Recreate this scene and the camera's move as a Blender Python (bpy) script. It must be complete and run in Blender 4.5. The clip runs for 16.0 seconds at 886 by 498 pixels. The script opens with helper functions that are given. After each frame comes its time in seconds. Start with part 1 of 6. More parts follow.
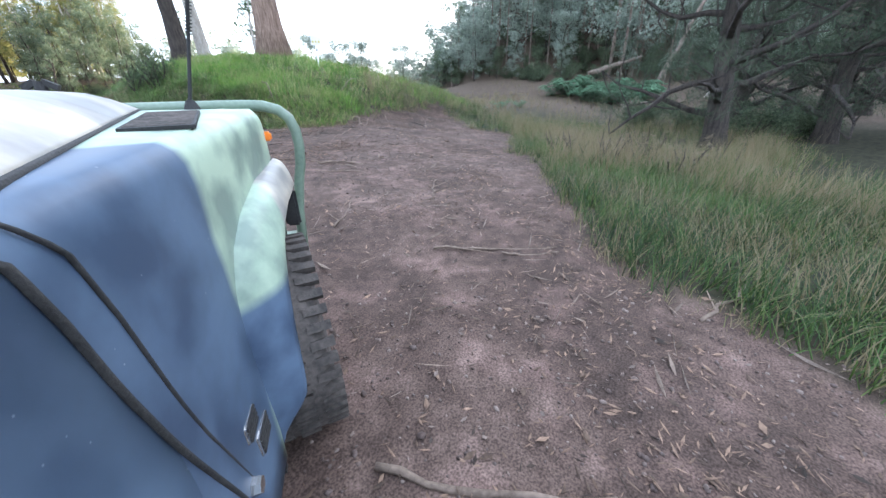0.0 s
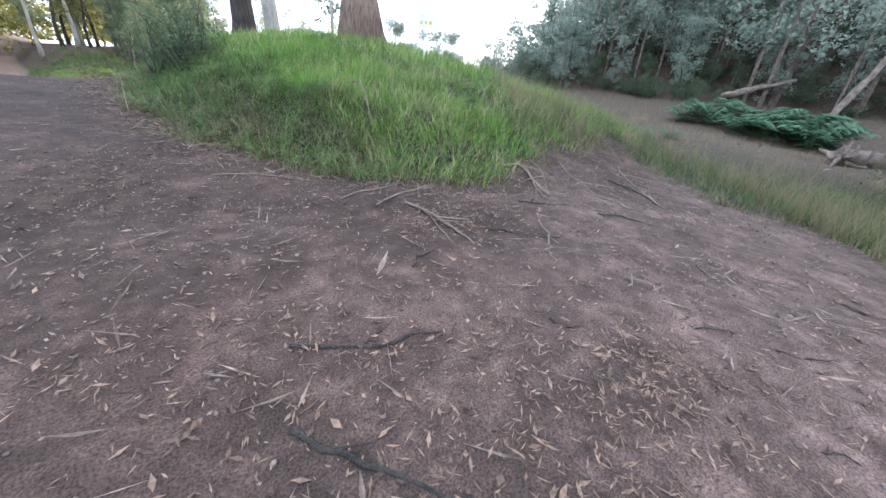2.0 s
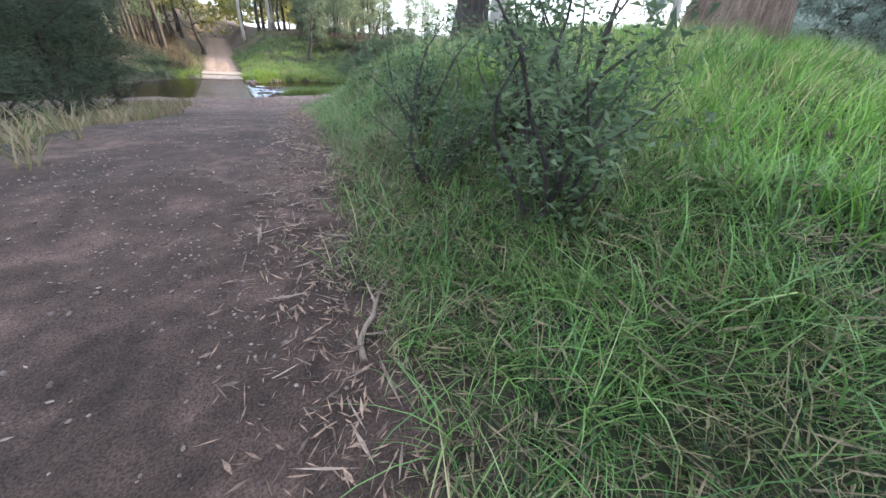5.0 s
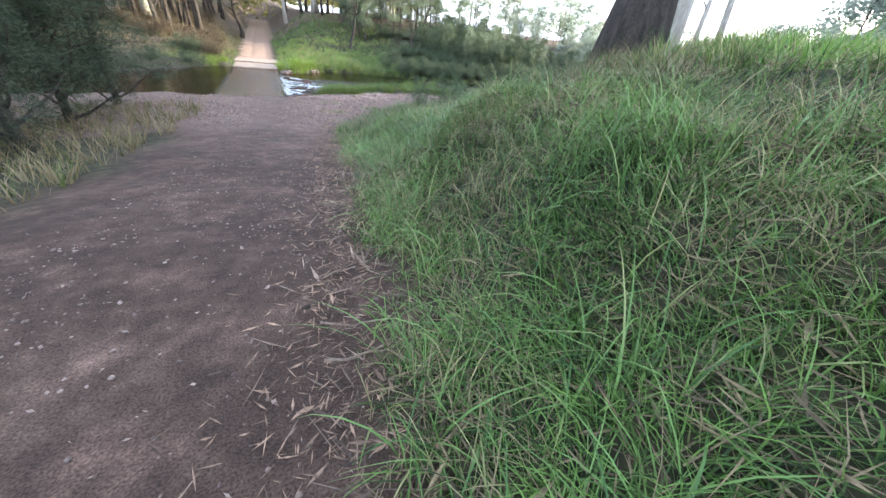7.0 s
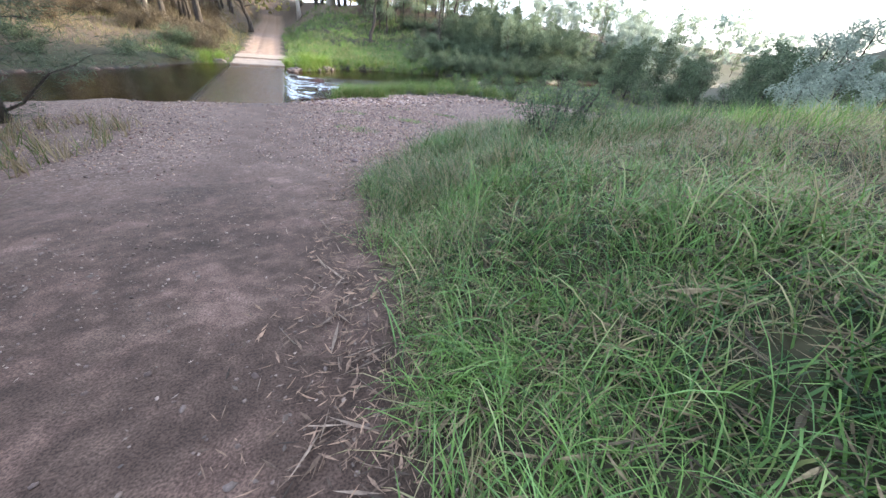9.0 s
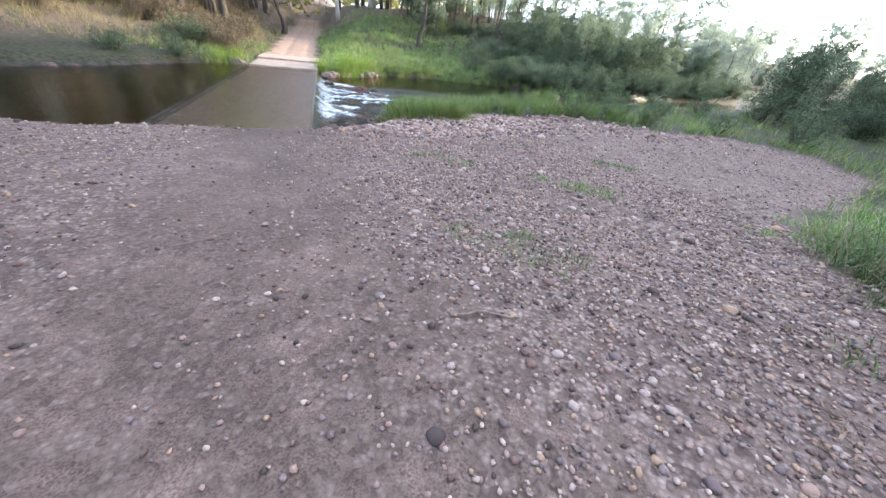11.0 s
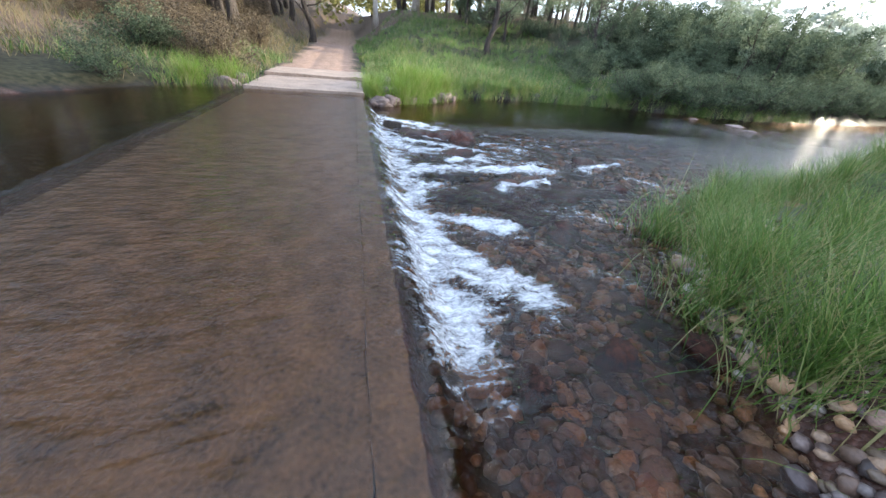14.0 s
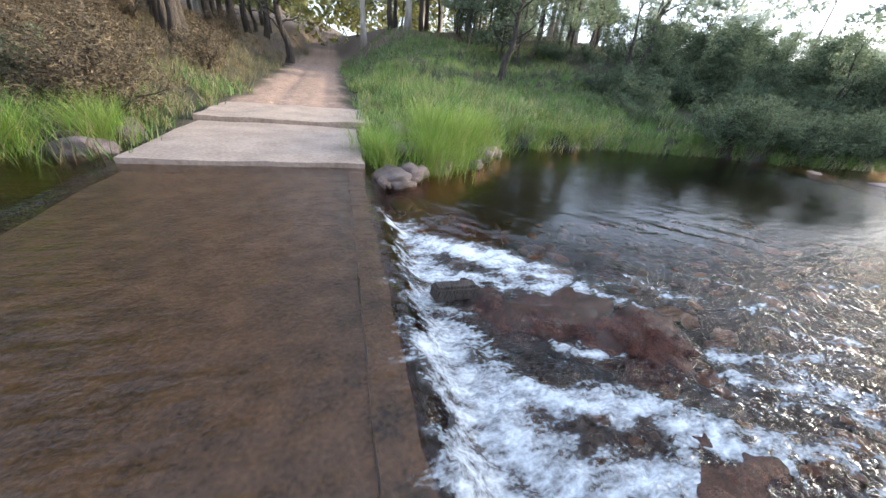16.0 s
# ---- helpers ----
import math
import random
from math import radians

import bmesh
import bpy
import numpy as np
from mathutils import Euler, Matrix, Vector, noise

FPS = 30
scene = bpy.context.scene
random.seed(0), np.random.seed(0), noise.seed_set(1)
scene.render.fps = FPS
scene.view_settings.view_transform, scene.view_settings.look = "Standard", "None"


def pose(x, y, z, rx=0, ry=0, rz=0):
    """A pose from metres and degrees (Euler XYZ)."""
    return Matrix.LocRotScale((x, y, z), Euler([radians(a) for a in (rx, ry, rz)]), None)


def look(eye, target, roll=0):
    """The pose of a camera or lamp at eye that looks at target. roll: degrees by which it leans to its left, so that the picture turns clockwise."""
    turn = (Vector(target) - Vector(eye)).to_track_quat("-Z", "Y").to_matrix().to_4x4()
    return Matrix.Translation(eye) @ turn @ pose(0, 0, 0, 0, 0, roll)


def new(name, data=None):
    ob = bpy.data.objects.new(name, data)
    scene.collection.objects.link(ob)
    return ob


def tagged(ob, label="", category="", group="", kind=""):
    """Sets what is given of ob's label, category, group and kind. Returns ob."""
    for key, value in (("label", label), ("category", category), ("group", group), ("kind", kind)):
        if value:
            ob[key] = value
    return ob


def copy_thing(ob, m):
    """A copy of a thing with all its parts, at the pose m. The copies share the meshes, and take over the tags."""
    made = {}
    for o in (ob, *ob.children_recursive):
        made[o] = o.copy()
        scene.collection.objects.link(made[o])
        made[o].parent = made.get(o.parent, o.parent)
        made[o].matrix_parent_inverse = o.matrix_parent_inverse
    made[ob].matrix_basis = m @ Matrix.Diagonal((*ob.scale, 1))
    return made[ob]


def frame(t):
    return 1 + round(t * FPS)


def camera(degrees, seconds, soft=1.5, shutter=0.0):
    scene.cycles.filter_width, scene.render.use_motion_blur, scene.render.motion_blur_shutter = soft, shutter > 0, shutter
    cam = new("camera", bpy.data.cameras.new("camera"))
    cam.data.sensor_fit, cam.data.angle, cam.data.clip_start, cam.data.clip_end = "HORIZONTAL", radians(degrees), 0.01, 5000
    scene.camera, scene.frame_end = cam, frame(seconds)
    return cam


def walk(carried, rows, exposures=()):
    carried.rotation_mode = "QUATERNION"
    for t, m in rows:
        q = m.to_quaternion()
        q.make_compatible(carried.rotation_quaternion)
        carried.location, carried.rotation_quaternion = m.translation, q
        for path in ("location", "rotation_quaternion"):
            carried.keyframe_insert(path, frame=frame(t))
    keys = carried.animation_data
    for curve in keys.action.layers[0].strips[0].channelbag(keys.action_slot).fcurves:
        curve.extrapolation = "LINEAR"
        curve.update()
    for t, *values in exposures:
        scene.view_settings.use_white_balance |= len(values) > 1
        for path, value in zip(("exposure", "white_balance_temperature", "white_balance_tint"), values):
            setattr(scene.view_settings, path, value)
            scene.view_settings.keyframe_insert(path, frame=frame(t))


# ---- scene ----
cam = camera(104.67, 16.0)
PATH = [
    (0.0, pose(-5.583, -48.490, 2.812, 64.90, 1.22, -57.41)),
    (0.5, pose(-4.410, -46.824, 2.932, 65.19, -0.23, -55.99)),
    (1.0, pose(-3.475, -45.172, 3.055, 65.12, -1.38, -53.71)),
    (1.5, pose(-2.791, -43.761, 3.118, 64.86, -2.55, -50.89)),
    (2.0, pose(-2.242, -42.297, 3.180, 64.49, -3.74, -48.76)),
    (2.5, pose(-1.783, -40.860, 3.241, 64.13, -4.71, -46.00)),
    (3.0, pose(-1.578, -39.503, 3.270, 63.43, -4.86, -42.63)),
    (3.5, pose(-1.430, -38.025, 3.390, 62.58, -4.53, -39.67)),
    (4.0, pose(-1.291, -36.508, 3.660, 61.35, -4.11, -35.81)),
    (4.5, pose(-1.300, -35.040, 3.839, 60.61, -3.93, -32.09)),
    (5.0, pose(-1.214, -33.644, 3.991, 59.97, -4.09, -29.08)),
    (5.5, pose(-1.008, -32.294, 4.132, 59.31, -4.48, -26.78)),
    (6.0, pose(-0.740, -30.957, 4.238, 58.71, -5.01, -25.09)),
    (6.5, pose(-0.472, -29.598, 4.287, 58.25, -5.56, -23.92)),
    (7.0, pose(-0.265, -28.182, 4.255, 58.03, -6.05, -23.21)),
    (7.5, pose(-0.108, -26.669, 4.131, 58.01, -6.24, -22.80)),
    (8.0, pose(0.177, -25.019, 3.946, 57.82, -5.76, -22.36)),
    (8.5, pose(0.425, -23.269, 3.701, 57.59, -5.35, -21.72)),
    (9.0, pose(0.586, -21.442, 3.414, 57.43, -5.21, -20.90)),
    (9.5, pose(0.666, -19.550, 3.113, 57.39, -5.26, -19.93)),
    (10.0, pose(0.672, -17.606, 2.823, 57.53, -5.46, -18.85)),
    (10.5, pose(0.609, -15.620, 2.573, 57.89, -5.75, -17.70)),
    (11.0, pose(0.501, -13.600, 2.383, 58.46, -6.11, -16.46)),
    (11.5, pose(0.401, -11.572, 2.254, 58.98, -6.57, -15.09)),
    (12.0, pose(0.292, -9.665, 2.160, 59.23, -6.99, -14.08)),
    (12.5, pose(0.196, -7.872, 1.998, 59.24, -7.07, -13.65)),
    (13.0, pose(0.036, -6.125, 1.801, 59.01, -6.58, -13.24)),
    (13.5, pose(-0.124, -4.528, 1.759, 58.65, -6.03, -12.68)),
    (14.0, pose(-0.249, -2.639, 1.596, 59.51, -4.91, -12.81)),
    (14.5, pose(-0.345, -0.875, 1.632, 60.44, -4.85, -13.04)),
    (15.0, pose(-0.357, 0.609, 1.630, 61.50, -4.84, -13.87)),
    (15.5, pose(-0.323, 2.336, 1.642, 61.94, -5.31, -14.92)),
    (16.0, pose(-0.339, 3.686, 1.679, 62.27, -5.26, -15.36)),
]
EXPOSURE = [(0.0, 2.05, 5950, 9), (3.0, 2.0, 5950, 9), (4.5, 2.0, 5950, 8), (8.0, 2.15, 5900, 8), (10.5, 2.15, 5850, 9), (12.0, 1.92, 5800, 9), (14.0, 1.75, 5750, 9), (16.0, 1.55, 5800, 9)]
walk(cam, PATH, EXPOSURE)

# ---- world and light ----
SUN_ELEV, SUN_AZ = radians(16), radians(95)      # azimuth clockwise from +y
world = bpy.data.worlds.new("sky_world")
scene.world = world
world.use_nodes = True
wn, wl = world.node_tree.nodes, world.node_tree.links
wn.clear()
sky = wn.new("ShaderNodeTexSky")
sky.sky_type = "NISHITA"
sky.sun_disc = False
sky.sun_elevation, sky.sun_rotation = SUN_ELEV, SUN_AZ
sky.air_density, sky.dust_density, sky.ozone_density = 1.0, 3.0, 0.6
haze = wn.new("ShaderNodeMix")
haze.data_type = "RGBA"
haze.inputs["Factor"].default_value = 0.55
haze.inputs["B"].default_value = (6.6, 7.3, 8.6, 1)
bg = wn.new("ShaderNodeBackground")
bg.inputs["Strength"].default_value = 0.15
wout = wn.new("ShaderNodeOutputWorld")
wl.new(sky.outputs["Color"], haze.inputs["A"])
wl.new(haze.outputs["Result"], bg.inputs["Color"])
wl.new(bg.outputs["Background"], wout.inputs["Surface"])
sun = new("sun", bpy.data.lights.new("sun", "SUN"))
sun.data.energy, sun.data.angle, sun.data.color = 4.5, radians(1.5), (1.0, 0.84, 0.58)
sun_dir = Vector((math.sin(SUN_AZ) * math.cos(SUN_ELEV), math.cos(SUN_AZ) * math.cos(SUN_ELEV), math.sin(SUN_ELEV)))
sun.matrix_world = look(sun_dir * 60, (0, 0, 0))


# ---- materials ----
def material(name, rough=0.8, metal=0.0, spec=0.5):
    m = bpy.data.materials.new(name)
    m.use_nodes = True
    b = m.node_tree.nodes["Principled BSDF"]
    b.inputs["Roughness"].default_value = rough
    b.inputs["Metallic"].default_value = metal
    b.inputs["Specular IOR Level"].default_value = spec
    return m, m.node_tree.nodes, m.node_tree.links, b


def tex(n, l, kind, scale, detail=4.0, coord="Object", stretch=(1, 1, 1)):
    c = n.new("ShaderNodeTexCoord")
    mp = n.new("ShaderNodeMapping")
    mp.inputs["Scale"].default_value = stretch
    l.new(c.outputs[coord], mp.inputs["Vector"])
    t = n.new("ShaderNodeTexNoise" if kind == "noise" else "ShaderNodeTexVoronoi")
    t.inputs["Scale"].default_value = scale
    if kind == "noise":
        t.inputs["Detail"].default_value = detail
    l.new(mp.outputs["Vector"], t.inputs["Vector"])
    return t


def ramp(n, l, src, stops):
    r = n.new("ShaderNodeValToRGB")
    e = r.color_ramp.elements
    while len(e) < len(stops):
        e.new(0.5)
    for k, (p, c) in enumerate(stops):
        e[k].position = p
        e[k].color = (*c, 1)
    l.new(src, r.inputs["Fac"])
    return r.outputs["Color"]


def mix(n, l, fac, a, b, mode="MIX"):
    m = n.new("ShaderNodeMix")
    m.data_type, m.blend_type = "RGBA", mode
    for sock, v in ((m.inputs["Factor"], fac), (m.inputs["A"], a), (m.inputs["B"], b)):
        if isinstance(v, bpy.types.NodeSocket):
            l.new(v, sock)
        elif isinstance(v, (int, float)):
            sock.default_value = v
        else:
            sock.default_value = (*v, 1)
    return m.outputs["Result"]


def maths(n, l, op, a, b=0.0, clamp=False):
    m = n.new("ShaderNodeMath")
    m.operation, m.use_clamp = op, clamp
    for sock, v in zip(m.inputs, (a, b)):
        if isinstance(v, bpy.types.NodeSocket):
            l.new(v, sock)
        else:
            sock.default_value = v
    return m.outputs["Value"]


def bump(n, l, b, src, strength, dist=0.02):
    k = n.new("ShaderNodeBump")
    k.inputs["Strength"].default_value = strength
    k.inputs["Distance"].default_value = dist
    l.new(src, k.inputs["Height"])
    l.new(k.outputs["Normal"], b.inputs["Normal"])


def plain(name, dark, light, scale=6.0, rough=0.8, bumpy=0.3, stretch=(1, 1, 1), island=0.0, metal=0.0, dist=0.02, random=0.0):
    """Two-tone surface with large mottling, fine grain and relief."""
    m, n, l, b = material(name, rough, metal)
    big = tex(n, l, "noise", scale, 3, stretch=stretch)
    fine = tex(n, l, "noise", scale * 9, 6, stretch=stretch)
    f = maths(n, l, "MULTIPLY_ADD", fine.outputs["Fac"], 0.5)
    n[f.node.name].inputs[2].default_value = 0.0
    f = maths(n, l, "ADD", f, maths(n, l, "MULTIPLY", big.outputs["Fac"], 0.5))
    col = ramp(n, l, f, [(0.33, dark), (0.67, light)])
    if island or random:
        g = n.new("ShaderNodeNewGeometry") if island else n.new("ShaderNodeObjectInfo")
        out = g.outputs["Random Per Island"] if island else g.outputs["Random"]
        h = n.new("ShaderNodeHueSaturation")
        amount = island or random
        l.new(maths(n, l, "MULTIPLY_ADD", out, 2 * amount), h.inputs["Value"])
        h.inputs["Value"].links[0].from_node.inputs[2].default_value = 1 - amount
        l.new(col, h.inputs["Color"])
        col = h.outputs["Color"]
    l.new(col, b.inputs["Base Color"])
    bump(n, l, b, fine.outputs["Fac"], bumpy, dist)
    return m


def leafy(name, dark, light, vary=0.35, rough=0.75, back=0.35, clump=1.3):
    """Leaf blades: colour differs blade by blade and patch by patch, some light passes through."""
    m, n, l, b = material(name, rough, spec=0.15)
    g = n.new("ShaderNodeNewGeometry")
    big = tex(n, l, "noise", clump, 2)
    f = maths(n, l, "ADD", maths(n, l, "MULTIPLY", g.outputs["Random Per Island"], vary * 1.4), maths(n, l, "MULTIPLY", big.outputs["Fac"], 1.0))
    f = maths(n, l, "SUBTRACT", f, vary * 0.7)
    col = ramp(n, l, f, [(0.25, dark), (0.75, light)])
    l.new(col, b.inputs["Base Color"])
    tr = n.new("ShaderNodeBsdfTranslucent")
    l.new(col, tr.inputs["Color"])
    mx = n.new("ShaderNodeMixShader")
    mx.inputs["Fac"].default_value = back
    l.new(b.outputs["BSDF"], mx.inputs[1])
    l.new(tr.outputs["BSDF"], mx.inputs[2])
    l.new(mx.outputs["Shader"], n["Material Output"].inputs["Surface"])
    return m


def grass_material(name, lo, hi, straw, straw_amount=0.25):
    """Grass blades of two greens with some straw."""
    m, n, l, b = material(name, 0.5, spec=0.35)
    g = n.new("ShaderNodeNewGeometry")
    big = tex(n, l, "noise", 0.55, 3)
    f = maths(n, l, "ADD", maths(n, l, "MULTIPLY", g.outputs["Random Per Island"], 0.5), maths(n, l, "MULTIPLY", big.outputs["Fac"], 0.7))
    green = ramp(n, l, f, [(0.35, lo), (0.85, hi)])
    patch = tex(n, l, "noise", 0.9, 3, stretch=(1, 1, 0.2))
    k = maths(n, l, "ADD", maths(n, l, "MULTIPLY", g.outputs["Random Per Island"], 0.55), maths(n, l, "MULTIPLY", patch.outputs["Fac"], 0.75))
    dry = ramp(n, l, k, [(0.80 - straw_amount * 0.5, (0, 0, 0)), (0.92 - straw_amount * 0.5, (1, 1, 1))])
    col = mix(n, l, dry, green, straw)
    l.new(col, b.inputs["Base Color"])
    tr = n.new("ShaderNodeBsdfTranslucent")
    l.new(col, tr.inputs["Color"])
    mx = n.new("ShaderNodeMixShader")
    mx.inputs["Fac"].default_value = 0.35
    l.new(b.outputs["BSDF"], mx.inputs[1])
    l.new(tr.outputs["BSDF"], mx.inputs[2])
    l.new(mx.outputs["Shader"], n["Material Output"].inputs["Surface"])
    return m


def ground_material():
    """Bare purple-brown soil, river gravel, grassy earth and woodland litter, by the zone layers of the sheet."""
    m, n, l, b = material("ground_soil", 0.92, spec=0.25)

    def layer(name):
        a = n.new("ShaderNodeAttribute")
        a.attribute_name = name
        return a.outputs["Fac"]

    big, mid, fine = tex(n, l, "noise", 0.7, 4), tex(n, l, "noise", 7, 5), tex(n, l, "noise", 90, 8)
    grit = tex(n, l, "voronoi", 28)
    s = maths(n, l, "ADD", maths(n, l, "MULTIPLY", big.outputs["Fac"], 0.5), maths(n, l, "MULTIPLY", mid.outputs["Fac"], 0.5))
    soil = ramp(n, l, s, [(0.28, (0.033, 0.024, 0.020)), (0.5, (0.082, 0.056, 0.046)), (0.72, (0.154, 0.110, 0.092))])
    grain = ramp(n, l, fine.outputs["Fac"], [(0.33, (0.46, 0.44, 0.42)), (0.67, (1.46, 1.43, 1.40))])
    soil = mix(n, l, 1.0, soil, grain, "MULTIPLY")
    dust = ramp(n, l, tex(n, l, "noise", 2.3, 6).outputs["Fac"], [(0.50, (0, 0, 0)), (0.64, (0.8, 0.8, 0.8))])
    soil = mix(n, l, dust, soil, mix(n, l, 1.0, soil, (1.75, 1.72, 1.78), "MULTIPLY"))
    peb = ramp(n, l, tex(n, l, "voronoi", 22).outputs["Color"], [(0.2, (0.13, 0.094, 0.082)), (0.8, (0.30, 0.225, 0.195))])
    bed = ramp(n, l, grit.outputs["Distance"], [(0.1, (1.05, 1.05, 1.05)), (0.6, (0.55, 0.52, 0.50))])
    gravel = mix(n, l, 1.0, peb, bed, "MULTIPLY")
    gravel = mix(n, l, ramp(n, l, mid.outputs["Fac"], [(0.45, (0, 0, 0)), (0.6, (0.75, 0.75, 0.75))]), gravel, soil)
    # Grassy earth kept near black; shade in the gaps between blades is in its colour.
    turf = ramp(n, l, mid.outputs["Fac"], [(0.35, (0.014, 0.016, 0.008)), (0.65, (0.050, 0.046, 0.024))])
    wood = ramp(n, l, mid.outputs["Fac"], [(0.35, (0.055, 0.036, 0.027)), (0.65, (0.185, 0.125, 0.092))])
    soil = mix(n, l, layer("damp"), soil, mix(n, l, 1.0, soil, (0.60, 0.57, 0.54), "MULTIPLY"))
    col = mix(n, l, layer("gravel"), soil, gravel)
    col = mix(n, l, layer("litter"), col, wood)
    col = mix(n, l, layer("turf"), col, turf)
    col = mix(n, l, layer("dusty"), col, mix(n, l, 1.0, col, (1.95, 1.9, 1.75), "MULTIPLY"))
    wet = layer("wet")
    col = mix(n, l, wet, col, mix(n, l, 1.0, col, (0.44, 0.30, 0.25), "MULTIPLY"))
    l.new(col, b.inputs["Base Color"])
    l.new(maths(n, l, "SUBTRACT", 0.95, maths(n, l, "MULTIPLY", wet, 0.5)), b.inputs["Roughness"])
    h = maths(n, l, "ADD", maths(n, l, "MULTIPLY", fine.outputs["Fac"], 0.25), maths(n, l, "MULTIPLY", mid.outputs["Fac"], 0.7))
    h = maths(n, l, "SUBTRACT", h, maths(n, l, "MULTIPLY", grit.outputs["Distance"], maths(n, l, "MULTIPLY", layer("gravel"), 1.5)))
    bump(n, l, b, h, 0.55, 0.018)
    return m


M_GROUND = ground_material()
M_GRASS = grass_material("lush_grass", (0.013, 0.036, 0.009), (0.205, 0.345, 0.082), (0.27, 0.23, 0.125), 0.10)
M_DRYGRASS = grass_material("dry_grass", (0.075, 0.105, 0.025), (0.15, 0.18, 0.055), (0.235, 0.185, 0.105), 0.75)
# Brighter, yellower copy of the mound grass; the crest's sunlight is in the colour.
M_SUNGRASS = grass_material("sun_toned_grass", (0.062, 0.150, 0.024), (0.230, 0.385, 0.068), (0.42, 0.38, 0.18), 0.10)
M_BANKGRASS = grass_material("bank_grass_blades", (0.030, 0.075, 0.018), (0.190, 0.305, 0.068), (0.30, 0.27, 0.14), 0.12)
M_ARCH = grass_material("pale_arching_blades", (0.046, 0.108, 0.028), (0.205, 0.338, 0.100), (0.34, 0.30, 0.15), 0.10)
# Darkened grass: shade under the she-oak and between blades is painted in.
M_SHADEGRASS = grass_material("shade_toned_grass_blades", (0.018, 0.044, 0.012), (0.115, 0.195, 0.045), (0.22, 0.175, 0.10), 0.20)
M_TUFT = grass_material("bright_sedge_blades", (0.120, 0.210, 0.022), (0.300, 0.430, 0.080), (0.36, 0.34, 0.14), 0.10)
M_REED = grass_material("sedge_blades", (0.060, 0.120, 0.020), (0.200, 0.290, 0.060), (0.30, 0.27, 0.12), 0.15)
M_EUC = leafy("eucalypt_leaves", (0.090, 0.125, 0.080), (0.255, 0.295, 0.195), back=0.55)
M_SCRUB = leafy("dark_scrub_leaves", (0.038, 0.056, 0.032), (0.150, 0.185, 0.110), back=0.3, clump=0.8)
M_BROWNSCRUB = leafy("dry_scrub_twigs", (0.050, 0.038, 0.026), (0.180, 0.140, 0.090), back=0.2, clump=0.8)
# Far leaves paled: the air's haze is painted into their base colour.
M_HAZELEAF = leafy("haze_toned_leaves", (0.190, 0.230, 0.190), (0.400, 0.440, 0.360), back=0.55, clump=0.2)
M_OLIVE = leafy("olive_gum_leaves", (0.120, 0.128, 0.045), (0.360, 0.330, 0.120), back=0.5)
M_WEED = leafy("dry_seed_heads", (0.140, 0.105, 0.072), (0.340, 0.275, 0.200), back=0.3)
M_CASU = leafy("she_oak_needles", (0.040, 0.058, 0.038), (0.100, 0.125, 0.080), back=0.3)
M_BUSH = leafy("tea_tree_leaves", (0.060, 0.090, 0.048), (0.150, 0.190, 0.100), back=0.4)
M_FERN = leafy("bracken_fronds", (0.040, 0.095, 0.050), (0.110, 0.200, 0.115), clump=3.0)
M_BARK = plain("dark_rough_bark", (0.012, 0.010, 0.009), (0.105, 0.082, 0.068), 4.0, 0.95, 1.0, (3, 3, 0.5), dist=0.05)
M_REDBARK = plain("red_gum_bark", (0.075, 0.036, 0.025), (0.500, 0.350, 0.270), 4.0, 0.9, 1.0, (4, 4, 0.30), dist=0.05)
M_PALEBARK = plain("pale_gum_bark", (0.230, 0.195, 0.165), (0.560, 0.510, 0.450), 1.6, 0.8, 0.4, (2, 2, 0.5))
M_STICK = plain("weathered_sticks", (0.100, 0.070, 0.052), (0.275, 0.205, 0.158), 4.0, 0.9, 0.4, (1, 1, 1), island=0.45)
M_THATCH = plain("dead_grass_thatch", (0.045, 0.036, 0.020), (0.190, 0.145, 0.082), 6.0, 0.9, 0.2, island=0.7)
M_CHIP = plain("pale_chips", (0.075, 0.054, 0.044), (0.200, 0.152, 0.126), 6.0, 0.9, 0.2, island=0.6)
M_LEAFLIT = plain("fallen_leaves", (0.050, 0.030, 0.021), (0.225, 0.145, 0.098), 5.0, 0.85, 0.2, island=0.8)


def stone_material(name, tones, per_object=False, rough=0.8):
    """River stones: each stone takes its own tone, with fine speckle."""
    m, n, l, b = material(name, rough, spec=0.3)
    g = n.new("ShaderNodeObjectInfo" if per_object else "ShaderNodeNewGeometry")
    col = ramp(n, l, g.outputs["Random" if per_object else "Random Per Island"], [(k / (len(tones) - 1), c) for k, c in enumerate(tones)])
    col.node.color_ramp.interpolation = "CONSTANT"
    fine = tex(n, l, "noise", 55, 5)
    grain = ramp(n, l, fine.outputs["Fac"], [(0.3, (0.7, 0.7, 0.7)), (0.7, (1.2, 1.2, 1.2))])
    l.new(mix(n, l, 1.0, col, grain, "MULTIPLY"), b.inputs["Base Color"])
    bump(n, l, b, fine.outputs["Fac"], 0.25, 0.01)
    return m


DRY_TONES = [(0.120, 0.072, 0.062), (0.060, 0.042, 0.038), (0.300, 0.195, 0.135), (0.400, 0.305, 0.250), (0.255, 0.170, 0.145), (0.165, 0.098, 0.082), (0.200, 0.150, 0.145), (0.290, 0.190, 0.150), (0.135, 0.098, 0.095), (0.330, 0.250, 0.220), (0.190, 0.092, 0.066)]
BED_TONES = [(0.070, 0.045, 0.036), (0.190, 0.125, 0.090), (0.110, 0.080, 0.070), (0.260, 0.150, 0.090), (0.090, 0.075, 0.070), (0.230, 0.200, 0.175)]
M_STONE = stone_material("river_stones", DRY_TONES)
M_STONE1 = stone_material("river_stone", DRY_TONES, True)
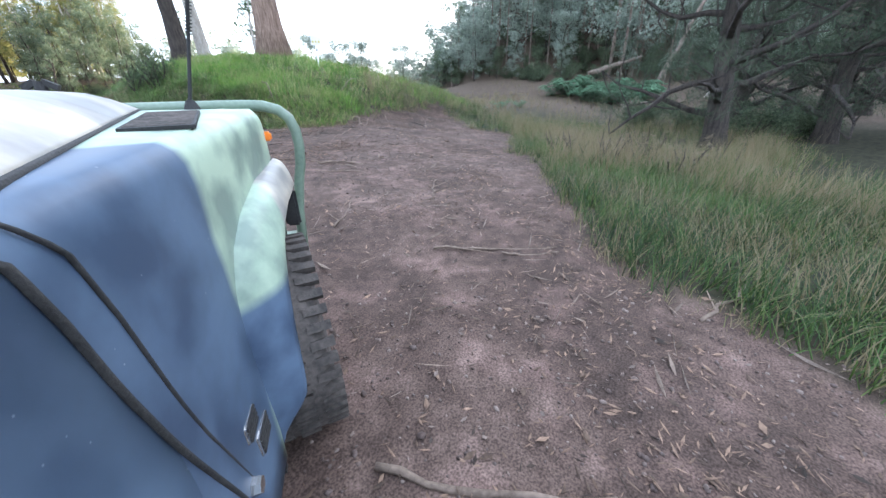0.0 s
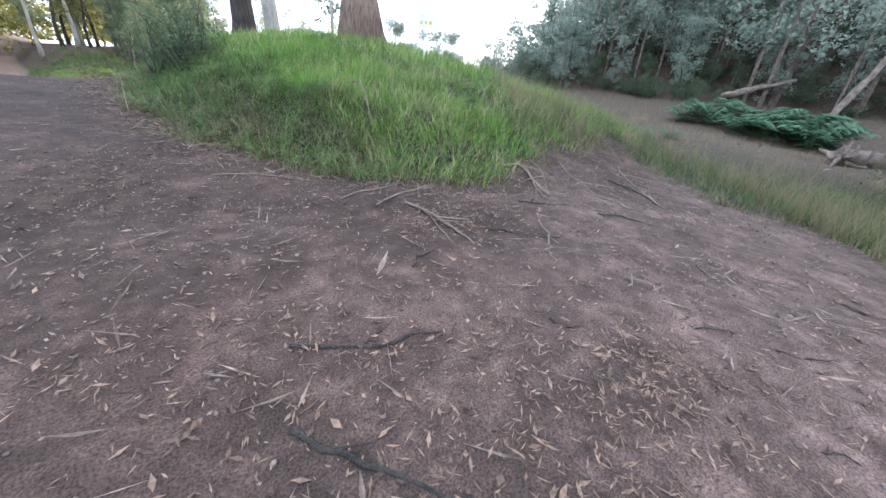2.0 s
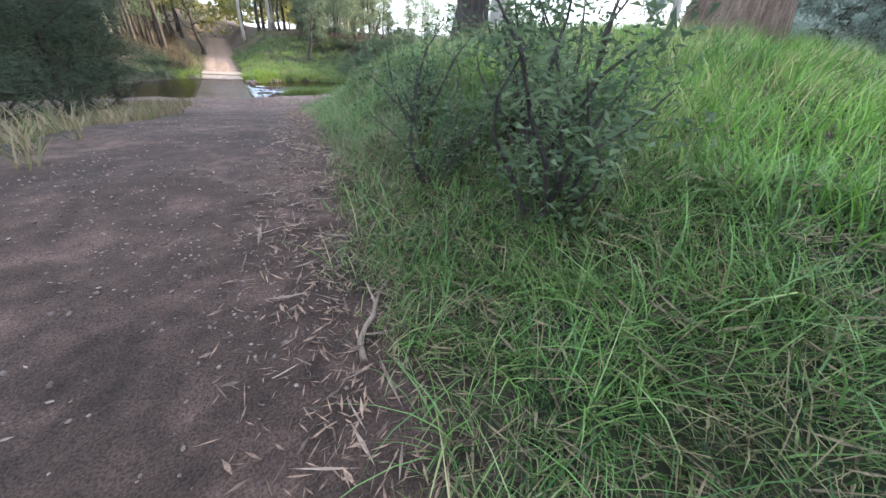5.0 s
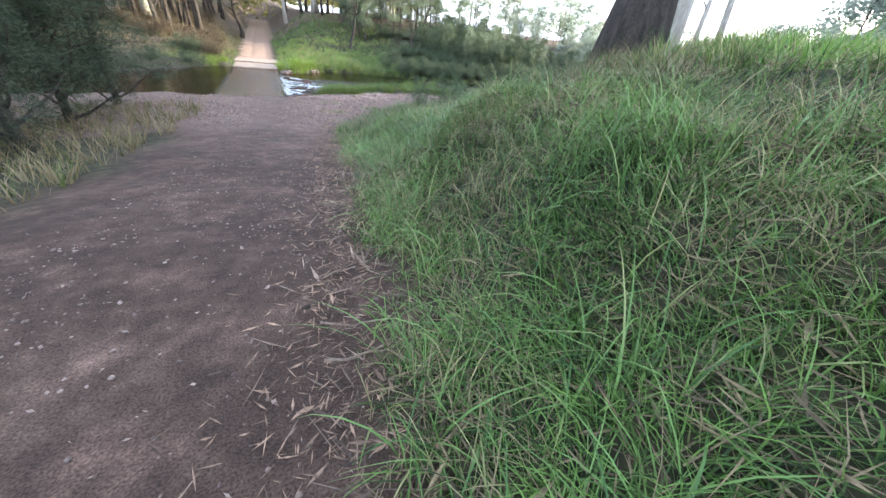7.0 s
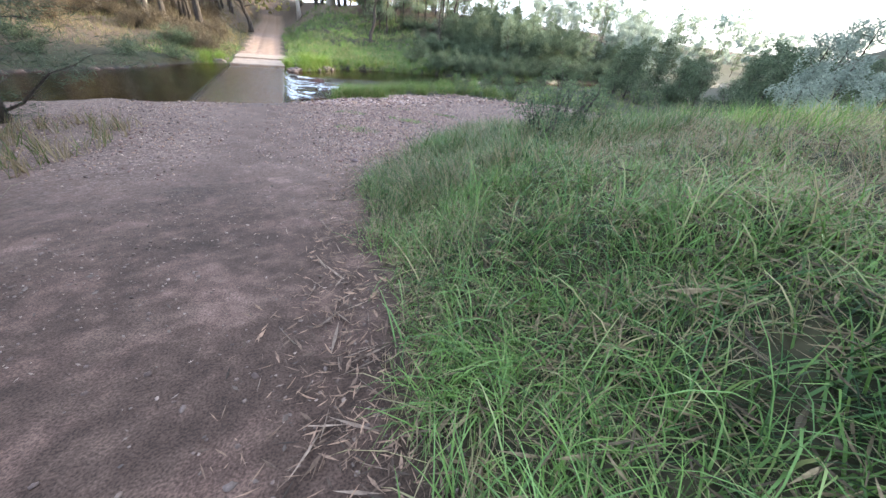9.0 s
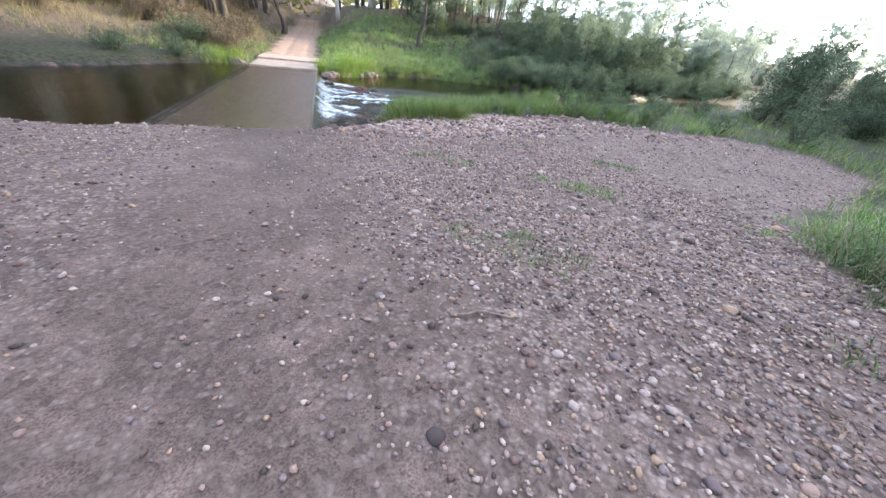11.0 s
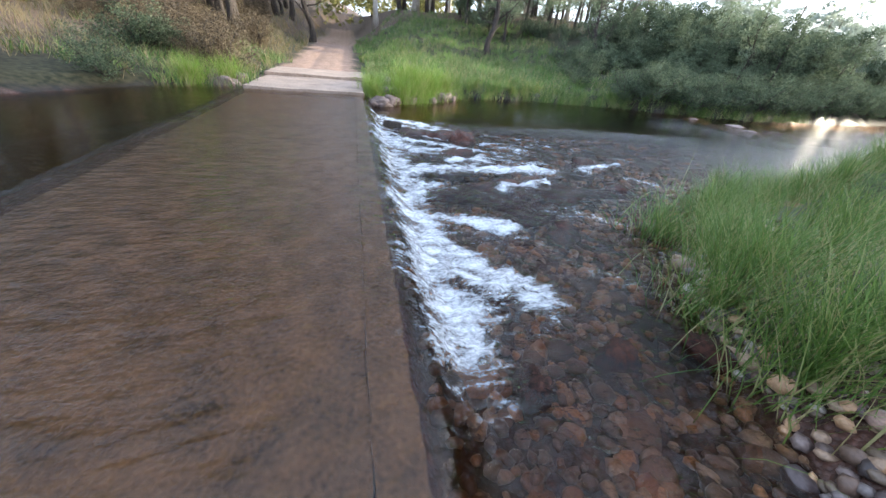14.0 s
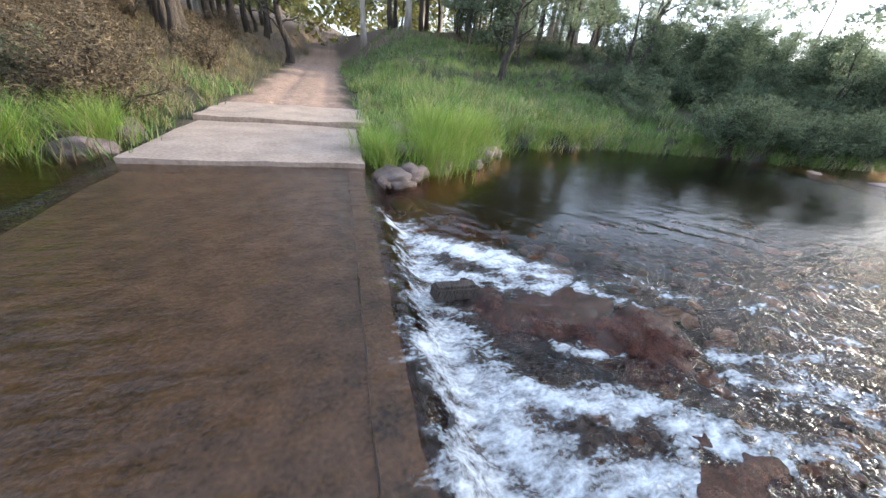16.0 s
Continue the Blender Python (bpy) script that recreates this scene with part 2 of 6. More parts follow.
WET_TONES = [(0.045, 0.034, 0.032), (0.110, 0.078, 0.066), (0.070, 0.052, 0.050), (0.150, 0.110, 0.080), (0.085, 0.075, 0.078), (0.130, 0.075, 0.055)]
M_WETSTONE = stone_material("wet_stones", WET_TONES, rough=0.3)
M_TRACKSTONE = stone_material("dusty_track_pebbles", [(0.080, 0.056, 0.048), (0.150, 0.110, 0.092), (0.110, 0.080, 0.070), (0.220, 0.170, 0.145), (0.130, 0.098, 0.085), (0.180, 0.135, 0.112)])
M_BEDSTONE = stone_material("submerged_stones", BED_TONES, rough=0.4)
M_SHALLOW = stone_material("bright_shallow_stones", [(0.120, 0.078, 0.058), (0.300, 0.205, 0.140), (0.180, 0.135, 0.120), (0.400, 0.245, 0.140), (0.150, 0.125, 0.118), (0.360, 0.310, 0.270), (0.085, 0.062, 0.054)], rough=0.4)
M_WETROCK = plain("wet_red_rock", (0.012, 0.006, 0.005), (0.125, 0.042, 0.026), 4.2, 0.26, 1.0, random=0.3, dist=0.05)
M_CONCRETE = plain("stained_concrete", (0.170, 0.126, 0.098), (0.340, 0.262, 0.210), 1.8, 0.85, 0.35)
M_LOG = plain("weathered_log", (0.070, 0.048, 0.036), (0.300, 0.235, 0.190), 3.0, 0.9, 0.9, (1, 1, 1), dist=0.04)
M_WHITE = plain("white_paint", (0.66, 0.66, 0.66), (0.80, 0.80, 0.80), 4.0, 0.45, 0.05)


# ---- the lie of the land ----
def sm(a, b, x):
    t = np.clip((x - a) / (b - a), 0, 1)
    return t * t * (3 - 2 * t)


WAY_Y = [-90, -60, -48.5, -45, -41, -37, -33, -28, -22, -16, -8, 0, 9, 40, 90]
WAY_X = [-26, -12, -5.6, -3.4, -1.8, -1.3, -1.15, -0.25, 0.6, 0.6, 0.2, -0.35, -0.35, -0.6, -1.0]
WAY_ZY = [-90, -60, -48.5, -45, -42, -40, -38, -36.5, -33, -29.6, -27.5, -25, -21.4, -17.6, -13.6, -9.7, -6, -3, 0, 9.5, 12, 17, 26, 40, 60, 90, 300]
WAY_Z = [0.4, 0.9, 1.28, 1.48, 1.72, 1.80, 1.82, 2.05, 2.45, 2.75, 2.70, 2.45, 1.95, 1.35, 0.95, 0.68, 0.36, 0.12, -0.12, -0.10, 0.08, 0.22, 0.60, 1.15, 1.6, 1.9, 6.0]


def way_x(y):
    return np.interp(y, WAY_Y, WAY_X)


def way_z(y):
    return np.interp(y, WAY_ZY, WAY_Z)


def foot_x(y):
    return np.interp(y, [-39, -38.4, -37.9, -37.4, -36.9, -36.4, -35.8, -35.2, -34.4, -33.6, -32.5, -31, -29, -26.6, -23.6, -21, -18, -16, -15.2, -14.5, -12.5, -11], [1.9, 1.1, 0.62, 0.2, -0.1, -0.42, -0.62, -0.80, -0.78, -0.92, -0.75, -0.72, -0.3, 0.12, 0.5, 0.8, 1.15, 1.4, 1.6, 2.1, 4.0, 6.0])


def river(x):
    """Middle line and half width of the river bed."""
    near = np.interp(x, [-60, -20, -12, -6, -3.5, 0.1, 0.5, 2.0, 3.2, 6, 9, 13, 20, 30, 60, 200], [-50, -16, -7.5, -4.9, -4.9, -5.0, -4.7, -3.4, -1.0, 0.9, 1.8, 3.0, 4.3, 4.5, 9, 30])
    far = np.interp(x, [-60, -20, -12, -8, -5.7, -3.8, 0.6, 2.2, 4.5, 9.7, 14, 20, 30, 60, 200], [-30, -5.5, 1.0, 5.1, 9.0, 9.8, 10.0, 11.2, 13.6, 14.6, 13.6, 12.6, 14, 20, 42])
    return (near + far) / 2, (far - near) / 2


def wob(x, y, s, seed=0.0):
    return (np.sin(x * s + seed) * np.cos(y * s * 1.13 - seed * 1.7) + 0.5 * np.sin(x * s * 2.3 + y * s * 1.9 + seed * 3.1) + 0.25 * np.sin(x * s * 4.7 - y * s * 5.1 + seed)) / 1.75


def height(x, y, fine=True):
    x, y = np.asarray(x, float), np.asarray(y, float)
    zt = way_z(y)
    # flats and hills round the track
    east = np.maximum(x - 27, 0)
    south = 1.0 + 0.6 * sm(-46, -38, y) + (0.10 * east + 0.0010 * np.minimum(east, 200) ** 2) * sm(25, -25, y)
    south = south * sm(-12, -22, y) + (0.35 + 0.02 * np.maximum(x - 20, 0)) * (1 - sm(-12, -22, y))
    right = zt + (south - zt) * sm(3, 13, x - way_x(y))
    left = zt + (np.clip(0.25 - 0.02 * (y + 5), 0.25, 1.6) - zt) * sm(1.5, 9, way_x(y) - 1.2 - x)
    z = np.where(x > way_x(y) - 1.2, right, left)
    # grassy mound beside the track
    top = np.interp(y, [-43, -40.5, -38, -36, -33, -30, -26, -23.6, -22.2, -20.5, -18.5, -16, -14, -10.5], [1.4, 1.9, 2.75, 3.3, 3.95, 4.42, 4.60, 4.55, 3.4, 3.1, 2.75, 2.1, 1.5, 0.7])
    d = x - foot_x(y)
    m = zt + (top - zt) * (0.55 * sm(0, 2.2, d) + 0.45 * sm(0.8, 6.5, d))
    keep = sm(-42, -38.2, y) * sm(-10, -13, y) * sm(-0.3, 0.6, d)
    keep = keep * (1 - sm(8.5, 16, x))
    z = z + np.maximum(m - z, 0) * keep
    if fine:
        z = z + (0.10 * wob(x, y, 2.3, 4.0) + 0.05 * wob(x, y, 5.2, 1.0)) * keep * sm(0.3, 1.2, d)
    # steep wooded hill on the sunrise side, its north end stretched to shade the ford
    z = z + (0.5 * np.clip(x - 47, 0, 45) + 0.06 * np.clip(x - 92, 0, 160)) * sm(14, -14, y + 4 * np.sin(x * 0.07))
    # far bank and the hills behind it
    c, w = river(x)
    far = y - (c + w)
    north = 0.25 * sm(0, 1.2, far) + 0.06 * np.maximum(far, 0)
    north = north + 0.13 * np.clip(far - 9, 0, 22) * (sm(1.0, 6, x) + 0.15 * sm(-3.5, -8, x))
    north = np.minimum(north, 5.5) + 0.08 * np.clip(far - 4, 0, 12) * sm(8, 20, x)
    north = north + 0.0006 * np.clip(far - 35, 0, 150) ** 2 * sm(25, -20, x)
    track = (1 - sm(1.9, 5.0, np.abs(x - way_x(y) + 1.4))) * sm(95, 60, y)
    north = north * (1 - track) + zt * track
    z = np.where(far > 0, np.maximum(north, -0.1 + 0 * north), z)
    # river bed
    bed = np.where(x < -3.5, -0.75, np.where(x > 0.1, -0.50 - 0.012 * np.clip(x, 0, 30), -0.30)) - 0.45 * sm(6.8, 8.6, y) * sm(0.6, 2.5, x) * sm(15, 11, x)
    soft = 0.75 + 0.9 * (x > -4) * (x < 4) * (y < c) + 0.5 * sm(0.1, 0.7, x) * sm(5, 3, x) * (y < c)
    inside = 1 - sm(-soft, 0.15, np.abs(y - c) - w + 0.28 * wob(x, y, 1.6, 3.0) * (x > -0.3) + 0.2 * wob(x, y, 2.3, 5.0) * (x <= -0.3) * (y < c))
    z = z * (1 - inside) + bed * inside
    # gravel bar stays low
    if fine:
        z = z + 0.05 * wob(x, y, 0.9, 1.0) * sm(0.4, 1.5, np.abs(x - way_x(y) + 1.1)) + 0.018 * wob(x, y, 3.1, 2.0)
        rut = np.exp(-((np.abs(x - way_x(y) + 1.15) - 0.75) / 0.22) ** 2)
        z = z - 0.05 * rut * (y > 14)
    return z


def zones(x, y):
    """How far each place is turf, gravel, woodland litter and wet."""
    c, w = river(x)
    far = y - (c + w)
    off = x - way_x(y) + 1.15
    edge = 0.35 * wob(x, y, 1.7, 4.0)
    d = x - foot_x(y) + edge * 0.8
    turf = sm(-0.05, 0.5, d) * sm(-39.7, -38.5, y + edge * 0.6) * (far < 0)
    turf = np.where((y < -14) & (x > 9), np.maximum(turf, 0.8), turf)
    # clearing of bare soil at the start
    east = np.interp(y, [-60, -49.4, -48.3, -47.6, -45.8, -45.2, -43.6, -42.3, -41.2, -39.3, -38.7], [-6, -3.3, -2.5, -1.4, 2.4, 2.6, 6.4, 6.0, 7.0, 8.2, 8.5])
    grassy_edge = sm(-0.1, 0.7, x + edge - east) * (y < -37)
    turf = np.maximum(turf, grassy_edge)
    turf = np.where(y < -15, np.maximum(turf, sm(1.8, 3.0, -off + edge)), turf)
    bar = (far < 0) & (y > -16)
    lee = np.interp(y, [-16, -15.2, -14.5, -13.6, -12.4, -11.4, -10.3, -9], [1.5, 1.95, 2.5, 3.2, 4.6, 5.6, 7.8, 40.0])
    turf = np.where(bar, sm(0, 0.8, x + edge - lee), turf)
    turf = np.where(bar & (y > -10), sm(0, 0.8, x + edge - np.interp(y, [-10, -8.5, -6.5, -4.3, -3.2, -2.9], [9.5, 14.2, 15.5, 14.5, 11.0, 10.5])), turf)
    strip = np.interp(x, [2.2, 3, 6.8, 9.8, 11, 15], [-1.6, -1.3, -0.5, -1.5, -3.0, -4.3])
    turf = np.where(bar & (x > 2.2), np.maximum(turf, sm(-0.2, 0.3, y - strip + edge)), turf)
    gravel = sm(-18, -13, y) * (far < 0) * (1 - turf)
    gravel = gravel * (1 - 0.55 * np.exp(-((x - way_x(y) + 0.55) / 1.3) ** 4) * sm(-1.0, -4.0, y))
    tr = np.abs(x - way_x(y) + 1.4)
    turf = np.where(far > 0, sm(1.3, 2.1, tr + edge), turf)
    gravel = np.where(far > 0, (1 - turf) * 0.75, gravel)
    litter = np.where(far > 0, sm(2, 14, far) * sm(2.5, 6, tr) * sm(4, -2, x + 0.0 * y) * 0.9, 0) + np.where(y < -12, sm(13, 22, x), 0) * 0.75
    litter = np.maximum(litter, np.where(far > 26, 0.8, 0))
    turf = turf * (1 - 0.85 * np.clip(litter, 0, 1))
    wet = (1 - sm(0.02, 0.16, height(x, y, False))) * (np.abs(y - c) < w * 1.25)
    wet = np.maximum(wet, np.exp(-((x - way_x(y) + 0.5) / 1.2) ** 4) * sm(-7.0, -5.0, y) * (y < 0) * 0.8)
    return np.clip(turf, 0, 1), np.clip(gravel, 0, 1), np.clip(litter, 0, 1), np.clip(wet, 0, 1)


def lines(breaks):
    """Grid lines: (from, to, step) one after another."""
    out = []
    for a, b, s in breaks:
        k = max(1, int(round((b - a) / s)))
        out += [a + (b - a) * i / k for i in range(k)]
    return np.array(out + [breaks[-1][1]])


def sheet(name, xs, ys, zf, material_, smooth=True):
    """A mesh over a grid of lines."""
    gx, gy = np.meshgrid(xs, ys)
    gz = zf(gx, gy)
    co = np.stack([gx, gy, gz], -1).reshape(-1, 3)
    nx, ny = len(xs), len(ys)
    i = np.arange(nx * ny).reshape(ny, nx)
    quads = np.stack([i[:-1, :-1], i[:-1, 1:], i[1:, 1:], i[1:, :-1]], -1).reshape(-1, 4)
    return from_arrays(name, co, quads, material_, smooth), gx.ravel(), gy.ravel()


def from_arrays(name, co, faces, material_, smooth=False):
    """A mesh from arrays of points and of equal-sided faces."""
    me = bpy.data.meshes.new(name)
    co, faces = np.asarray(co, np.float32), np.asarray(faces, np.int32)
    n, k = faces.shape
    me.vertices.add(len(co))
    me.vertices.foreach_set("co", co.ravel())
    me.loops.add(n * k)
    me.loops.foreach_set("vertex_index", faces.ravel())
    me.polygons.add(n)
    me.polygons.foreach_set("loop_start", np.arange(0, n * k, k, dtype=np.int32))
    me.polygons.foreach_set("use_smooth", np.full(n, smooth))
    me.update(calc_edges=True)
    me.validate()
    if material_:
        me.materials.append(material_)
    return me


gxs = lines([(-900, -200, 100), (-200, -60, 14), (-60, -14, 2.0), (-14, -7, 0.5), (-7, 12, 0.16), (12, 30, 0.6), (30, 80, 2.5), (80, 200, 12), (200, 900, 100)])
gys = lines([(-900, -200, 100), (-200, -70, 13), (-70, -52, 1.0), (-52, 14, 0.16), (14, 40, 0.6), (40, 100, 2.0), (100, 260, 12), (260, 900, 80)])
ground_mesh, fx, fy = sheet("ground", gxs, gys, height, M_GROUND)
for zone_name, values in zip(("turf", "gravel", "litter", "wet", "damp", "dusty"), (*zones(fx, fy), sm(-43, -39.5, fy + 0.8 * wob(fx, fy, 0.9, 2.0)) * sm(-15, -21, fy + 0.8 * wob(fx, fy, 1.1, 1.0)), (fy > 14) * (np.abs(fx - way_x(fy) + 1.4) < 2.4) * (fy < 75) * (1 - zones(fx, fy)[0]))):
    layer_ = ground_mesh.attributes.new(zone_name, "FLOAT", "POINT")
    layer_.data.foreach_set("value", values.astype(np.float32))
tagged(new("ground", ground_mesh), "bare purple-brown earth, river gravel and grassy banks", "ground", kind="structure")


# ---- small builders ----
def part(name, bm, material_, parent=None, label="", smooth=False):
    """Links a bmesh as one mesh object under a thing or a part."""
    me = bpy.data.meshes.new(name)
    bm.to_mesh(me)
    bm.free()
    for p in me.polygons:
        p.use_smooth = smooth
    me.materials.append(material_)
    ob = new(name, me)
    ob.parent = parent
    return tagged(ob, label)


def thing(name, place, label, category, group="", kind="", turn=0.0):
    ob = new(name)
    ob.matrix_basis = pose(*place, 0, 0, turn)
    ob.empty_display_size = 0.2
    return tagged(ob, label, category, group, kind)


def gz(x, y):
    return float(height(np.array([x]), np.array([y]))[0])


def tube(bm, pts, radii, sides=8, cap=True):
    """A tapering tube along points, in a bmesh."""
    rings, a = [], None
    for k, p in enumerate(pts):
        p = Vector(p)
        d = (Vector(pts[min(k + 1, len(pts) - 1)]) - Vector(pts[max(k - 1, 0)])).normalized()
        a = d.orthogonal().normalized() if a is None else (a - d * a.dot(d)).normalized()
        b = d.cross(a)
        rings.append([bm.verts.new(p + (a * math.cos(2 * math.pi * s / sides) + b * math.sin(2 * math.pi * s / sides)) * radii[k]) for s in range(sides)])
    for r0, r1 in zip(rings, rings[1:]):
        for s in range(sides):
            bm.faces.new((r0[s], r0[(s + 1) % sides], r1[(s + 1) % sides], r1[s]))
    if cap:
        bm.faces.new(list(reversed(rings[0])))
        bm.faces.new(rings[-1])
    return bm


# ---- river, ford and rocks ----
def water_z(x, y):
    base = 0.035 - 0.27 * sm(0.02, 0.42, x) - 0.006 * np.clip(x, 0, 26)
    rapid = sm(0.0, 0.6, x) * (1 - sm(4.5, 9, x))
    ripple = 0.022 * wob(x, y, 3.2, 1.3) + 0.012 * wob(y, x, 8.5, 0.4)
    return base + ripple * (0.05 + 1.2 * rapid * sm(8.5, 6.5, y)) + 0.002 * wob(x, y, 9.0, 5.0)


FOAM_LINES = [((1.5, 3.7), (3.2, 3.6), 0.14), ((0.4, 5.2), (1.6, 4.7), 0.13), ((1.6, 4.6), (2.1, 4.25), 0.10), ((2.9, 4.5), (3.5, 4.2), 0.10), ((3.7, 5.2), (4.4, 4.9), 0.09), ((0.4, 6.6), (1.9, 6.1), 0.16), ((0.5, 1.2), (1.5, 0.9), 0.16), ((1.9, 2.1), (2.9, 2.5), 0.14), ((2.6, 4.9), (3.4, 4.4), 0.12), ((4.1, 3.2), (5.2, 3.7), 0.12), ((3.0, 5.9), (4.2, 5.4), 0.10), ((0.5, 0.1), (1.3, -0.5), 0.20),
              ((0.4, 2.9), (1.8, 3.2), 0.22), ((1.8, 3.2), (3.2, 3.1), 0.16), ((0.3, 7.7), (0.8, 7.2), 0.28), ((0.8, 7.2), (1.5, 6.6), 0.22), ((1.5, 6.6), (2.5, 5.8), 0.12), ((0.8, 4.4), (1.5, 4.3), 0.2), ((0.3, 5.4), (0.8, 4.5), 0.32),
              ((0.8, 2.3), (0.4, 1.7), 0.2), ((1.2, 4.9), (1.9, 4.6), 0.16), ((1.3, 5.45), (1.8, 5.35), 0.10), ((2.0, 4.6), (2.7, 4.2), 0.12), ((3.4, 5.0), (3.9, 4.8), 0.10), ((2.9, 4.0), (3.6, 3.9), 0.08), ((2.7, 5.1), (4.6, 4.6), 0.12), ((4.6, 4.6), (5.6, 4.9), 0.12), ((2.0, 3.75), (2.9, 4.1), 0.14), ((5.2, 5.8), (6.4, 5.6), 0.10), ((0.45, 1.2), (0.9, -0.4), 0.2)]


def foam(x, y):
    """Where the water breaks white: under the kerb and over the ledges."""
    f = np.exp(-((x - 0.44 - 0.16 * wob(y, y, 1.9, 2.0)) / 0.34) ** 2) * sm(-2.2, -0.6, y) * sm(8.6, 7.4, y) * (0.85 + 0.35 * wob(y, y, 2.7, 0.3))
    for (ax, ay), (bx, by), w in FOAM_LINES:
        dx, dy = bx - ax, by - ay
        t = np.clip(((x - ax) * dx + (y - ay) * dy) / (dx * dx + dy * dy), 0, 1)
        px_, py_ = ax + t * dx, ay + t * dy
        d = np.hypot(x - px_ + 0.12 * wob(x, y, 4.0, 7.0), y - py_ + 0.12 * wob(x, y, 3.6, 9.0))
        f = np.maximum(f, np.exp(-(d / w) ** 2))
    f = np.maximum(f, 0.95 * np.exp(-((y - 3.1 - 0.1 * wob(x, x, 1.5, 1.0)) / (0.20 + 0.08 * wob(x, y, 2.5, 2.0))) ** 2) * sm(0.1, 0.5, x) * sm(3.7, 3.1, x))
    f = np.maximum(f, 0.9 * np.exp(-((y - 7.9 + 0.72 * x) / 0.26) ** 2) * sm(0.0, 0.3, x) * sm(2.6, 1.4, x))
    f = f * (1 - 0.6 * sm(1.7, 3.2, x) * sm(3.4, 3.8, y))
    riffle = sm(0.3, 1.2, x) * sm(11, 5, x) * sm(-1.5, 0.5, y) * sm(9.5, 7.0, y)
    return np.clip(0.80 * f + 0.24 * riffle * (0.45 + 0.8 * wob(x * 0.7, y * 1.4, 2.4, 3.0)), 0, 1)


def water_material():
    m, n, l, b = material("river_water", 0.06)
    w1, w2 = tex(n, l, "noise", 5.5, 3, stretch=(0.6, 1.5, 1)), tex(n, l, "noise", 19.0, 3, stretch=(0.7, 1.3, 1))
    k = n.new("ShaderNodeBump")
    k.inputs["Strength"].default_value, k.inputs["Distance"].default_value = 1.0, 0.15
    rip = n.new("ShaderNodeAttribute")
    rip.attribute_name = "ripple"
    l.new(rip.outputs["Fac"], k.inputs["Strength"])
    l.new(maths(n, l, "ADD", w1.outputs["Fac"], maths(n, l, "MULTIPLY", w2.outputs["Fac"], 0.45)), k.inputs["Height"])
    fr = n.new("ShaderNodeFresnel")
    fr.inputs["IOR"].default_value = 1.38
    l.new(k.outputs["Normal"], fr.inputs["Normal"])
    gl = n.new("ShaderNodeBsdfGlossy")
    gl.inputs["Roughness"].default_value = 0.05
    l.new(k.outputs["Normal"], gl.inputs["Normal"])
    clear = n.new("ShaderNodeBsdfTransparent")
    dp = n.new("ShaderNodeAttribute")
    dp.attribute_name = "depth"
    l.new(ramp(n, l, dp.outputs["Fac"], [(0.0, (0.90, 0.84, 0.76)), (0.15, (0.70, 0.54, 0.40)), (0.4, (0.46, 0.27, 0.16)), (0.9, (0.20, 0.09, 0.045))]), clear.inputs["Color"])
    mx = n.new("ShaderNodeMixShader")
    l.new(fr.outputs["Fac"], mx.inputs["Fac"])
    l.new(clear.outputs["BSDF"], mx.inputs[1])
    l.new(gl.outputs["BSDF"], mx.inputs[2])
    white = n.new("ShaderNodeBsdfDiffuse")
    white.inputs["Color"].default_value = (0.56, 0.58, 0.60, 1)
    l.new(k.outputs["Normal"], white.inputs["Normal"])
    a = n.new("ShaderNodeAttribute")
    a.attribute_name = "foam"
    churn = tex(n, l, "noise", 9.0, 6, stretch=(0.5, 1.15, 1))
    spray = tex(n, l, "noise", 42.0, 6, stretch=(0.6, 1, 1))
    f = maths(n, l, "ADD", a.outputs["Fac"], maths(n, l, "ADD", maths(n, l, "MULTIPLY", churn.outputs["Fac"], 1.5), maths(n, l, "MULTIPLY", spray.outputs["Fac"], 0.85)))
    f = maths(n, l, "MULTIPLY", maths(n, l, "SUBTRACT", f, 1.52), 1.5, True)
    f = maths(n, l, "MULTIPLY", f, maths(n, l, "MULTIPLY", a.outputs["Fac"], 4.0, True), True)
    m2 = n.new("ShaderNodeMixShader")
    l.new(f, m2.inputs["Fac"])
    l.new(mx.outputs["Shader"], m2.inputs[1])
    l.new(white.outputs["BSDF"], m2.inputs[2])
    l.new(m2.outputs["Shader"], n["Material Output"].inputs["Surface"])
    return m


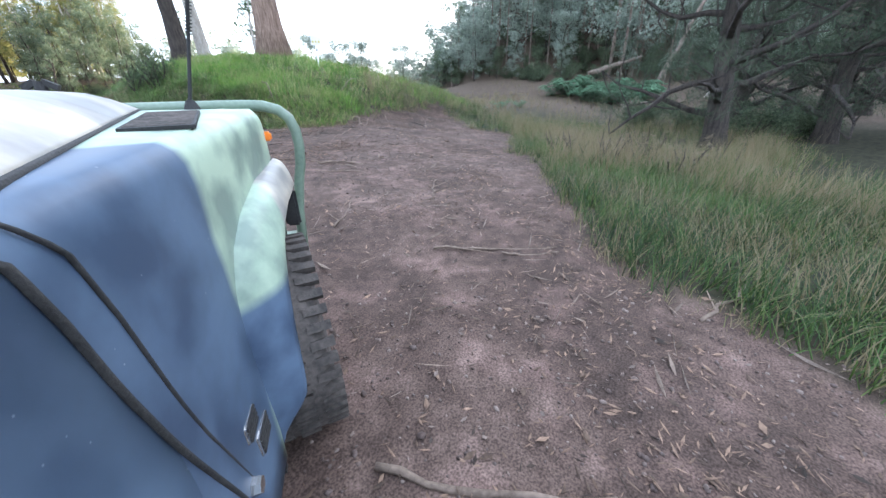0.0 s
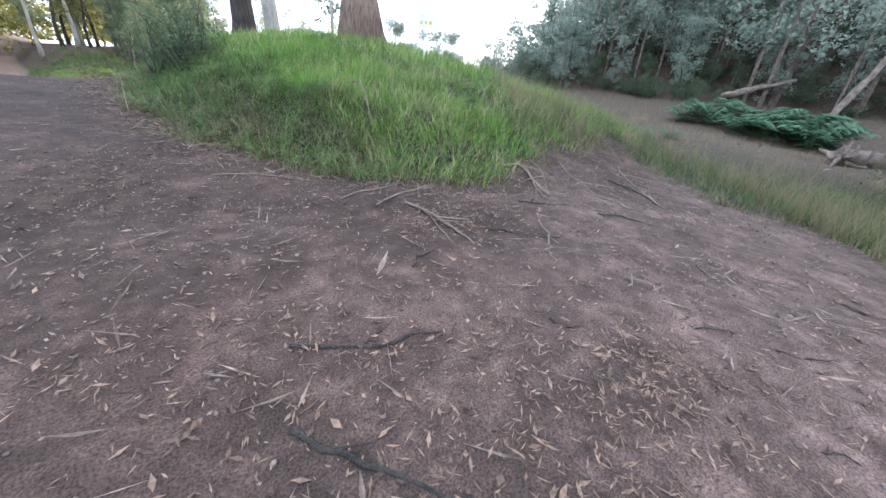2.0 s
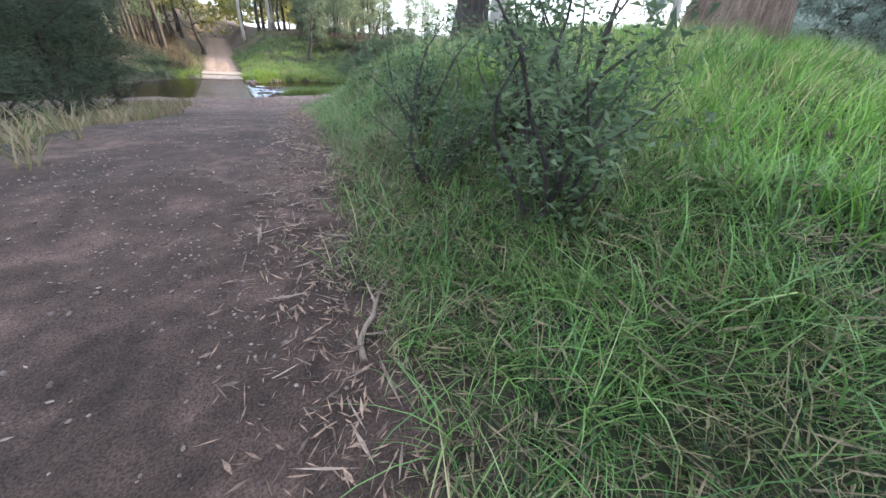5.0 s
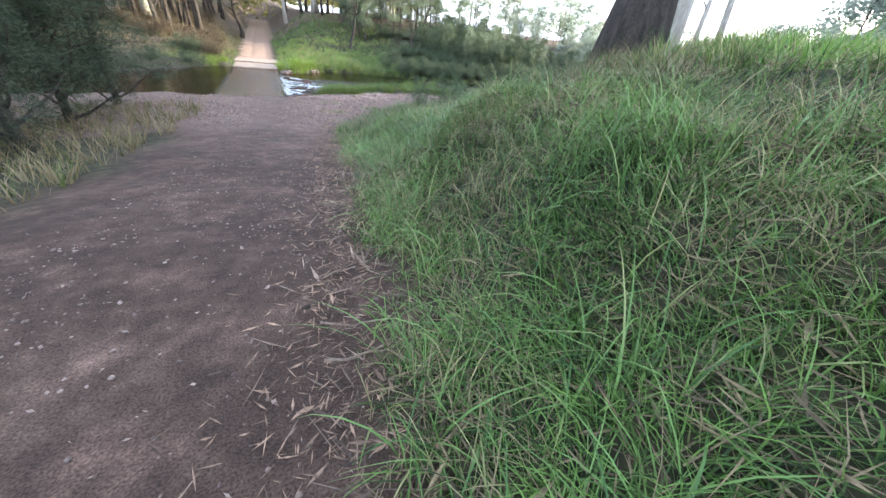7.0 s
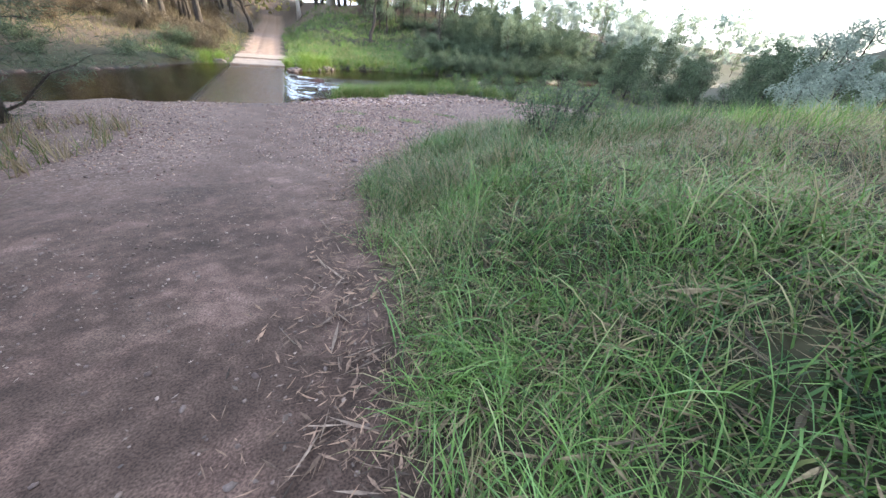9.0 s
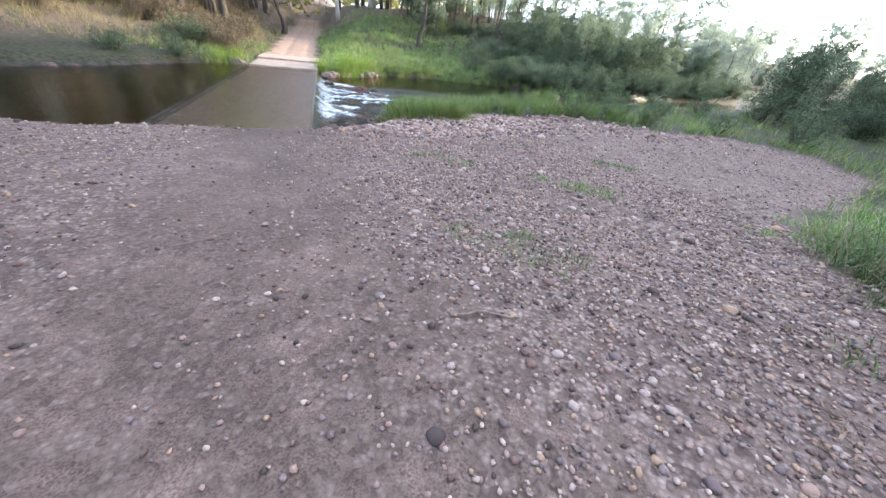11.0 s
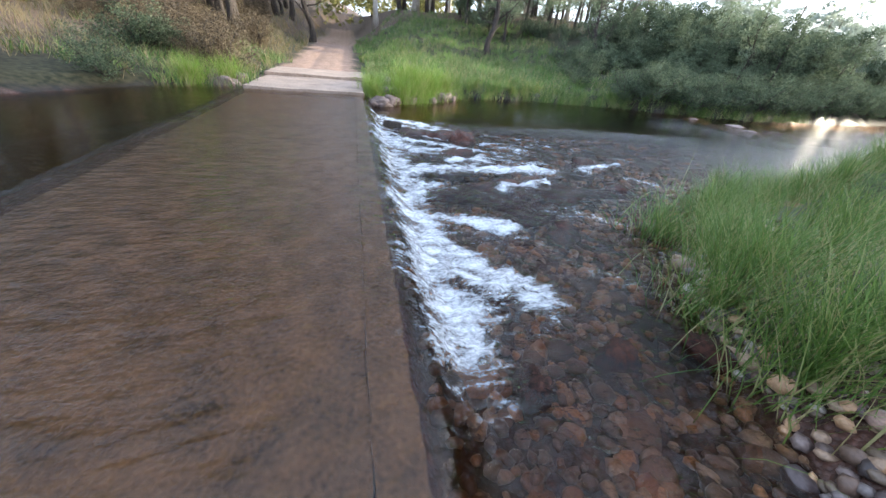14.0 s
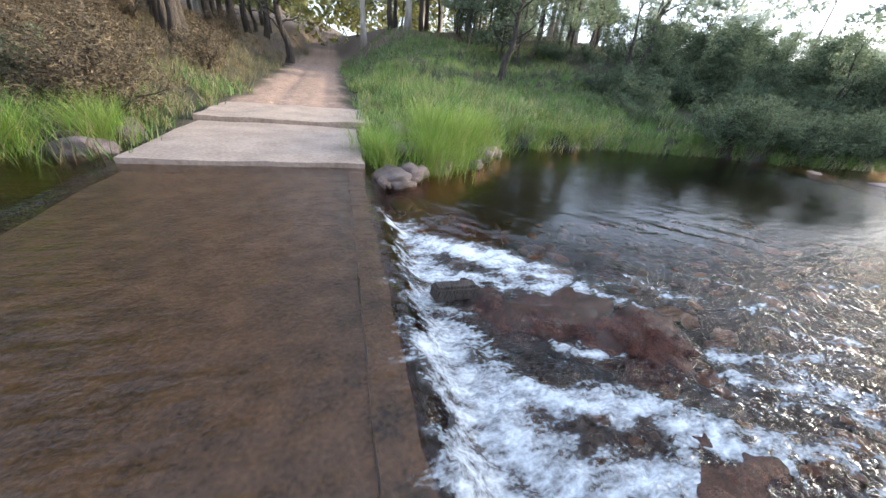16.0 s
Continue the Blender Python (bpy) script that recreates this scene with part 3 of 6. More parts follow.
def river_sheet():
    """Water only where the bed lies under it."""
    xs = lines([(-60, -20, 2.0), (-20, -4, 0.5), (-4, 6, 0.06), (6, 20, 0.25), (20, 90, 2.0)])
    ys = lines([(-50, -8, 1.0), (-8, -3.5, 0.3), (-3.5, 10.5, 0.07), (10.5, 16, 0.25), (16, 40, 1.0)])
    me, x, y = sheet("water", xs, ys, lambda a, b: water_z(a, b) + 0.055 * foam(a, b) * (0.5 + wob(a, b, 9.0, 3.0) + 0.6 * wob(a, b, 23.0, 1.0)), water_material())
    c, w = river(x)
    dry = (np.abs(y - c) > w + 0.9) | (height(x, y, False) > water_z(x, y) + 0.25)
    a = me.attributes.new("foam", "FLOAT", "POINT")
    a.data.foreach_set("value", foam(x, y).astype(np.float32))
    a = me.attributes.new("ripple", "FLOAT", "POINT")
    rough = sm(0.1, 0.5, x) * sm(13, 5, x) * sm(7.6, 5.6, y)
    a.data.foreach_set("value", (0.07 + 0.80 * rough + 0.38 * (x < 0.1) * (x > -3.6) + 0.22 * sm(9, 14, x)).astype(np.float32))
    a = me.attributes.new("depth", "FLOAT", "POINT")
    floor_ = np.where((x > -3.5) & (x < 0.05) & (y < 9.7), -0.07, height(x, y, False))
    a.data.foreach_set("value", np.clip(water_z(x, y) - floor_, 0, 2).astype(np.float32))
    bm = bmesh.new()
    bm.from_mesh(me)
    bm.verts.ensure_lookup_table()
    gone = [v for v, k in zip(bm.verts, dry) if k]
    bmesh.ops.delete(bm, geom=gone, context="VERTS")
    bm.to_mesh(me)
    bm.free()
    ob = tagged(new("water", me), "shallow brown river water breaking white below the ford", "water", kind="structure")
    ob.visible_shadow = False


river_sheet()


def slab(name, x0, x1, y0, y1, z0, z1, material_, parent, rough=0.02, steps=0.35, label=""):
    """A concrete slab with a slightly uneven top and worn edges."""
    bm = bmesh.new()
    nx, ny = max(2, int((x1 - x0) / steps)), max(2, int((y1 - y0) / steps))
    grid = [[bm.verts.new((x0 + (x1 - x0) * i / nx + (0.03 * noise.noise((i * 0.7, j * 0.9, x0)) if i in (0, nx) else 0), y0 + (y1 - y0) * j / ny,
                           z1 + rough * noise.noise((x0 + i * 0.45, y0 + j * 0.45, 3)) - (0.006 if i in (0, nx) or j in (0, ny) else 0))) for i in range(nx + 1)] for j in range(ny + 1)]
    for j in range(ny):
        for i in range(nx):
            bm.faces.new((grid[j][i], grid[j][i + 1], grid[j + 1][i + 1], grid[j + 1][i]))
    rim = grid[0] + [r[-1] for r in grid[1:]] + grid[-1][-2::-1] + [r[0] for r in grid[-2:0:-1]]
    low = [bm.verts.new((v.co.x, v.co.y, z0)) for v in rim]
    for k in range(len(rim)):
        bm.faces.new((rim[k], low[k], low[(k + 1) % len(rim)], rim[(k + 1) % len(rim)]))
    return part(name, bm, material_, parent, label)


ford = thing("ford_causeway", (0, 0, 0), "low concrete causeway under running water with worn kerb", "ford", kind="structure")
M_WETCON = plain("wet_mossy_concrete", (0.026, 0.018, 0.009), (0.235, 0.158, 0.085), 4.0, 0.4, 0.8, stretch=(1, 1, 1))
slab("slab", -3.45, -0.237, -4.8, 9.7, -0.6, -0.07, M_WETCON, ford)
slab("kerb", -0.235, 0.0, -4.8, 9.75, -0.6, -0.015, M_WETCON, ford, 0.01, 0.12, "dark wet kerb of rough concrete")
slab("slab", -3.5, 0.05, 9.71, 13.3, -0.6, 0.125, M_CONCRETE, ford, 0.03, 0.3, "dry pale slab of the ford's approach")
slab("slab", -3.6, 0.6, 13.32, 16.2, -0.6, 0.235, M_CONCRETE, ford, 0.04, 0.3, "dry pale slab of the ford's approach")


def stone_mesh(name, seed, flat=0.6, detail=2, jag=0.25):
    rnd = random.Random(seed)
    bm = bmesh.new()
    bmesh.ops.create_icosphere(bm, subdivisions=detail, radius=1.0)
    sx, sy = rnd.uniform(0.75, 1.3), rnd.uniform(0.7, 1.0)
    for v in bm.verts:
        k = 1 + jag * noise.noise(v.co * 0.9 + Vector((seed * 3.1, 0, 0))) + jag * 0.4 * noise.noise(v.co * 2.3 + Vector((0, seed * 1.7, 0)))
        if detail > 2:
            k += 0.22 * abs(noise.noise(v.co * 2.6 + Vector((seed, 5, 0)))) - 0.16 * abs(noise.noise(v.co * 5.5 + Vector((0, seed, 2)))) + 0.05 * noise.noise(v.co * 11)
        v.co = Vector((v.co.x * sx * k, v.co.y * sy * k, v.co.z * flat * k))
    me = bpy.data.meshes.new(name)
    bm.to_mesh(me)
    bm.free()
    for p in me.polygons:
        p.use_smooth = True
    return me


M_SHELF = plain("pinkish_river_rock", (0.070, 0.048, 0.042), (0.230, 0.172, 0.156), 2.5, 0.6, 0.8, random=0.3, dist=0.05)
ROCKS = [(1.55, 5.72, 0.496, 0.192, -0.34), (2.15, 5.42, 0.416, 0.264, -0.34), (0.95, 6.05, 0.4, 0.128, -0.35), (1.85, 4.2, 0.336, 0.16, -0.37), (4.45, 3.75, 0.224, 0.136, -0.35), (3.4, 3.85, 0.16, 0.096, -0.34), (0.95, -0.25, 0.216, 0.12, -0.37),
         (2.3, 0.8, 0.216, 0.112, -0.34), (3.05, -0.45, 0.256, 0.12, -0.33), (4.25, 2.25, 0.2, 0.128, -0.35), (1.73, 4.5, 0.128, 0.104, -0.32), (1.5, 7, 0.32, 0.08, -0.34), (2.9, 6.6, 0.28, 0.064, -0.37), (7.3, 3.3, 0.36, 0.16, -0.41), (3.1, 2.4, 0.4, 0.08, -0.42), (1.4, 3.6, 0.4, 0.08, -0.4),
         (2.1, 2, 0.36, 0.064, -0.41), (0.9, 3.6, 0.32, 0.096, -0.4), (2.3, -1.2, 0.208, 0.112, -0.29), (1.6, -1.2, 0.16, 0.112, -0.31), (0.85, -1.35, 0.144, 0.112, -0.31), (15, 7.5, 0.64, 0.16, -0.53), (13, 9.2, 0.72, 0.128, -0.53), (17.5, 9, 1.2, 0.16, -0.55), (20, 8, 1, 0.16, -0.57)]
for k, (rx_, ry_, rr, rh, rz_) in enumerate(ROCKS):
    me = stone_mesh("river_rock", 20 + k, rh / rr, 4 if rr > 0.3 else 3, 0.7)
    me.materials.append(M_WETROCK)
    ob = new("river_rock", me)
    ob.matrix_basis = pose(rx_, ry_, rz_, 0, 0, k * 57) @ Matrix.Scale(rr, 4)
    tagged(ob, "wet red-brown boulder washed by the rapids" if rr > 0.5 else "small dark wet rock standing in the rapids", "rock", "rocks in the rapids")
for k, (ax, ay, bx, by, wd, tall) in enumerate([(1.1, 2.1, 3.2, 2.6, 0.36, 0.17), (0.35, 3.75, 1.3, 3.1, 0.30, 0.13), (0.4, 6.1, 1.8, 5.75, 0.26, 0.14), (1.5, 4.15, 2.5, 3.95, 0.24, 0.13), (1.3, 5.9, 2.5, 5.55, 0.16, 0.10), (3.6, 2.3, 4.6, 2.1, 0.18, 0.10), (1.7, 1.2, 2.6, 1.5, 0.2, 0.09)]):
    me = stone_mesh("rock_ledge", 150 + k, 0.8, 4, 0.95)
    me.materials.append(M_WETROCK)
    ob = new("rock_ledge", me)
    ob.matrix_basis = pose((ax + bx) / 2, (ay + by) / 2, -0.36, 0, 0, math.degrees(math.atan2(by - ay, bx - ax))) @ Matrix.Diagonal((math.hypot(bx - ax, by - ay) * 0.5, wd, tall * 0.78, 1))
    tagged(ob, "long wet red-brown rock ledge breaking the current", "rock", "rock ledges in the rapids")
SHELF = random.Random(77)
for k in range(16):
    t = k / 15
    me = stone_mesh("rock_shelf", 120 + k, 0.16, 3, 0.8)
    me.materials.append(M_SHELF)
    ob = new("rock_shelf", me)
    ob.matrix_basis = pose(14.6 + 1.6 * t + SHELF.gauss(0, 0.5), 15.8 - 6.5 * t + SHELF.gauss(0, 0.3), -0.46, 0, 0, 60 + SHELF.uniform(-25, 25)) @ Matrix.Scale(SHELF.uniform(0.35, 0.8), 4)
    tagged(ob, "flat pinkish rock shelf along the river", "rock", "rock shelves by the river")
for k, (rx_, ry_, rr, rh) in enumerate([(0.55, 9.75, 0.42, 0.14), (0.95, 10.0, 0.34, 0.2), (0.35, 9.45, 0.13, 0.12), (1.75, 10.6, 0.2, 0.12), (3.0, 11.6, 0.22, 0.15), (3.3, 12.0, 0.26, 0.2), (2.6, 10.9, 0.16, 0.1), (3.7, 12.2, 0.15, 0.1), (0.8, 11.2, 0.55, 0.14), (1.2, 12.6, 0.4, 0.1), (-4.1, 10.3, 0.3, 0.2), (-4.5, 10.8, 0.22, 0.16), (-3.9, 11.2, 0.26, 0.16), (-4.7, 11.5, 0.2, 0.15), (-4.2, 12.0, 0.2, 0.14)]):
    me = stone_mesh("bank_rock", 60 + k, rh / rr * 1.2, 3, 0.7)
    me.materials.append(M_SHELF)
    ob = new("bank_rock", me)
    ob.matrix_basis = pose(rx_, ry_, max(gz(rx_, ry_), -0.2) + rh * 0.2, 0, 0, k * 71) @ Matrix.Scale(rr, 4)
    tagged(ob, "pale flat rock at the corner of the ford", "rock", "rocks at the bank")
block = bmesh.new()
bmesh.ops.create_cube(block, size=1.0, matrix=Matrix.Diagonal((0.44, 0.15, 0.15, 1)))
bmesh.ops.bevel(block, geom=block.edges[:], offset=0.025, segments=2, affect="EDGES")
post = part("timber_block", block, M_BARK)
post.matrix_basis = pose(0.62, 6.15, -0.12, 0, 6, 8)
tagged(post, "dark wet timber block wedged below the kerb", "timber")


# ---- grass ----
RNG = np.random.default_rng(7)


def blades(name, x, y, z, length, width, material_, droop=0.6, seg=3, lean=None, splay=1.0):
    """Many grass blades in one mesh: tapering strips that arch over."""
    n = len(x)
    az = RNG.uniform(0, 2 * np.pi, n) if lean is None else lean + RNG.normal(0, 1.5, n)
    tilt = RNG.uniform(0.05, 0.55, n) * splay
    bend = RNG.uniform(0.4, 1.6, n) * droop
    dx, dy = np.cos(az), np.sin(az)
    px_, py_, pz_ = x.copy(), y.copy(), z.copy()
    face = az + np.pi / 2 + RNG.normal(0, 0.5, n)
    sx, sy = np.cos(face), np.sin(face)
    co = []
    for k in range(seg + 1):
        t = k / seg
        w = width * (1 - t ** 1.6) * 0.5
        if k < seg:
            co.append(np.stack([px_ - sx * w, py_ - sy * w, pz_], 1))
            co.append(np.stack([px_ + sx * w, py_ + sy * w, pz_], 1))
        else:
            co.append(np.stack([px_, py_, pz_], 1))
        a = tilt + bend * (t + 0.5 / seg)
        px_ = px_ + dx * np.sin(a) * length / seg
        py_ = py_ + dy * np.sin(a) * length / seg
        pz_ = pz_ + np.cos(a) * length / seg
    vpb = 2 * seg + 1
    co = np.stack(co, 1).reshape(-1, 3)
    tri = []
    for k in range(seg - 1):
        tri += [(2 * k, 2 * k + 1, 2 * k + 3), (2 * k, 2 * k + 3, 2 * k + 2)]
    tri.append((2 * seg - 2, 2 * seg - 1, 2 * seg))
    tri = np.array(tri)
    faces = (np.arange(n) * vpb)[:, None, None] + tri[None]
    return from_arrays(name, co, faces.reshape(-1, 3), material_, True)


def scatter(x0, x1, y0, y1, n, want):
    """n random places in a box, thinned by want(x, y) from 0 to 1."""
    x, y = RNG.uniform(x0, x1, n), RNG.uniform(y0, y1, n)
    keep = RNG.uniform(0, 1, n) < want(x, y)
    return x[keep], y[keep]


def turf_of(x, y):
    return zones(x, y)[0]


def tufted(x, y, spread=0.05, per=5):
    """Gathers places into tufts."""
    k = len(x) * per
    return np.repeat(x, per) + RNG.normal(0, spread, k), np.repeat(y, per) + RNG.normal(0, spread, k)


def meadow(name, label, boxes, length, width, material_, want=turf_of, droop=0.75, per=6, seg=2, splay=1.0, spread=0.05):
    xs, ys = [], []
    for x0, x1, y0, y1, dens in boxes:
        a, b = scatter(x0, x1, y0, y1, int((x1 - x0) * (y1 - y0) * dens / per), want)
        a, b = tufted(a, b, spread, per) if per > 1 else (a, b)
        xs.append(a)
        ys.append(b)
    x, y = np.concatenate(xs), np.concatenate(ys)
    big = 0.72 + 0.4 * (wob(x, y, 1.3, 8.0) * 0.5 + 0.5) + 0.3 * (wob(x, y, 4.1, 3.0) * 0.5 + 0.5)
    ln = RNG.uniform(length[0], length[1], len(x)) * big
    sweep = 3.0 * wob(x, y, 1.1, 6.0) + 2.2 * wob(x, y, 3.7, 1.0)
    me = blades(name, x, y, height(x, y) - 0.02, ln, RNG.uniform(width[0], width[1], len(x)), material_, droop, seg, lean=sweep, splay=splay)
    return tagged(new(name, me), label, "grass", kind="stuff")


def clumpy(x, y):
    bare = 0.45 * np.exp(-((x - 5.0) / 1.7) ** 2 - ((y + 22) / 3.0) ** 2)
    return turf_of(x, y) * (1 - bare) * (0.42 + 0.58 * (wob(x, y, 5.3, 2.0) + 0.6 * wob(x, y, 2.1, 6.0) > -0.2))


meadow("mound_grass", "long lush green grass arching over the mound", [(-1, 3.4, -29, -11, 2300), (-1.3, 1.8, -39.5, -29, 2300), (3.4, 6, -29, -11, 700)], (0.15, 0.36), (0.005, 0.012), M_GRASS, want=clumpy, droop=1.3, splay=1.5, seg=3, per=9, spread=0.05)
meadow("arching_grass", "long pale green blades arching out of the mound grass", [(-1, 3.2, -29, -16, 150), (-1.3, 1.8, -39.5, -29, 110)], (0.40, 0.72), (0.006, 0.013), M_ARCH, want=clumpy, droop=1.7, splay=1.4, seg=5, per=6, spread=0.07)
meadow("lush_end_grass", "tall lush grass where the mound meets the gravel bar, shade put into its green", [(1.0, 6.5, -18, -11, 900)], (0.28, 0.62), (0.006, 0.014), M_SHADEGRASS, droop=1.2, splay=1.3, seg=3, per=9)
meadow("crest_grass", "grass on the mound's crest, sunlight put into its bright green", [(1.3, 4.2, -39.5, -29, 620), (4.2, 11, -39.5, -24, 240), (6, 11, -24, -11, 200)], (0.24, 0.50), (0.008, 0.016), M_SUNGRASS, droop=0.8, splay=1.3)
meadow("dry_mound_grass", "straw-coloured dead grass matted in the green", [(-1, 4.5, -39, -14, 90), (3, 10, -39.5, -34, 60), (3.2, 7.5, -25.5, -18, 320)], (0.25, 0.55), (0.004, 0.009), M_DRYGRASS, droop=1.3, splay=1.8)
meadow("verge_grass", "grass along the edge of the clearing, tree shade put into its green", [(-4, 3.5, -52, -43, 700), (1, 12, -46, -38, 260), (3.5, 14, -52, -44, 90)], (0.18, 0.44), (0.006, 0.012), M_SHADEGRASS)
meadow("tall_dry_grass", "tall pale seeding grass beside the clearing", [(0.8, 9, -51, -41.5, 260), (-2.5, 2, -50, -45, 60), (9, 13, -51, -39, 80), (5.5, 9.5, -40, -36, 160), (13, 30, -50, -34, 40), (22, 46, -58, -26, 16)], (0.45, 0.85), (0.005, 0.009), M_DRYGRASS, want=lambda x, y: zones(x, y)[0] * (wob(x, y, 0.8, 2.0) > -0.1), droop=0.5)
meadow("far_flat_grass", "rough pale grass on the flat beyond the mound", [(9, 32, -36, -12, 22), (-16, -3, -34, -10, 60)], (0.3, 0.6), (0.012, 0.025), M_DRYGRASS, want=lambda x, y: np.full(len(x), 0.8), per=8)
meadow("bank_grass", "bright green grass on the far bank", [(0.3, 14, 10, 24, 210), (14, 30, 12, 26, 60), (26, 48, 11, 22, 40), (-9, -3.2, 9.5, 20, 90), (0, 16, 24, 46, 90)], (0.25, 0.62), (0.012, 0.026), M_BANKGRASS, want=lambda x, y: turf_of(x, y) * (height(x, y, False) > -0.15) * (0.35 + 0.65 * (wob(x, y, 0.7, 5.0) > -0.25)) * sm(0.6, 1.6, np.hypot(x - 1.6, y - 11.2)), per=10, spread=0.10)
meadow("bank_dry_grass", "dry brown grass under the trees of the far bank", [(-24, -3.0, 9, 40, 34), (-24, -3.0, 40, 66, 14), (13, 30, 24, 44, 8)], (0.3, 0.7), (0.012, 0.024), M_DRYGRASS, want=lambda x, y: (y > river(x)[0] + river(x)[1]) * sm(1.5, 2.5, np.abs(x - way_x(y) + 1.4)), per=8, spread=0.10)


meadow("bar_edge_grass", "rough green and straw grass round the gravel bar", [(8.5, 17, -12, 1.5, 70), (17, 30, -12, 4, 30)], (0.22, 0.50), (0.010, 0.020), M_REED, want=lambda x, y: turf_of(x, y) * (height(x, y, False) > -0.1) * (0.4 + 0.6 * (wob(x, y, 0.9, 2.0) > -0.2)), per=9, spread=0.09)


def sparse(x, y):
    g = zones(x, y)
    return g[1] * sm(-15.5, -13, y) * (x > 1.2) * (wob(x, y, 1.6, 1.0) > 0.55) * sm(-5, -9, y)


meadow("gravel_weeds", "small green weeds growing between the stones", [(0.8, 7, -16, -6, 900)], (0.05, 0.14), (0.006, 0.012), M_GRASS, want=sparse, per=12, spread=0.07)


def litter_edge(x, y):
    t = turf_of(x, y)
    return (t > 0.02) * (t < 0.75) * (y < -15)


meadow("edge_grass", "short trampled grass at the edge of the bare soil", [(-3, 8, -52, -36, 350), (-1.5, 3, -36, -16, 350)], (0.06, 0.2), (0.004, 0.009), M_DRYGRASS, want=litter_edge, per=10)


def sedge(name, label, spots, material_, length=(0.45, 0.85), count=240, spread=0.22, group="sedge clumps"):
    """Clumps of upright sedge, each a thing of its own."""
    for k, (sx, sy, sc) in enumerate(spots):
        n = int(count * sc)
        r, a = np.abs(RNG.normal(0, spread * sc, n)), RNG.uniform(0, 2 * np.pi, n)
        x, y = r * np.cos(a), r * np.sin(a)
        base = height(sx + x, sy + y)
        base = np.maximum(base, -0.32)
        z0 = gz(sx, sy)
        me = blades(name, x, y, base - z0 - 0.02, RNG.uniform(*length, n) * (0.6 + 0.4 * sc), RNG.uniform(0.006, 0.012, n), material_, 0.75, 3, splay=1.0)
        ob = new(name, me)
        ob.location = (sx, sy, z0)
        tagged(ob, label, "reed", group)


reed_spots = []
for k in range(46):
    t = k / 45
    cx = 3.0 + 9.6 * t
    cy = float(np.interp(cx, [2.5, 3.2, 4.4, 6, 9, 13], [-0.9, -0.4, 0.4, 1.1, 1.5, 2.4]))
    reed_spots.append((cx + RNG.normal(0, 0.15), (cy if k % 2 else float(np.interp(cx, [2.5, 4, 6.8, 9.8, 12.5], [-1.2, -0.7, 0.0, -0.9, -1.6]))) + 0.1 + RNG.normal(0, 0.4) + (0.35 if k % 3 == 0 else -0.15), RNG.uniform(0.8, 1.25) * (1 - 0.35 * t)))
reed_spots += [(2.55 + 0.28 * k, -1.72 + 0.22 * math.sin(k * 2.3), 1.05 + 0.15 * math.sin(k * 1.7)) for k in range(9)]
sedge("sedge_clump", "tall green sedge clump at the water's edge", reed_spots, M_REED, (0.50, 0.95), 330, 0.26)
sedge("bank_sedge", "bright green sedge tuft beside the ford slab", [(0.45, 10.3, 0.8), (0.3, 10.9, 0.7), (1.5, 10.6, 1.3), (2.2, 11.3, 1.4), (1.6, 11.7, 1.3), (2.7, 11.9, 1.2), (-4.2, 10.9, 1.0), (-5.0, 10.2, 1.0), (3.3, 12.6, 1.1)], M_TUFT, (0.70, 1.15), 620, 0.26, "tufts by the ford")
def far_line(x):
    c, w = river(np.array([x]))
    return float(c[0] + w[0])


seam = [(4.3 + 0.9 * k, 13.7 + 0.16 * math.sin(k * 2.1) + (0.4 if k < 6 else 0.1), 1.0) for k in range(11)]
seam += [(2.8 + 0.7 * k, float(sum(v[0] for v in river(np.array([2.8 + 0.7 * k])))) - 0.1 + 0.25 * math.sin(k * 2.7), 0.8 + 0.3 * math.sin(k * 1.9)) for k in range(18)]
seam += [(14.2 + 0.6 * k, far_line(14.2 + 0.6 * k) - 0.25 + 0.3 * math.sin(k * 2.3), 0.9 + 0.3 * math.sin(k * 1.7)) for k in range(18)]
sedge("bank_tussock", "yellow-green tussock hanging over the bank", seam, M_REED, (0.4, 0.8), 260, 0.32, "tussocks on the far bank")


# ---- trees and shrubs ----
def leaf_cards(centres, radii, per, size, droop=0.3, long=2.2, flat=0.75):
    """Small pointed leaves round centres; returns points and faces."""
    n = len(centres) * per
    c = np.repeat(np.asarray(centres, float), per, 0)
    r = np.repeat(np.asarray(radii, float), per)
    d = RNG.normal(0, 1, (n, 3))
    d /= np.linalg.norm(d, axis=1)[:, None]
    p = c + d * (r * RNG.uniform(0.25, 1.0, n) ** 0.6)[:, None] * np.array([1, 1, flat])
    a = RNG.normal(0, 1, (n, 3))
    a[:, 2] = a[:, 2] * 0.5 - droop * 2
    a /= np.linalg.norm(a, axis=1)[:, None]
    b = np.cross(a, RNG.normal(0, 1, (n, 3)))
    b /= np.linalg.norm(b, axis=1)[:, None]
    s = size * RNG.uniform(0.6, 1.4, n)
    a, b = a * (s * long * 0.5)[:, None], b * (s * 0.5)[:, None]
    co = np.stack([p - a, p + a * 0.2 + b * 1.5, p + a], 1).reshape(-1, 3)
    return co, np.arange(n * 3).reshape(-1, 3)


def branch(rnd, start, direction, length, r0, steps=5, wander=0.25, lift=0.08):
    pts, d = [Vector(start)], Vector(direction).normalized()
    for k in range(steps):
        d = (d + Vector((rnd.gauss(0, wander), rnd.gauss(0, wander), rnd.gauss(0, wander) + lift))).normalized()
        pts.append(pts[-1] + d * (length / steps))
    return pts, [r0 * (1 - 0.8 * k / steps) for k in range(steps + 1)]


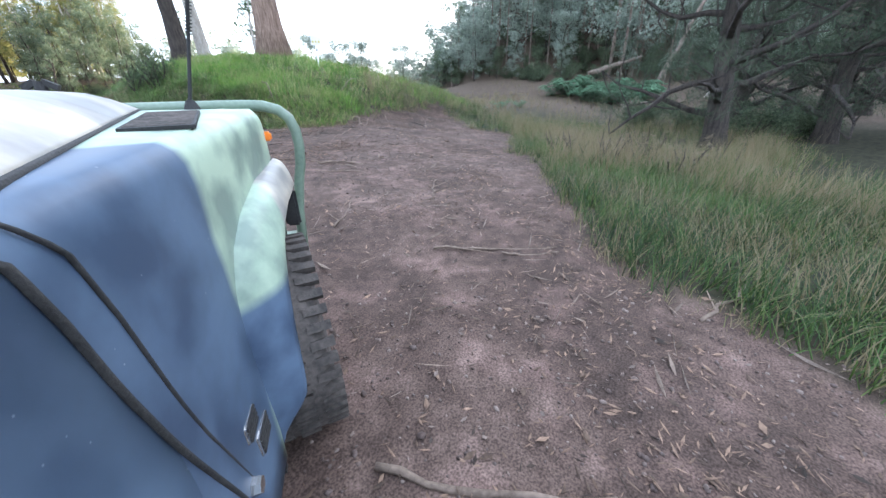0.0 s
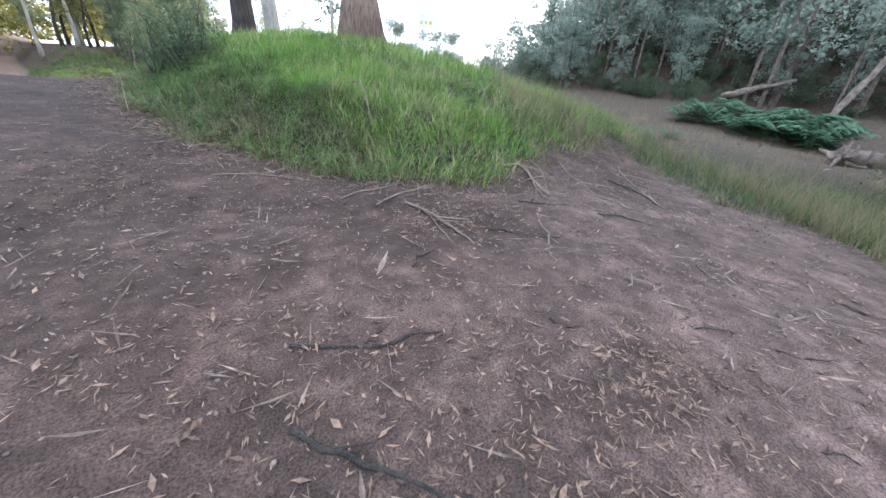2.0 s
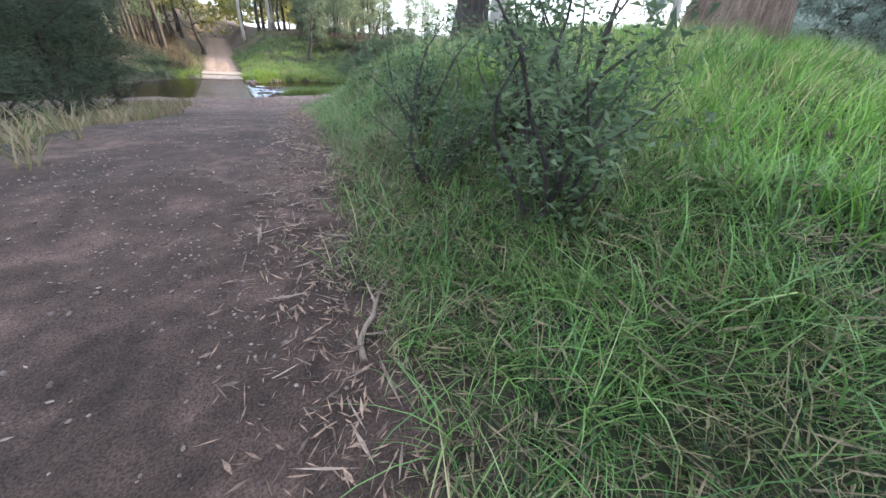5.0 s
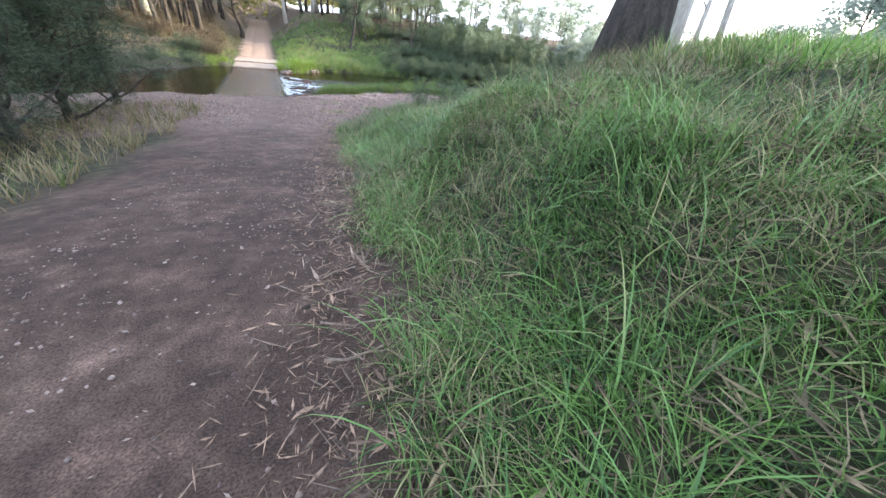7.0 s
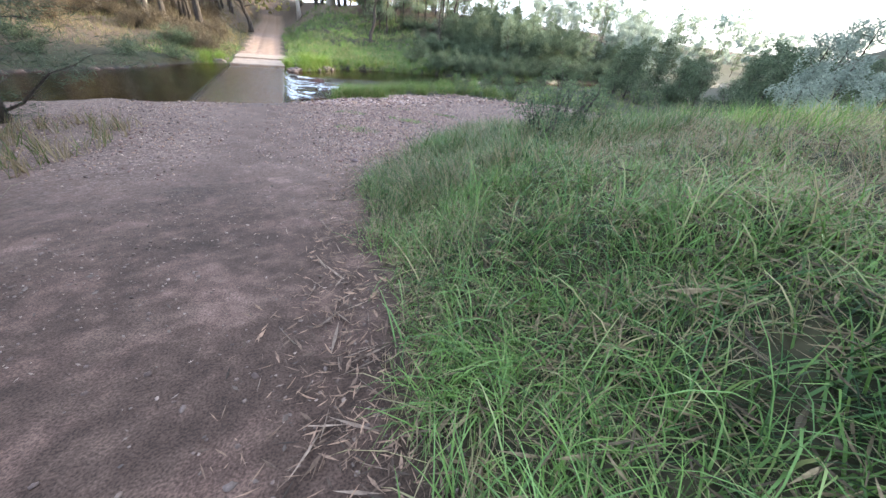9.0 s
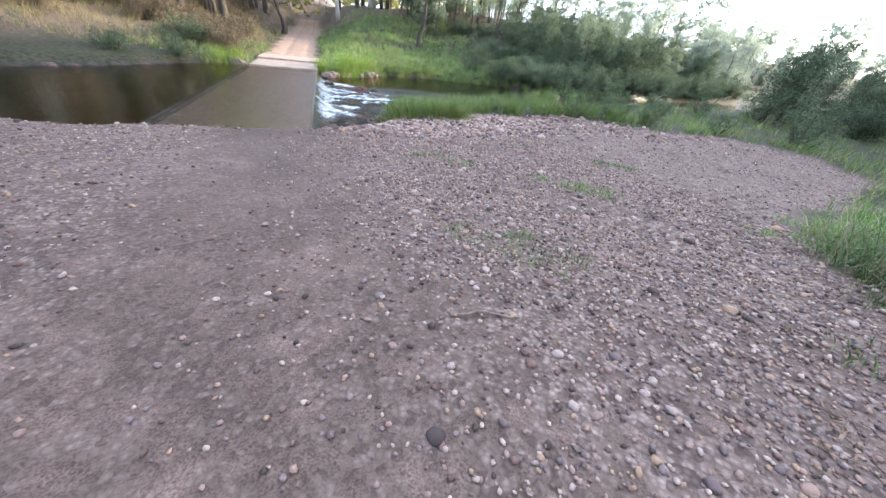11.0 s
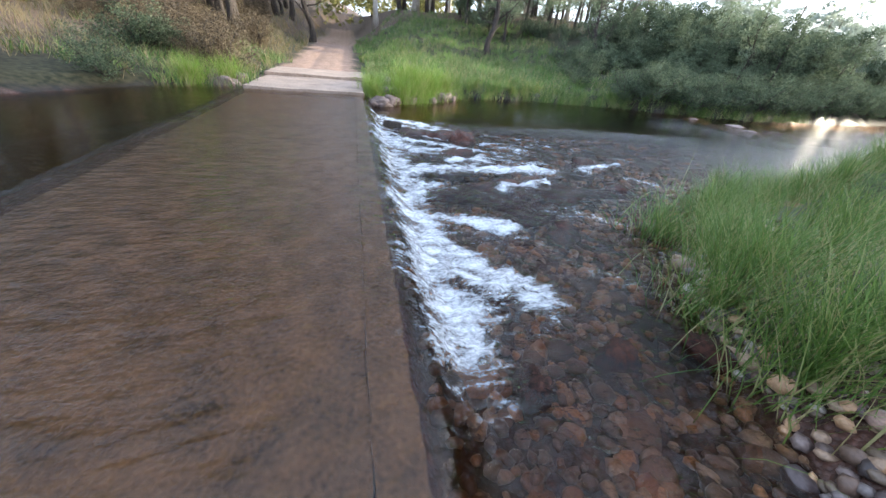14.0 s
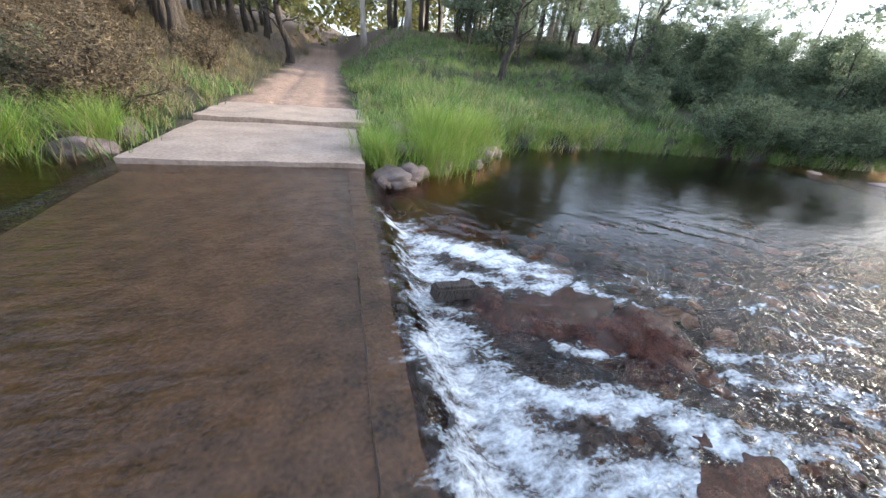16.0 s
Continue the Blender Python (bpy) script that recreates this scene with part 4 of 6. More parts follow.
def make_tree(name, label, seed, h, r, bark, leaves, limbs=9, start=0.4, spread=0.35, clumps=3, per=40, leaf=0.16, puff=0.9, lean=(0, 0), long=2.2, droop=0.3, category="tree", group="", sides=10, wiggle=0.05, up=0.6, flat=0.75, crook=0.0):
    """A tapered trunk with root flare, limbs with twigs, and a crown of many small leaves with gaps."""
    rnd = random.Random(seed)
    ob = thing(name, (0, 0, 0), label, category, group)
    bm = bmesh.new()
    pts, rad = [], []
    for k in range(10):
        t = k / 9
        pts.append(Vector((lean[0] * h * t + wiggle * h * 0.4 * noise.noise((seed, t * 3, 0)) + crook * math.sin(t * 5), lean[1] * h * t + wiggle * h * 0.4 * noise.noise((seed, 0, t * 3)), -0.4 + (h + 0.4) * t)))
        rad.append(r * (1.0 + 0.55 * math.exp(-t * 22)) * (1 - 0.82 * t ** 1.1))
    tube(bm, pts, rad, sides)
    for v in bm.verts:
        k = 1 + 0.10 * noise.noise(Vector((v.co.x * 5, v.co.y * 5, v.co.z * 0.8))) + (0.09 * noise.noise(Vector((v.co.x * 13, v.co.y * 13, v.co.z * 0.9))) if sides > 14 else 0)
        ax = pts[min(9, max(0, int((v.co.z + 0.4) / (h + 0.4) * 9)))]
        v.co.x, v.co.y = ax.x + (v.co.x - ax.x) * k, ax.y + (v.co.y - ax.y) * k
    part("trunk", bm, bark, ob, smooth=True)
    bm = bmesh.new()
    centres, radii = [], []
    for k in range(limbs):
        t = start + (0.98 - start) * (k + rnd.random() * 0.7) / limbs
        f = t * 9
        i = min(8, int(f))
        p = pts[i].lerp(pts[i + 1], f - i)
        a = k * 2.4 + rnd.random()
        ln = h * spread * (1.15 - t * 0.6) * rnd.uniform(0.7, 1.2)
        bp, br = branch(rnd, p, (math.cos(a), math.sin(a), up * rnd.uniform(0.4, 1.3)), ln, r * 0.42 * (1.1 - t * 0.7), 5)
        tube(bm, bp, br, 4, False)
        for j in range(clumps):
            q = bp[2 + (j * 3) // max(clumps, 1)] if clumps > 1 else bp[-1]
            q = bp[min(5, 2 + j)]
            tw, tr_ = branch(rnd, q, (rnd.gauss(0, 1), rnd.gauss(0, 1), rnd.gauss(0.3, 0.5)), ln * 0.35, r * 0.1, 3)
            tube(bm, tw, tr_, 3, False)
            if rnd.random() < 0.9 and per:
                centres.append(tw[-1])
                radii.append(puff * rnd.uniform(0.6, 1.25))
    part("branchwork", bm, bark, ob, smooth=True)
    if per:
        co, fa = leaf_cards([tuple(c) for c in centres], radii, per, leaf, droop, long, flat)
        cr = new("crown", from_arrays("crown", co, fa, leaves))
        cr.parent = ob
    return ob


def put(ob, x, y, turn=0.0, size=1.0, sink=0.05):
    """A copy of a thing on the ground."""
    m = pose(x, y, gz(x, y) - sink, 0, 0, turn) @ Matrix.Scale(size, 4)
    c = copy_thing(ob, m)
    c.matrix_basis = m
    return c


def settle(ob, x, y, turn=0.0, size=1.0):
    ob.matrix_basis = pose(x, y, gz(x, y) - 0.05, 0, 0, turn) @ Matrix.Scale(size, 4)
    return ob


# the four trees on the mound
settle(make_tree("red_gum", "broad gum tree with peeling red bark on the mound", 3, 17, 0.66, M_REDBARK, M_EUC, 9, 0.45, 0.32, 3, 45, 0.2, 1.2, sides=44, lean=(0.01, 0.0)), 7.35, -29.5)
settle(make_tree("dark_gum", "dark rough-barked gum tree leaning on the mound", 5, 15, 0.47, M_BARK, M_EUC, 8, 0.42, 0.32, 3, 45, 0.2, 1.2, lean=(0.01, 0.03), sides=40), 5.55, -23.0)
settle(make_tree("pale_gum", "pale smooth gum tree behind the mound", 8, 16, 0.38, M_PALEBARK, M_EUC, 8, 0.5, 0.3, 3, 45, 0.2, 1.2, lean=(-0.03, 0.0), sides=16), 7.5, -21.9)
thin = make_tree("thin_gum", "slender grey gum trunk with few leaves", 11, 9, 0.13, M_PALEBARK, M_EUC, 7, 0.5, 0.25, 2, 20, 0.16, 0.7, lean=(0.05, 0.04), sides=8, group="slender gums")
settle(thin, 12.0, -20.4)
put(thin, 13.0, -19.2, 40, 0.9)
put(thin, 8.6, -27.6, 150, 0.9)

# she-oaks with dark drooping needles
she = make_tree("she_oak", "dark she-oak with drooping needles and bare lower branches", 21, 8.0, 0.32, M_BARK, M_CASU, 22, 0.16, 0.46, 4, 190, 0.014, 0.80, lean=(0.03, 0.10), long=22.0, droop=0.45, up=0.10, group="she-oaks", crook=0.12, flat=0.6)
settle(she, 7.6, -49.6, 20)
for sx, sy, st, ss in [(10.5, -52.6, 75, 0.9), (9.0, -54.8, 160, 1.0), (12.6, -50.2, 250, 0.95), (15, -56, 30, 1.1), (13.5, -53.0, 120, 0.9), (19, -53, 300, 1.0), (24, -57, 80, 1.2), (28, -52, 10, 1.0)]:
    put(she, sx, sy, st, ss)
river_oak = make_tree("river_oak", "bushy dark river she-oak with branches to the ground", 23, 7.0, 0.16, M_BARK, M_CASU, 26, 0.05, 0.36, 4, 260, 0.022, 0.85, long=13.0, droop=0.2, up=0.7, group="river she-oaks")
settle(river_oak, -9.0, -14.5)
for sx, sy, st, ss in [(-12, -18, 70, 1.1), (-6.3, -9.2, 200, 0.8), (-6.6, -12.6, 310, 0.85), (-6.2, -16.3, 100, 0.85), (-7.2, -20.0, 30, 0.9), (-13.5, -12.0, 140, 1.15), (-16, -24, 20, 1.1), (-10.5, -22.0, 260, 0.9)]:
    put(river_oak, sx, sy, st, ss)

# trees of the far bank
bare = make_tree("bare_tree", "small dark forked tree with few leaves on the bank", 31, 6.5, 0.25, M_BARK, M_EUC, 12, 0.28, 0.40, 3, 22, 0.07, 0.6, lean=(0.10, 0.0), wiggle=0.2, up=1.0, group="small dark trees")
settle(bare, 9.8, 26.0)
put(bare, 19.7, 25.6, 20, 1.0)
put(bare, -3.9, 36.0, 200, 1.25)
put(bare, 17.9, 24.6, 120, 0.7)
put(bare, -9, 29, 70, 1.0)

gum_a = make_tree("tall_gum", "tall straight gum tree with thin sunlit crown", 41, 19, 0.30, M_PALEBARK, M_OLIVE, 11, 0.35, 0.24, 3, 110, 0.14, 1.25, wiggle=0.08, group="gums of the far bank")
gum_b = make_tree("tall_gum", "tall dark-trunked gum tree with thin crown", 43, 16, 0.24, M_BARK, M_OLIVE, 12, 0.28, 0.26, 3, 110, 0.13, 1.15, wiggle=0.12, lean=(0.03, 0), group="gums of the far bank")
gum_c = make_tree("tall_gum", "leafy young gum tree with grey-green crown", 47, 11, 0.16, M_BARK, M_EUC, 14, 0.18, 0.30, 3, 150, 0.105, 1.0, wiggle=0.12, group="gums of the far bank")
wattle = make_tree("wattle", "low bushy wattle with dense dull-green leaves", 53, 5.0, 0.10, M_BARK, M_SCRUB, 16, 0.10, 0.42, 3, 120, 0.078, 0.75, up=0.9, group="wattles", flat=0.7)
for ob, (x, y) in ((gum_a, (2.6, 47)), (gum_b, (-12, 33)), (gum_c, (22, 35)), (wattle, (12, 32))):
    settle(ob, x, y)


def far_edge(x):
    c, w = river(np.array([x]))
    return float(c[0] + w[0])


WOOD = random.Random(17)
THICKET = random.Random(29)
placed = []


def free(x, y, d):
    if any((x - a) ** 2 + (y - b) ** 2 < d * d for a, b in placed):
        return False
    placed.append((x, y))
    return True


def wood(n, box, kinds, gap, sizes=(0.8, 1.25), track=4.0):
    made = tries = 0
    while made < n and tries < n * 30:
        tries += 1
        x, y = WOOD.uniform(box[0], box[1]), WOOD.uniform(box[2], box[3])
        if y > -10 and y < far_edge(x) + 2.5:
            continue
        if abs(x - float(way_x(y)) + 1.4) < track or not free(x, y, gap):
            continue
        put(WOOD.choice(kinds), x, y, WOOD.uniform(0, 360), WOOD.uniform(*sizes))
        made += 1


wood(38, (-38, -4, 26, 66), [gum_a, gum_b, gum_b, gum_c], 2.6)
gum_d = make_tree("tall_gum", "tall dark gum trunk with high thin crown", 45, 18, 0.27, M_BARK, M_OLIVE, 8, 0.5, 0.2, 3, 110, 0.13, 1.15, wiggle=0.06, lean=(0.02, 0.01), group="gums of the far bank")
settle(gum_d, -7.5, 26)
wood(44, (-30, -4.5, 19, 50), [gum_d, gum_d, gum_b, gum_d, bare], 1.7, (0.6, 1.1))
wood(13, (2, 22, 42, 80), [gum_a, gum_b, gum_c], 2.8)
wood(7, (14, 25, 34, 58), [gum_a, gum_c, gum_a], 3.0, (0.8, 1.1))
wood(10, (28, 48, 18, 34), [wattle], 3.0, (0.4, 0.65))
wood(10, (12, 26, 28, 40), [wattle, gum_c], 2.5, (0.5, 0.7))
wood(16, (11, 30, 32, 50), [gum_c, gum_c, wattle], 1.7, (0.6, 0.95))
wood(30, (44, 100, 4, 60), [gum_c, wattle, gum_c], 4.0, (0.32, 0.55))
# Slope gums wear the paled leaves, so haze comes from colour alone.
gum_e = make_tree("tall_gum", "gum tree on the wooded slope, haze put into its leaf colour", 49, 11, 0.14, M_BARK, M_HAZELEAF, 15, 0.10, 0.30, 3, 110, 0.13, 1.0, wiggle=0.12, group="gums of the slope")
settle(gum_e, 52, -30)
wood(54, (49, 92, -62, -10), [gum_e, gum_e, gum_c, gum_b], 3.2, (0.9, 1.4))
wood(26, (45, 60, -60, -14), [gum_e, wattle, gum_c], 2.2, (0.45, 0.8))
wood(30, (44, 54, -60, -12), [wattle, wattle, gum_e], 1.8, (0.5, 0.85))
wood(20, (15, 33, -23, -11), [gum_e, wattle, gum_e], 2.4, (0.40, 0.52))
wood(12, (26, 44, -12, 6), [wattle], 3.6, (0.5, 0.8))
wood(24, (-60, -14, -30, 20), [gum_c, gum_b, wattle, river_oak], 4.0)

for k in range(24):
    x = THICKET.uniform(16, 50)
    y = far_edge(x) + THICKET.uniform(2.0, 8.0)
    put(wattle, x, y, THICKET.uniform(0, 360), THICKET.uniform(0.22, 0.42))
for k in range(9):
    put(wattle, THICKET.uniform(20, 30), THICKET.uniform(-16, 1), THICKET.uniform(0, 360), THICKET.uniform(0.4, 0.7))

# close belt of wattles and young gums where the river bends away
BELT = random.Random(61)
for k in range(105):
    a, d = radians(BELT.uniform(43, 70)), BELT.uniform(27, 46)
    x, y = d * math.sin(a), d * math.cos(a)
    if y < far_edge(x) + 1.0:
        continue
    put(gum_c if k % 6 == 0 else wattle, x, y, BELT.uniform(0, 360), BELT.uniform(0.30, 0.42) if k % 6 == 0 else BELT.uniform(0.45, 0.78))
for k in range(40):
    x, y = BELT.uniform(25, 44), BELT.uniform(-13, 3.0)
    put(wattle, x, y, BELT.uniform(0, 360), BELT.uniform(0.45, 0.75))
for k in range(20):
    a, d = radians(BELT.uniform(6, 44)), BELT.uniform(44, 64)
    put(BELT.choice([gum_a, gum_c, gum_b, gum_a]), d * math.sin(a), d * math.cos(a), BELT.uniform(0, 360), BELT.uniform(0.7, 1.1))

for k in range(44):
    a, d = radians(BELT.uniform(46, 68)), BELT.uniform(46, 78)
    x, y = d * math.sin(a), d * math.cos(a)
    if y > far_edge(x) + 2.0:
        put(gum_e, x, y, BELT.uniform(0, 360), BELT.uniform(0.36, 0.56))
for k in range(30):
    a, d = radians(BELT.uniform(38, 52)), BELT.uniform(30, 44)
    x, y = d * math.sin(a), d * math.cos(a)
    if y > far_edge(x) + 2.0:
        put(wattle, x, y, BELT.uniform(0, 360), BELT.uniform(0.40, 0.72))

# distant woods as one mass
far_co, far_fa, off_ = [], [], 0
stem_co, stem_fa, soff = [], [], 0
for k in range(1500):
    a = WOOD.uniform(-math.pi, math.pi)
    if k > 850:
        a = WOOD.uniform(0.75, 2.2)
    d = WOOD.uniform(75, 230) if k < 850 else WOOD.uniform(48, 120)
    x, y = d * math.sin(a), -20 + d * math.cos(a)
    if -0.819 * x - 0.574 * y > 62 and x < 40 or (k > 849 and y > -2 - 0.06 * x):
        continue
    if (abs(x - float(way_x(y)) + 1.4) < 5 and 0 < y < 110) or (y > 55 and -85 < x < 45):
        continue
    h = WOOD.uniform(8, 17) * (0.55 if 0.8 < a < 1.5 else 1.0)
    z = gz(x, y)
    cs = [(x + WOOD.gauss(0, h * 0.13), y + WOOD.gauss(0, h * 0.13), z + h * WOOD.uniform(0.35, 1.0)) for _ in range(7)]
    co, fa = leaf_cards(cs, [h * 0.13] * 7, 30 if k < 850 else 60, 0.48 if k < 850 else 0.25, 0.2, 1.6)
    far_co.append(co)
    far_fa.append(fa + off_)
    off_ += len(co)
    r = h * 0.010
    q = np.array([(x - r, y, z - 1), (x + r, y, z - 1), (x + r * 0.4, y, z + h * 0.9), (x - r * 0.4, y, z + h * 0.9), (x, y - r, z - 1), (x, y + r, z - 1), (x, y + r * 0.4, z + h * 0.9), (x, y - r * 0.4, z + h * 0.9)])
    stem_co.append(q)
    stem_fa.append(np.array([[0, 1, 2, 3], [4, 5, 6, 7]]) + soff)
    soff += 8
tagged(new("far_woods", from_arrays("far_woods", np.concatenate(far_co), np.concatenate(far_fa), M_HAZELEAF)), "distant wooded gum hills, haze put into the leaf colour", "forest", kind="stuff")
tagged(new("far_stems", from_arrays("far_stems", np.concatenate(stem_co), np.concatenate(stem_fa), M_LOG)), "grey stems of the distant gum trees", "forest", kind="stuff")


nc, nf, no = [], [], 0
for k in range(350):
    x, y = WOOD.uniform(-75, 32), WOOD.uniform(58, 130)
    if abs(x - float(way_x(y)) + 1.4) < 4.5 and y < 60:
        continue
    h = WOOD.uniform(9, 18)
    z = gz(x, y)
    cs = [(x + WOOD.gauss(0, h * 0.10), y + WOOD.gauss(0, h * 0.10), z + h * WOOD.uniform(0.15, 1.0)) for _ in range(8)]
    co, fa = leaf_cards(cs, [h * 0.11] * 8, 14, 0.60, 0.2, 1.6)
    nc.append(co)
    nf.append(fa + no)
    no += len(co)
tagged(new("sunlit_woods", from_arrays("sunlit_woods", np.concatenate(nc), np.concatenate(nf), M_OLIVE)), "golden sunlit gum woods beyond the far bank", "forest", kind="stuff")


def make_bush(name, label, seed, r, h, leaves, stems=9, per=55, leaf=0.05, long=2.2, droop=0.0, group="", category="shrub"):
    """Stems that fan out from the ground, with leaves along their outer halves."""
    rnd = random.Random(seed)
    ob = thing(name, (0, 0, 0), label, category, group)
    bm = bmesh.new()
    cs, rs = [], []
    for k in range(stems):
        a = k * 2.4 + rnd.random()
        bp, br = branch(rnd, (0.08 * math.cos(a), 0.08 * math.sin(a), -0.1), (math.cos(a) * r, math.sin(a) * r, h * rnd.uniform(0.7, 1.6)), math.hypot(r, h) * rnd.uniform(0.7, 1.05), 0.02 + r * 0.012, 5, 0.22, 0.02)
        tube(bm, bp, br, 4)
        for q in bp[2:]:
            cs.append(tuple(q + Vector((rnd.gauss(0, r * 0.12), rnd.gauss(0, r * 0.12), rnd.gauss(0, h * 0.08)))))
            rs.append(0.30 * r * rnd.uniform(0.6, 1.2))
    part("stemwork", bm, M_BARK, ob)
    co, fa = leaf_cards(cs, rs, per, leaf, droop, long)
    cr = new("foliage", from_arrays("foliage", co, fa, leaves))
    cr.parent = ob
    return ob


tea = make_bush("tea_tree_bush", "grey-green tea-tree bush with fine leaves", 61, 0.9, 1.3, M_BUSH, 11, 60, 0.035, 2.4, group="tea-tree bushes")
settle(tea, 9.9, -1.0, 0, 0.8)
for bx, by, bt, bs in [(14.5, 1.8, 40, 0.8), (13.0, 1.6, 120, 0.7), (17.5, 2.2, 210, 0.8), (20, 1.5, 300, 0.9), (16.0, 0.6, 15, 0.55), (11.3, -1.6, 33, 0.6), (8.4, 0.6, 99, 0.45), (7.2, 0.5, 9, 0.35), (12.6, -2.4, 200, 0.7), (14.8, -3.6, 120, 0.6), (16.8, -5.2, 50, 0.9), (18.5, -7.5, 10, 1.0), (16.5, -9.5, 160, 0.8), (13.6, 0.2, 270, 0.6), (20.5, -10.5, 220, 1.2), (23, 0.5, 140, 1.0), (27, 1.5, 30, 1.1), (22, -3, 75, 0.7)]:
    put(tea, bx, by, bt, bs)
lanky = make_bush("tea_tree_bush", "lanky tea-tree with arching thin branches on the track's edge", 63, 1.0, 1.7, M_BUSH, 13, 42, 0.035, 2.6, group="tea-tree bushes by the track")
settle(lanky, 0.50, -32.1, 20, 0.75)
put(lanky, 0.25, -31.0, 130, 0.55)
put(lanky, 0.95, -31.5, 250, 0.85)
put(lanky, 0.5, -30.2, 200, 0.6)
put(lanky, 4.0, -17.0, 250, 0.55)
put(lanky, 5.5, -15.8, 90, 0.7)
thicket = make_bush("thicket_bush", "dense dark scrub hanging over the river bank", 67, 1.5, 1.5, M_SCRUB, 14, 120, 0.046, 2.1, group="bank scrub")
settle(thicket, 22.5, 21.5)
scrub = make_bush("brown_scrub", "tangled brown scrub with dead twigs under the trees", 69, 1.3, 1.2, M_BROWNSCRUB, 15, 80, 0.03, 3.4, group="brown scrub of the far bank")
settle(scrub, -7, 17)
for k in range(50):
    x = 13.5 + 0.62 * k
    put(thicket, x, far_edge(x) + 0.25 + 0.35 * math.sin(k * 2.1), k * 77, 0.72 + 0.2 * math.sin(k * 1.3))
SCRUB = random.Random(15)
for k in range(58):
    x, y = SCRUB.uniform(-26, -4.6), SCRUB.uniform(12, 34)
    if y > far_edge(x) + 1:
        put(scrub, x, y, SCRUB.uniform(0, 360), SCRUB.uniform(0.5, 1.1))
THICK = random.Random(5)
for k in range(90):
    x = THICK.uniform(10, 46)
    y = far_edge(x) + THICK.uniform(0.8, 12)
    if x < 0.85 * (y - 3.7) and y < 30:
        continue
    put(thicket, x, y, THICK.uniform(0, 360), THICK.uniform(0.5, 0.95))
for k in range(34):
    x = THICK.uniform(14, 42)
    put(thicket, x, far_edge(x) + THICK.uniform(8, 22), THICK.uniform(0, 360), THICK.uniform(0.7, 1.1))
for k in range(26):
    x = THICK.uniform(-24, -5.2)
    y = far_edge(x) + THICK.uniform(0.6, 9)
    put(thicket, x, y, THICK.uniform(0, 360), THICK.uniform(0.5, 1.0))
for k in range(16):
    put(thicket, THICK.uniform(24, 40), THICK.uniform(-12, 3), THICK.uniform(0, 360), THICK.uniform(0.5, 1.0))
for k in range(12):
    put(thicket, THICK.uniform(-20, -9), THICK.uniform(-40, -14), THICK.uniform(0, 360), THICK.uniform(0.5, 0.9))
for k in range(10):
    put(thicket, THICK.uniform(9.0, 15.0), THICK.uniform(-52.5, -46.5), THICK.uniform(0, 360), THICK.uniform(0.45, 0.8))
for k in range(22):
    put(thicket, THICK.uniform(42, 62), THICK.uniform(-56, -14), THICK.uniform(0, 360), THICK.uniform(0.6, 1.2))


def make_fern(name, label, seed, r, fronds=13):
    """Bracken: arching fronds with rows of leaflets."""
    rnd = random.Random(seed)
    ob = thing(name, (0, 0, 0), label, "fern", "bracken ferns")
    for k in range(fronds):
        leaf = bmesh.new()
        a = k * 2.4 + rnd.random()
        d = Vector((math.cos(a), math.sin(a), 0))
        s = Vector((-d.y, d.x, 0))
        ln, rise = r * rnd.uniform(0.7, 1.2), r * rnd.uniform(0.5, 0.9)
        pts = [d * (ln * t) + Vector((0, 0, rise * math.sin(min(1, t * 1.15) * 2.2))) for t in [i / 9 for i in range(10)]]
        rib = {}
        for i in range(10):
            for e in (-1, 1):
                q = pts[i] + d * (e * ln * 0.05)
                rib[i, e] = [leaf.verts.new(q + s * (g * 0.010 * (1 - 0.08 * i))) for g in (-1, 1)]
        ribs = [rib[i, e] for i in range(10) for e in (-1, 1)]
        for p, q in zip(ribs, ribs[1:]):
            leaf.faces.new((p[0], p[1], q[1], q[0]))
        for i in range(1, 10):
            w = ln * 0.42 * math.sin(min(1.0, (10.4 - i) / 8) * 1.45)
            for sg in (-1, 1):
                tip = pts[i] + s * (sg * w) + d * (w * 0.5) - Vector((0, 0, w * 0.25))
                v0, v1 = rib[i, -1][sg > 0], rib[i, 1][sg > 0]
                mid = [leaf.verts.new(q) for q in ((v0.co + tip) / 2 - d * 0.03 * r, tip, (v1.co + tip) / 2 + d * 0.03 * r)]
                leaf.faces.new([v0, *mid, v1])
        part("frond", leaf, M_FERN, ob)
    return ob


fern = make_fern("bracken", "dark green bracken fern with arching fronds", 71, 1.1)
settle(fern, 32.0, -42.0, 0, 1.5)
FERN = random.Random(9)
for k in range(20):
    put(fern, 30.5 + FERN.uniform(-2.0, 5.5), -42.3 + FERN.uniform(-3.5, 4.5), FERN.uniform(0, 360), FERN.uniform(1.1, 1.8))
for fx_, fy_ in [(17.2, -38.3), (18.6, -39.2), (20, -37.5), (13, -37), (26, -30)]:
    put(fern, fx_, fy_, FERN.uniform(0, 360), 0.5)
put(fern, 2.9, -27.9, 40, 0.22, -0.10)

weed = make_bush("dry_weed", "dead seeding weed stalks with pale tufts beside the she-oak", 91, 0.28, 0.75, M_WEED, 7, 7, 0.018, 3.0, group="dead weed stalks", category="weed")
settle(weed, 3.4, -47.9, 0, 1.0)
WEED = random.Random(8)
for k in range(16):
    put(weed, WEED.uniform(2.4, 6.2), WEED.uniform(-49.8, -46.0), WEED.uniform(0, 360), WEED.uniform(0.7, 1.2))


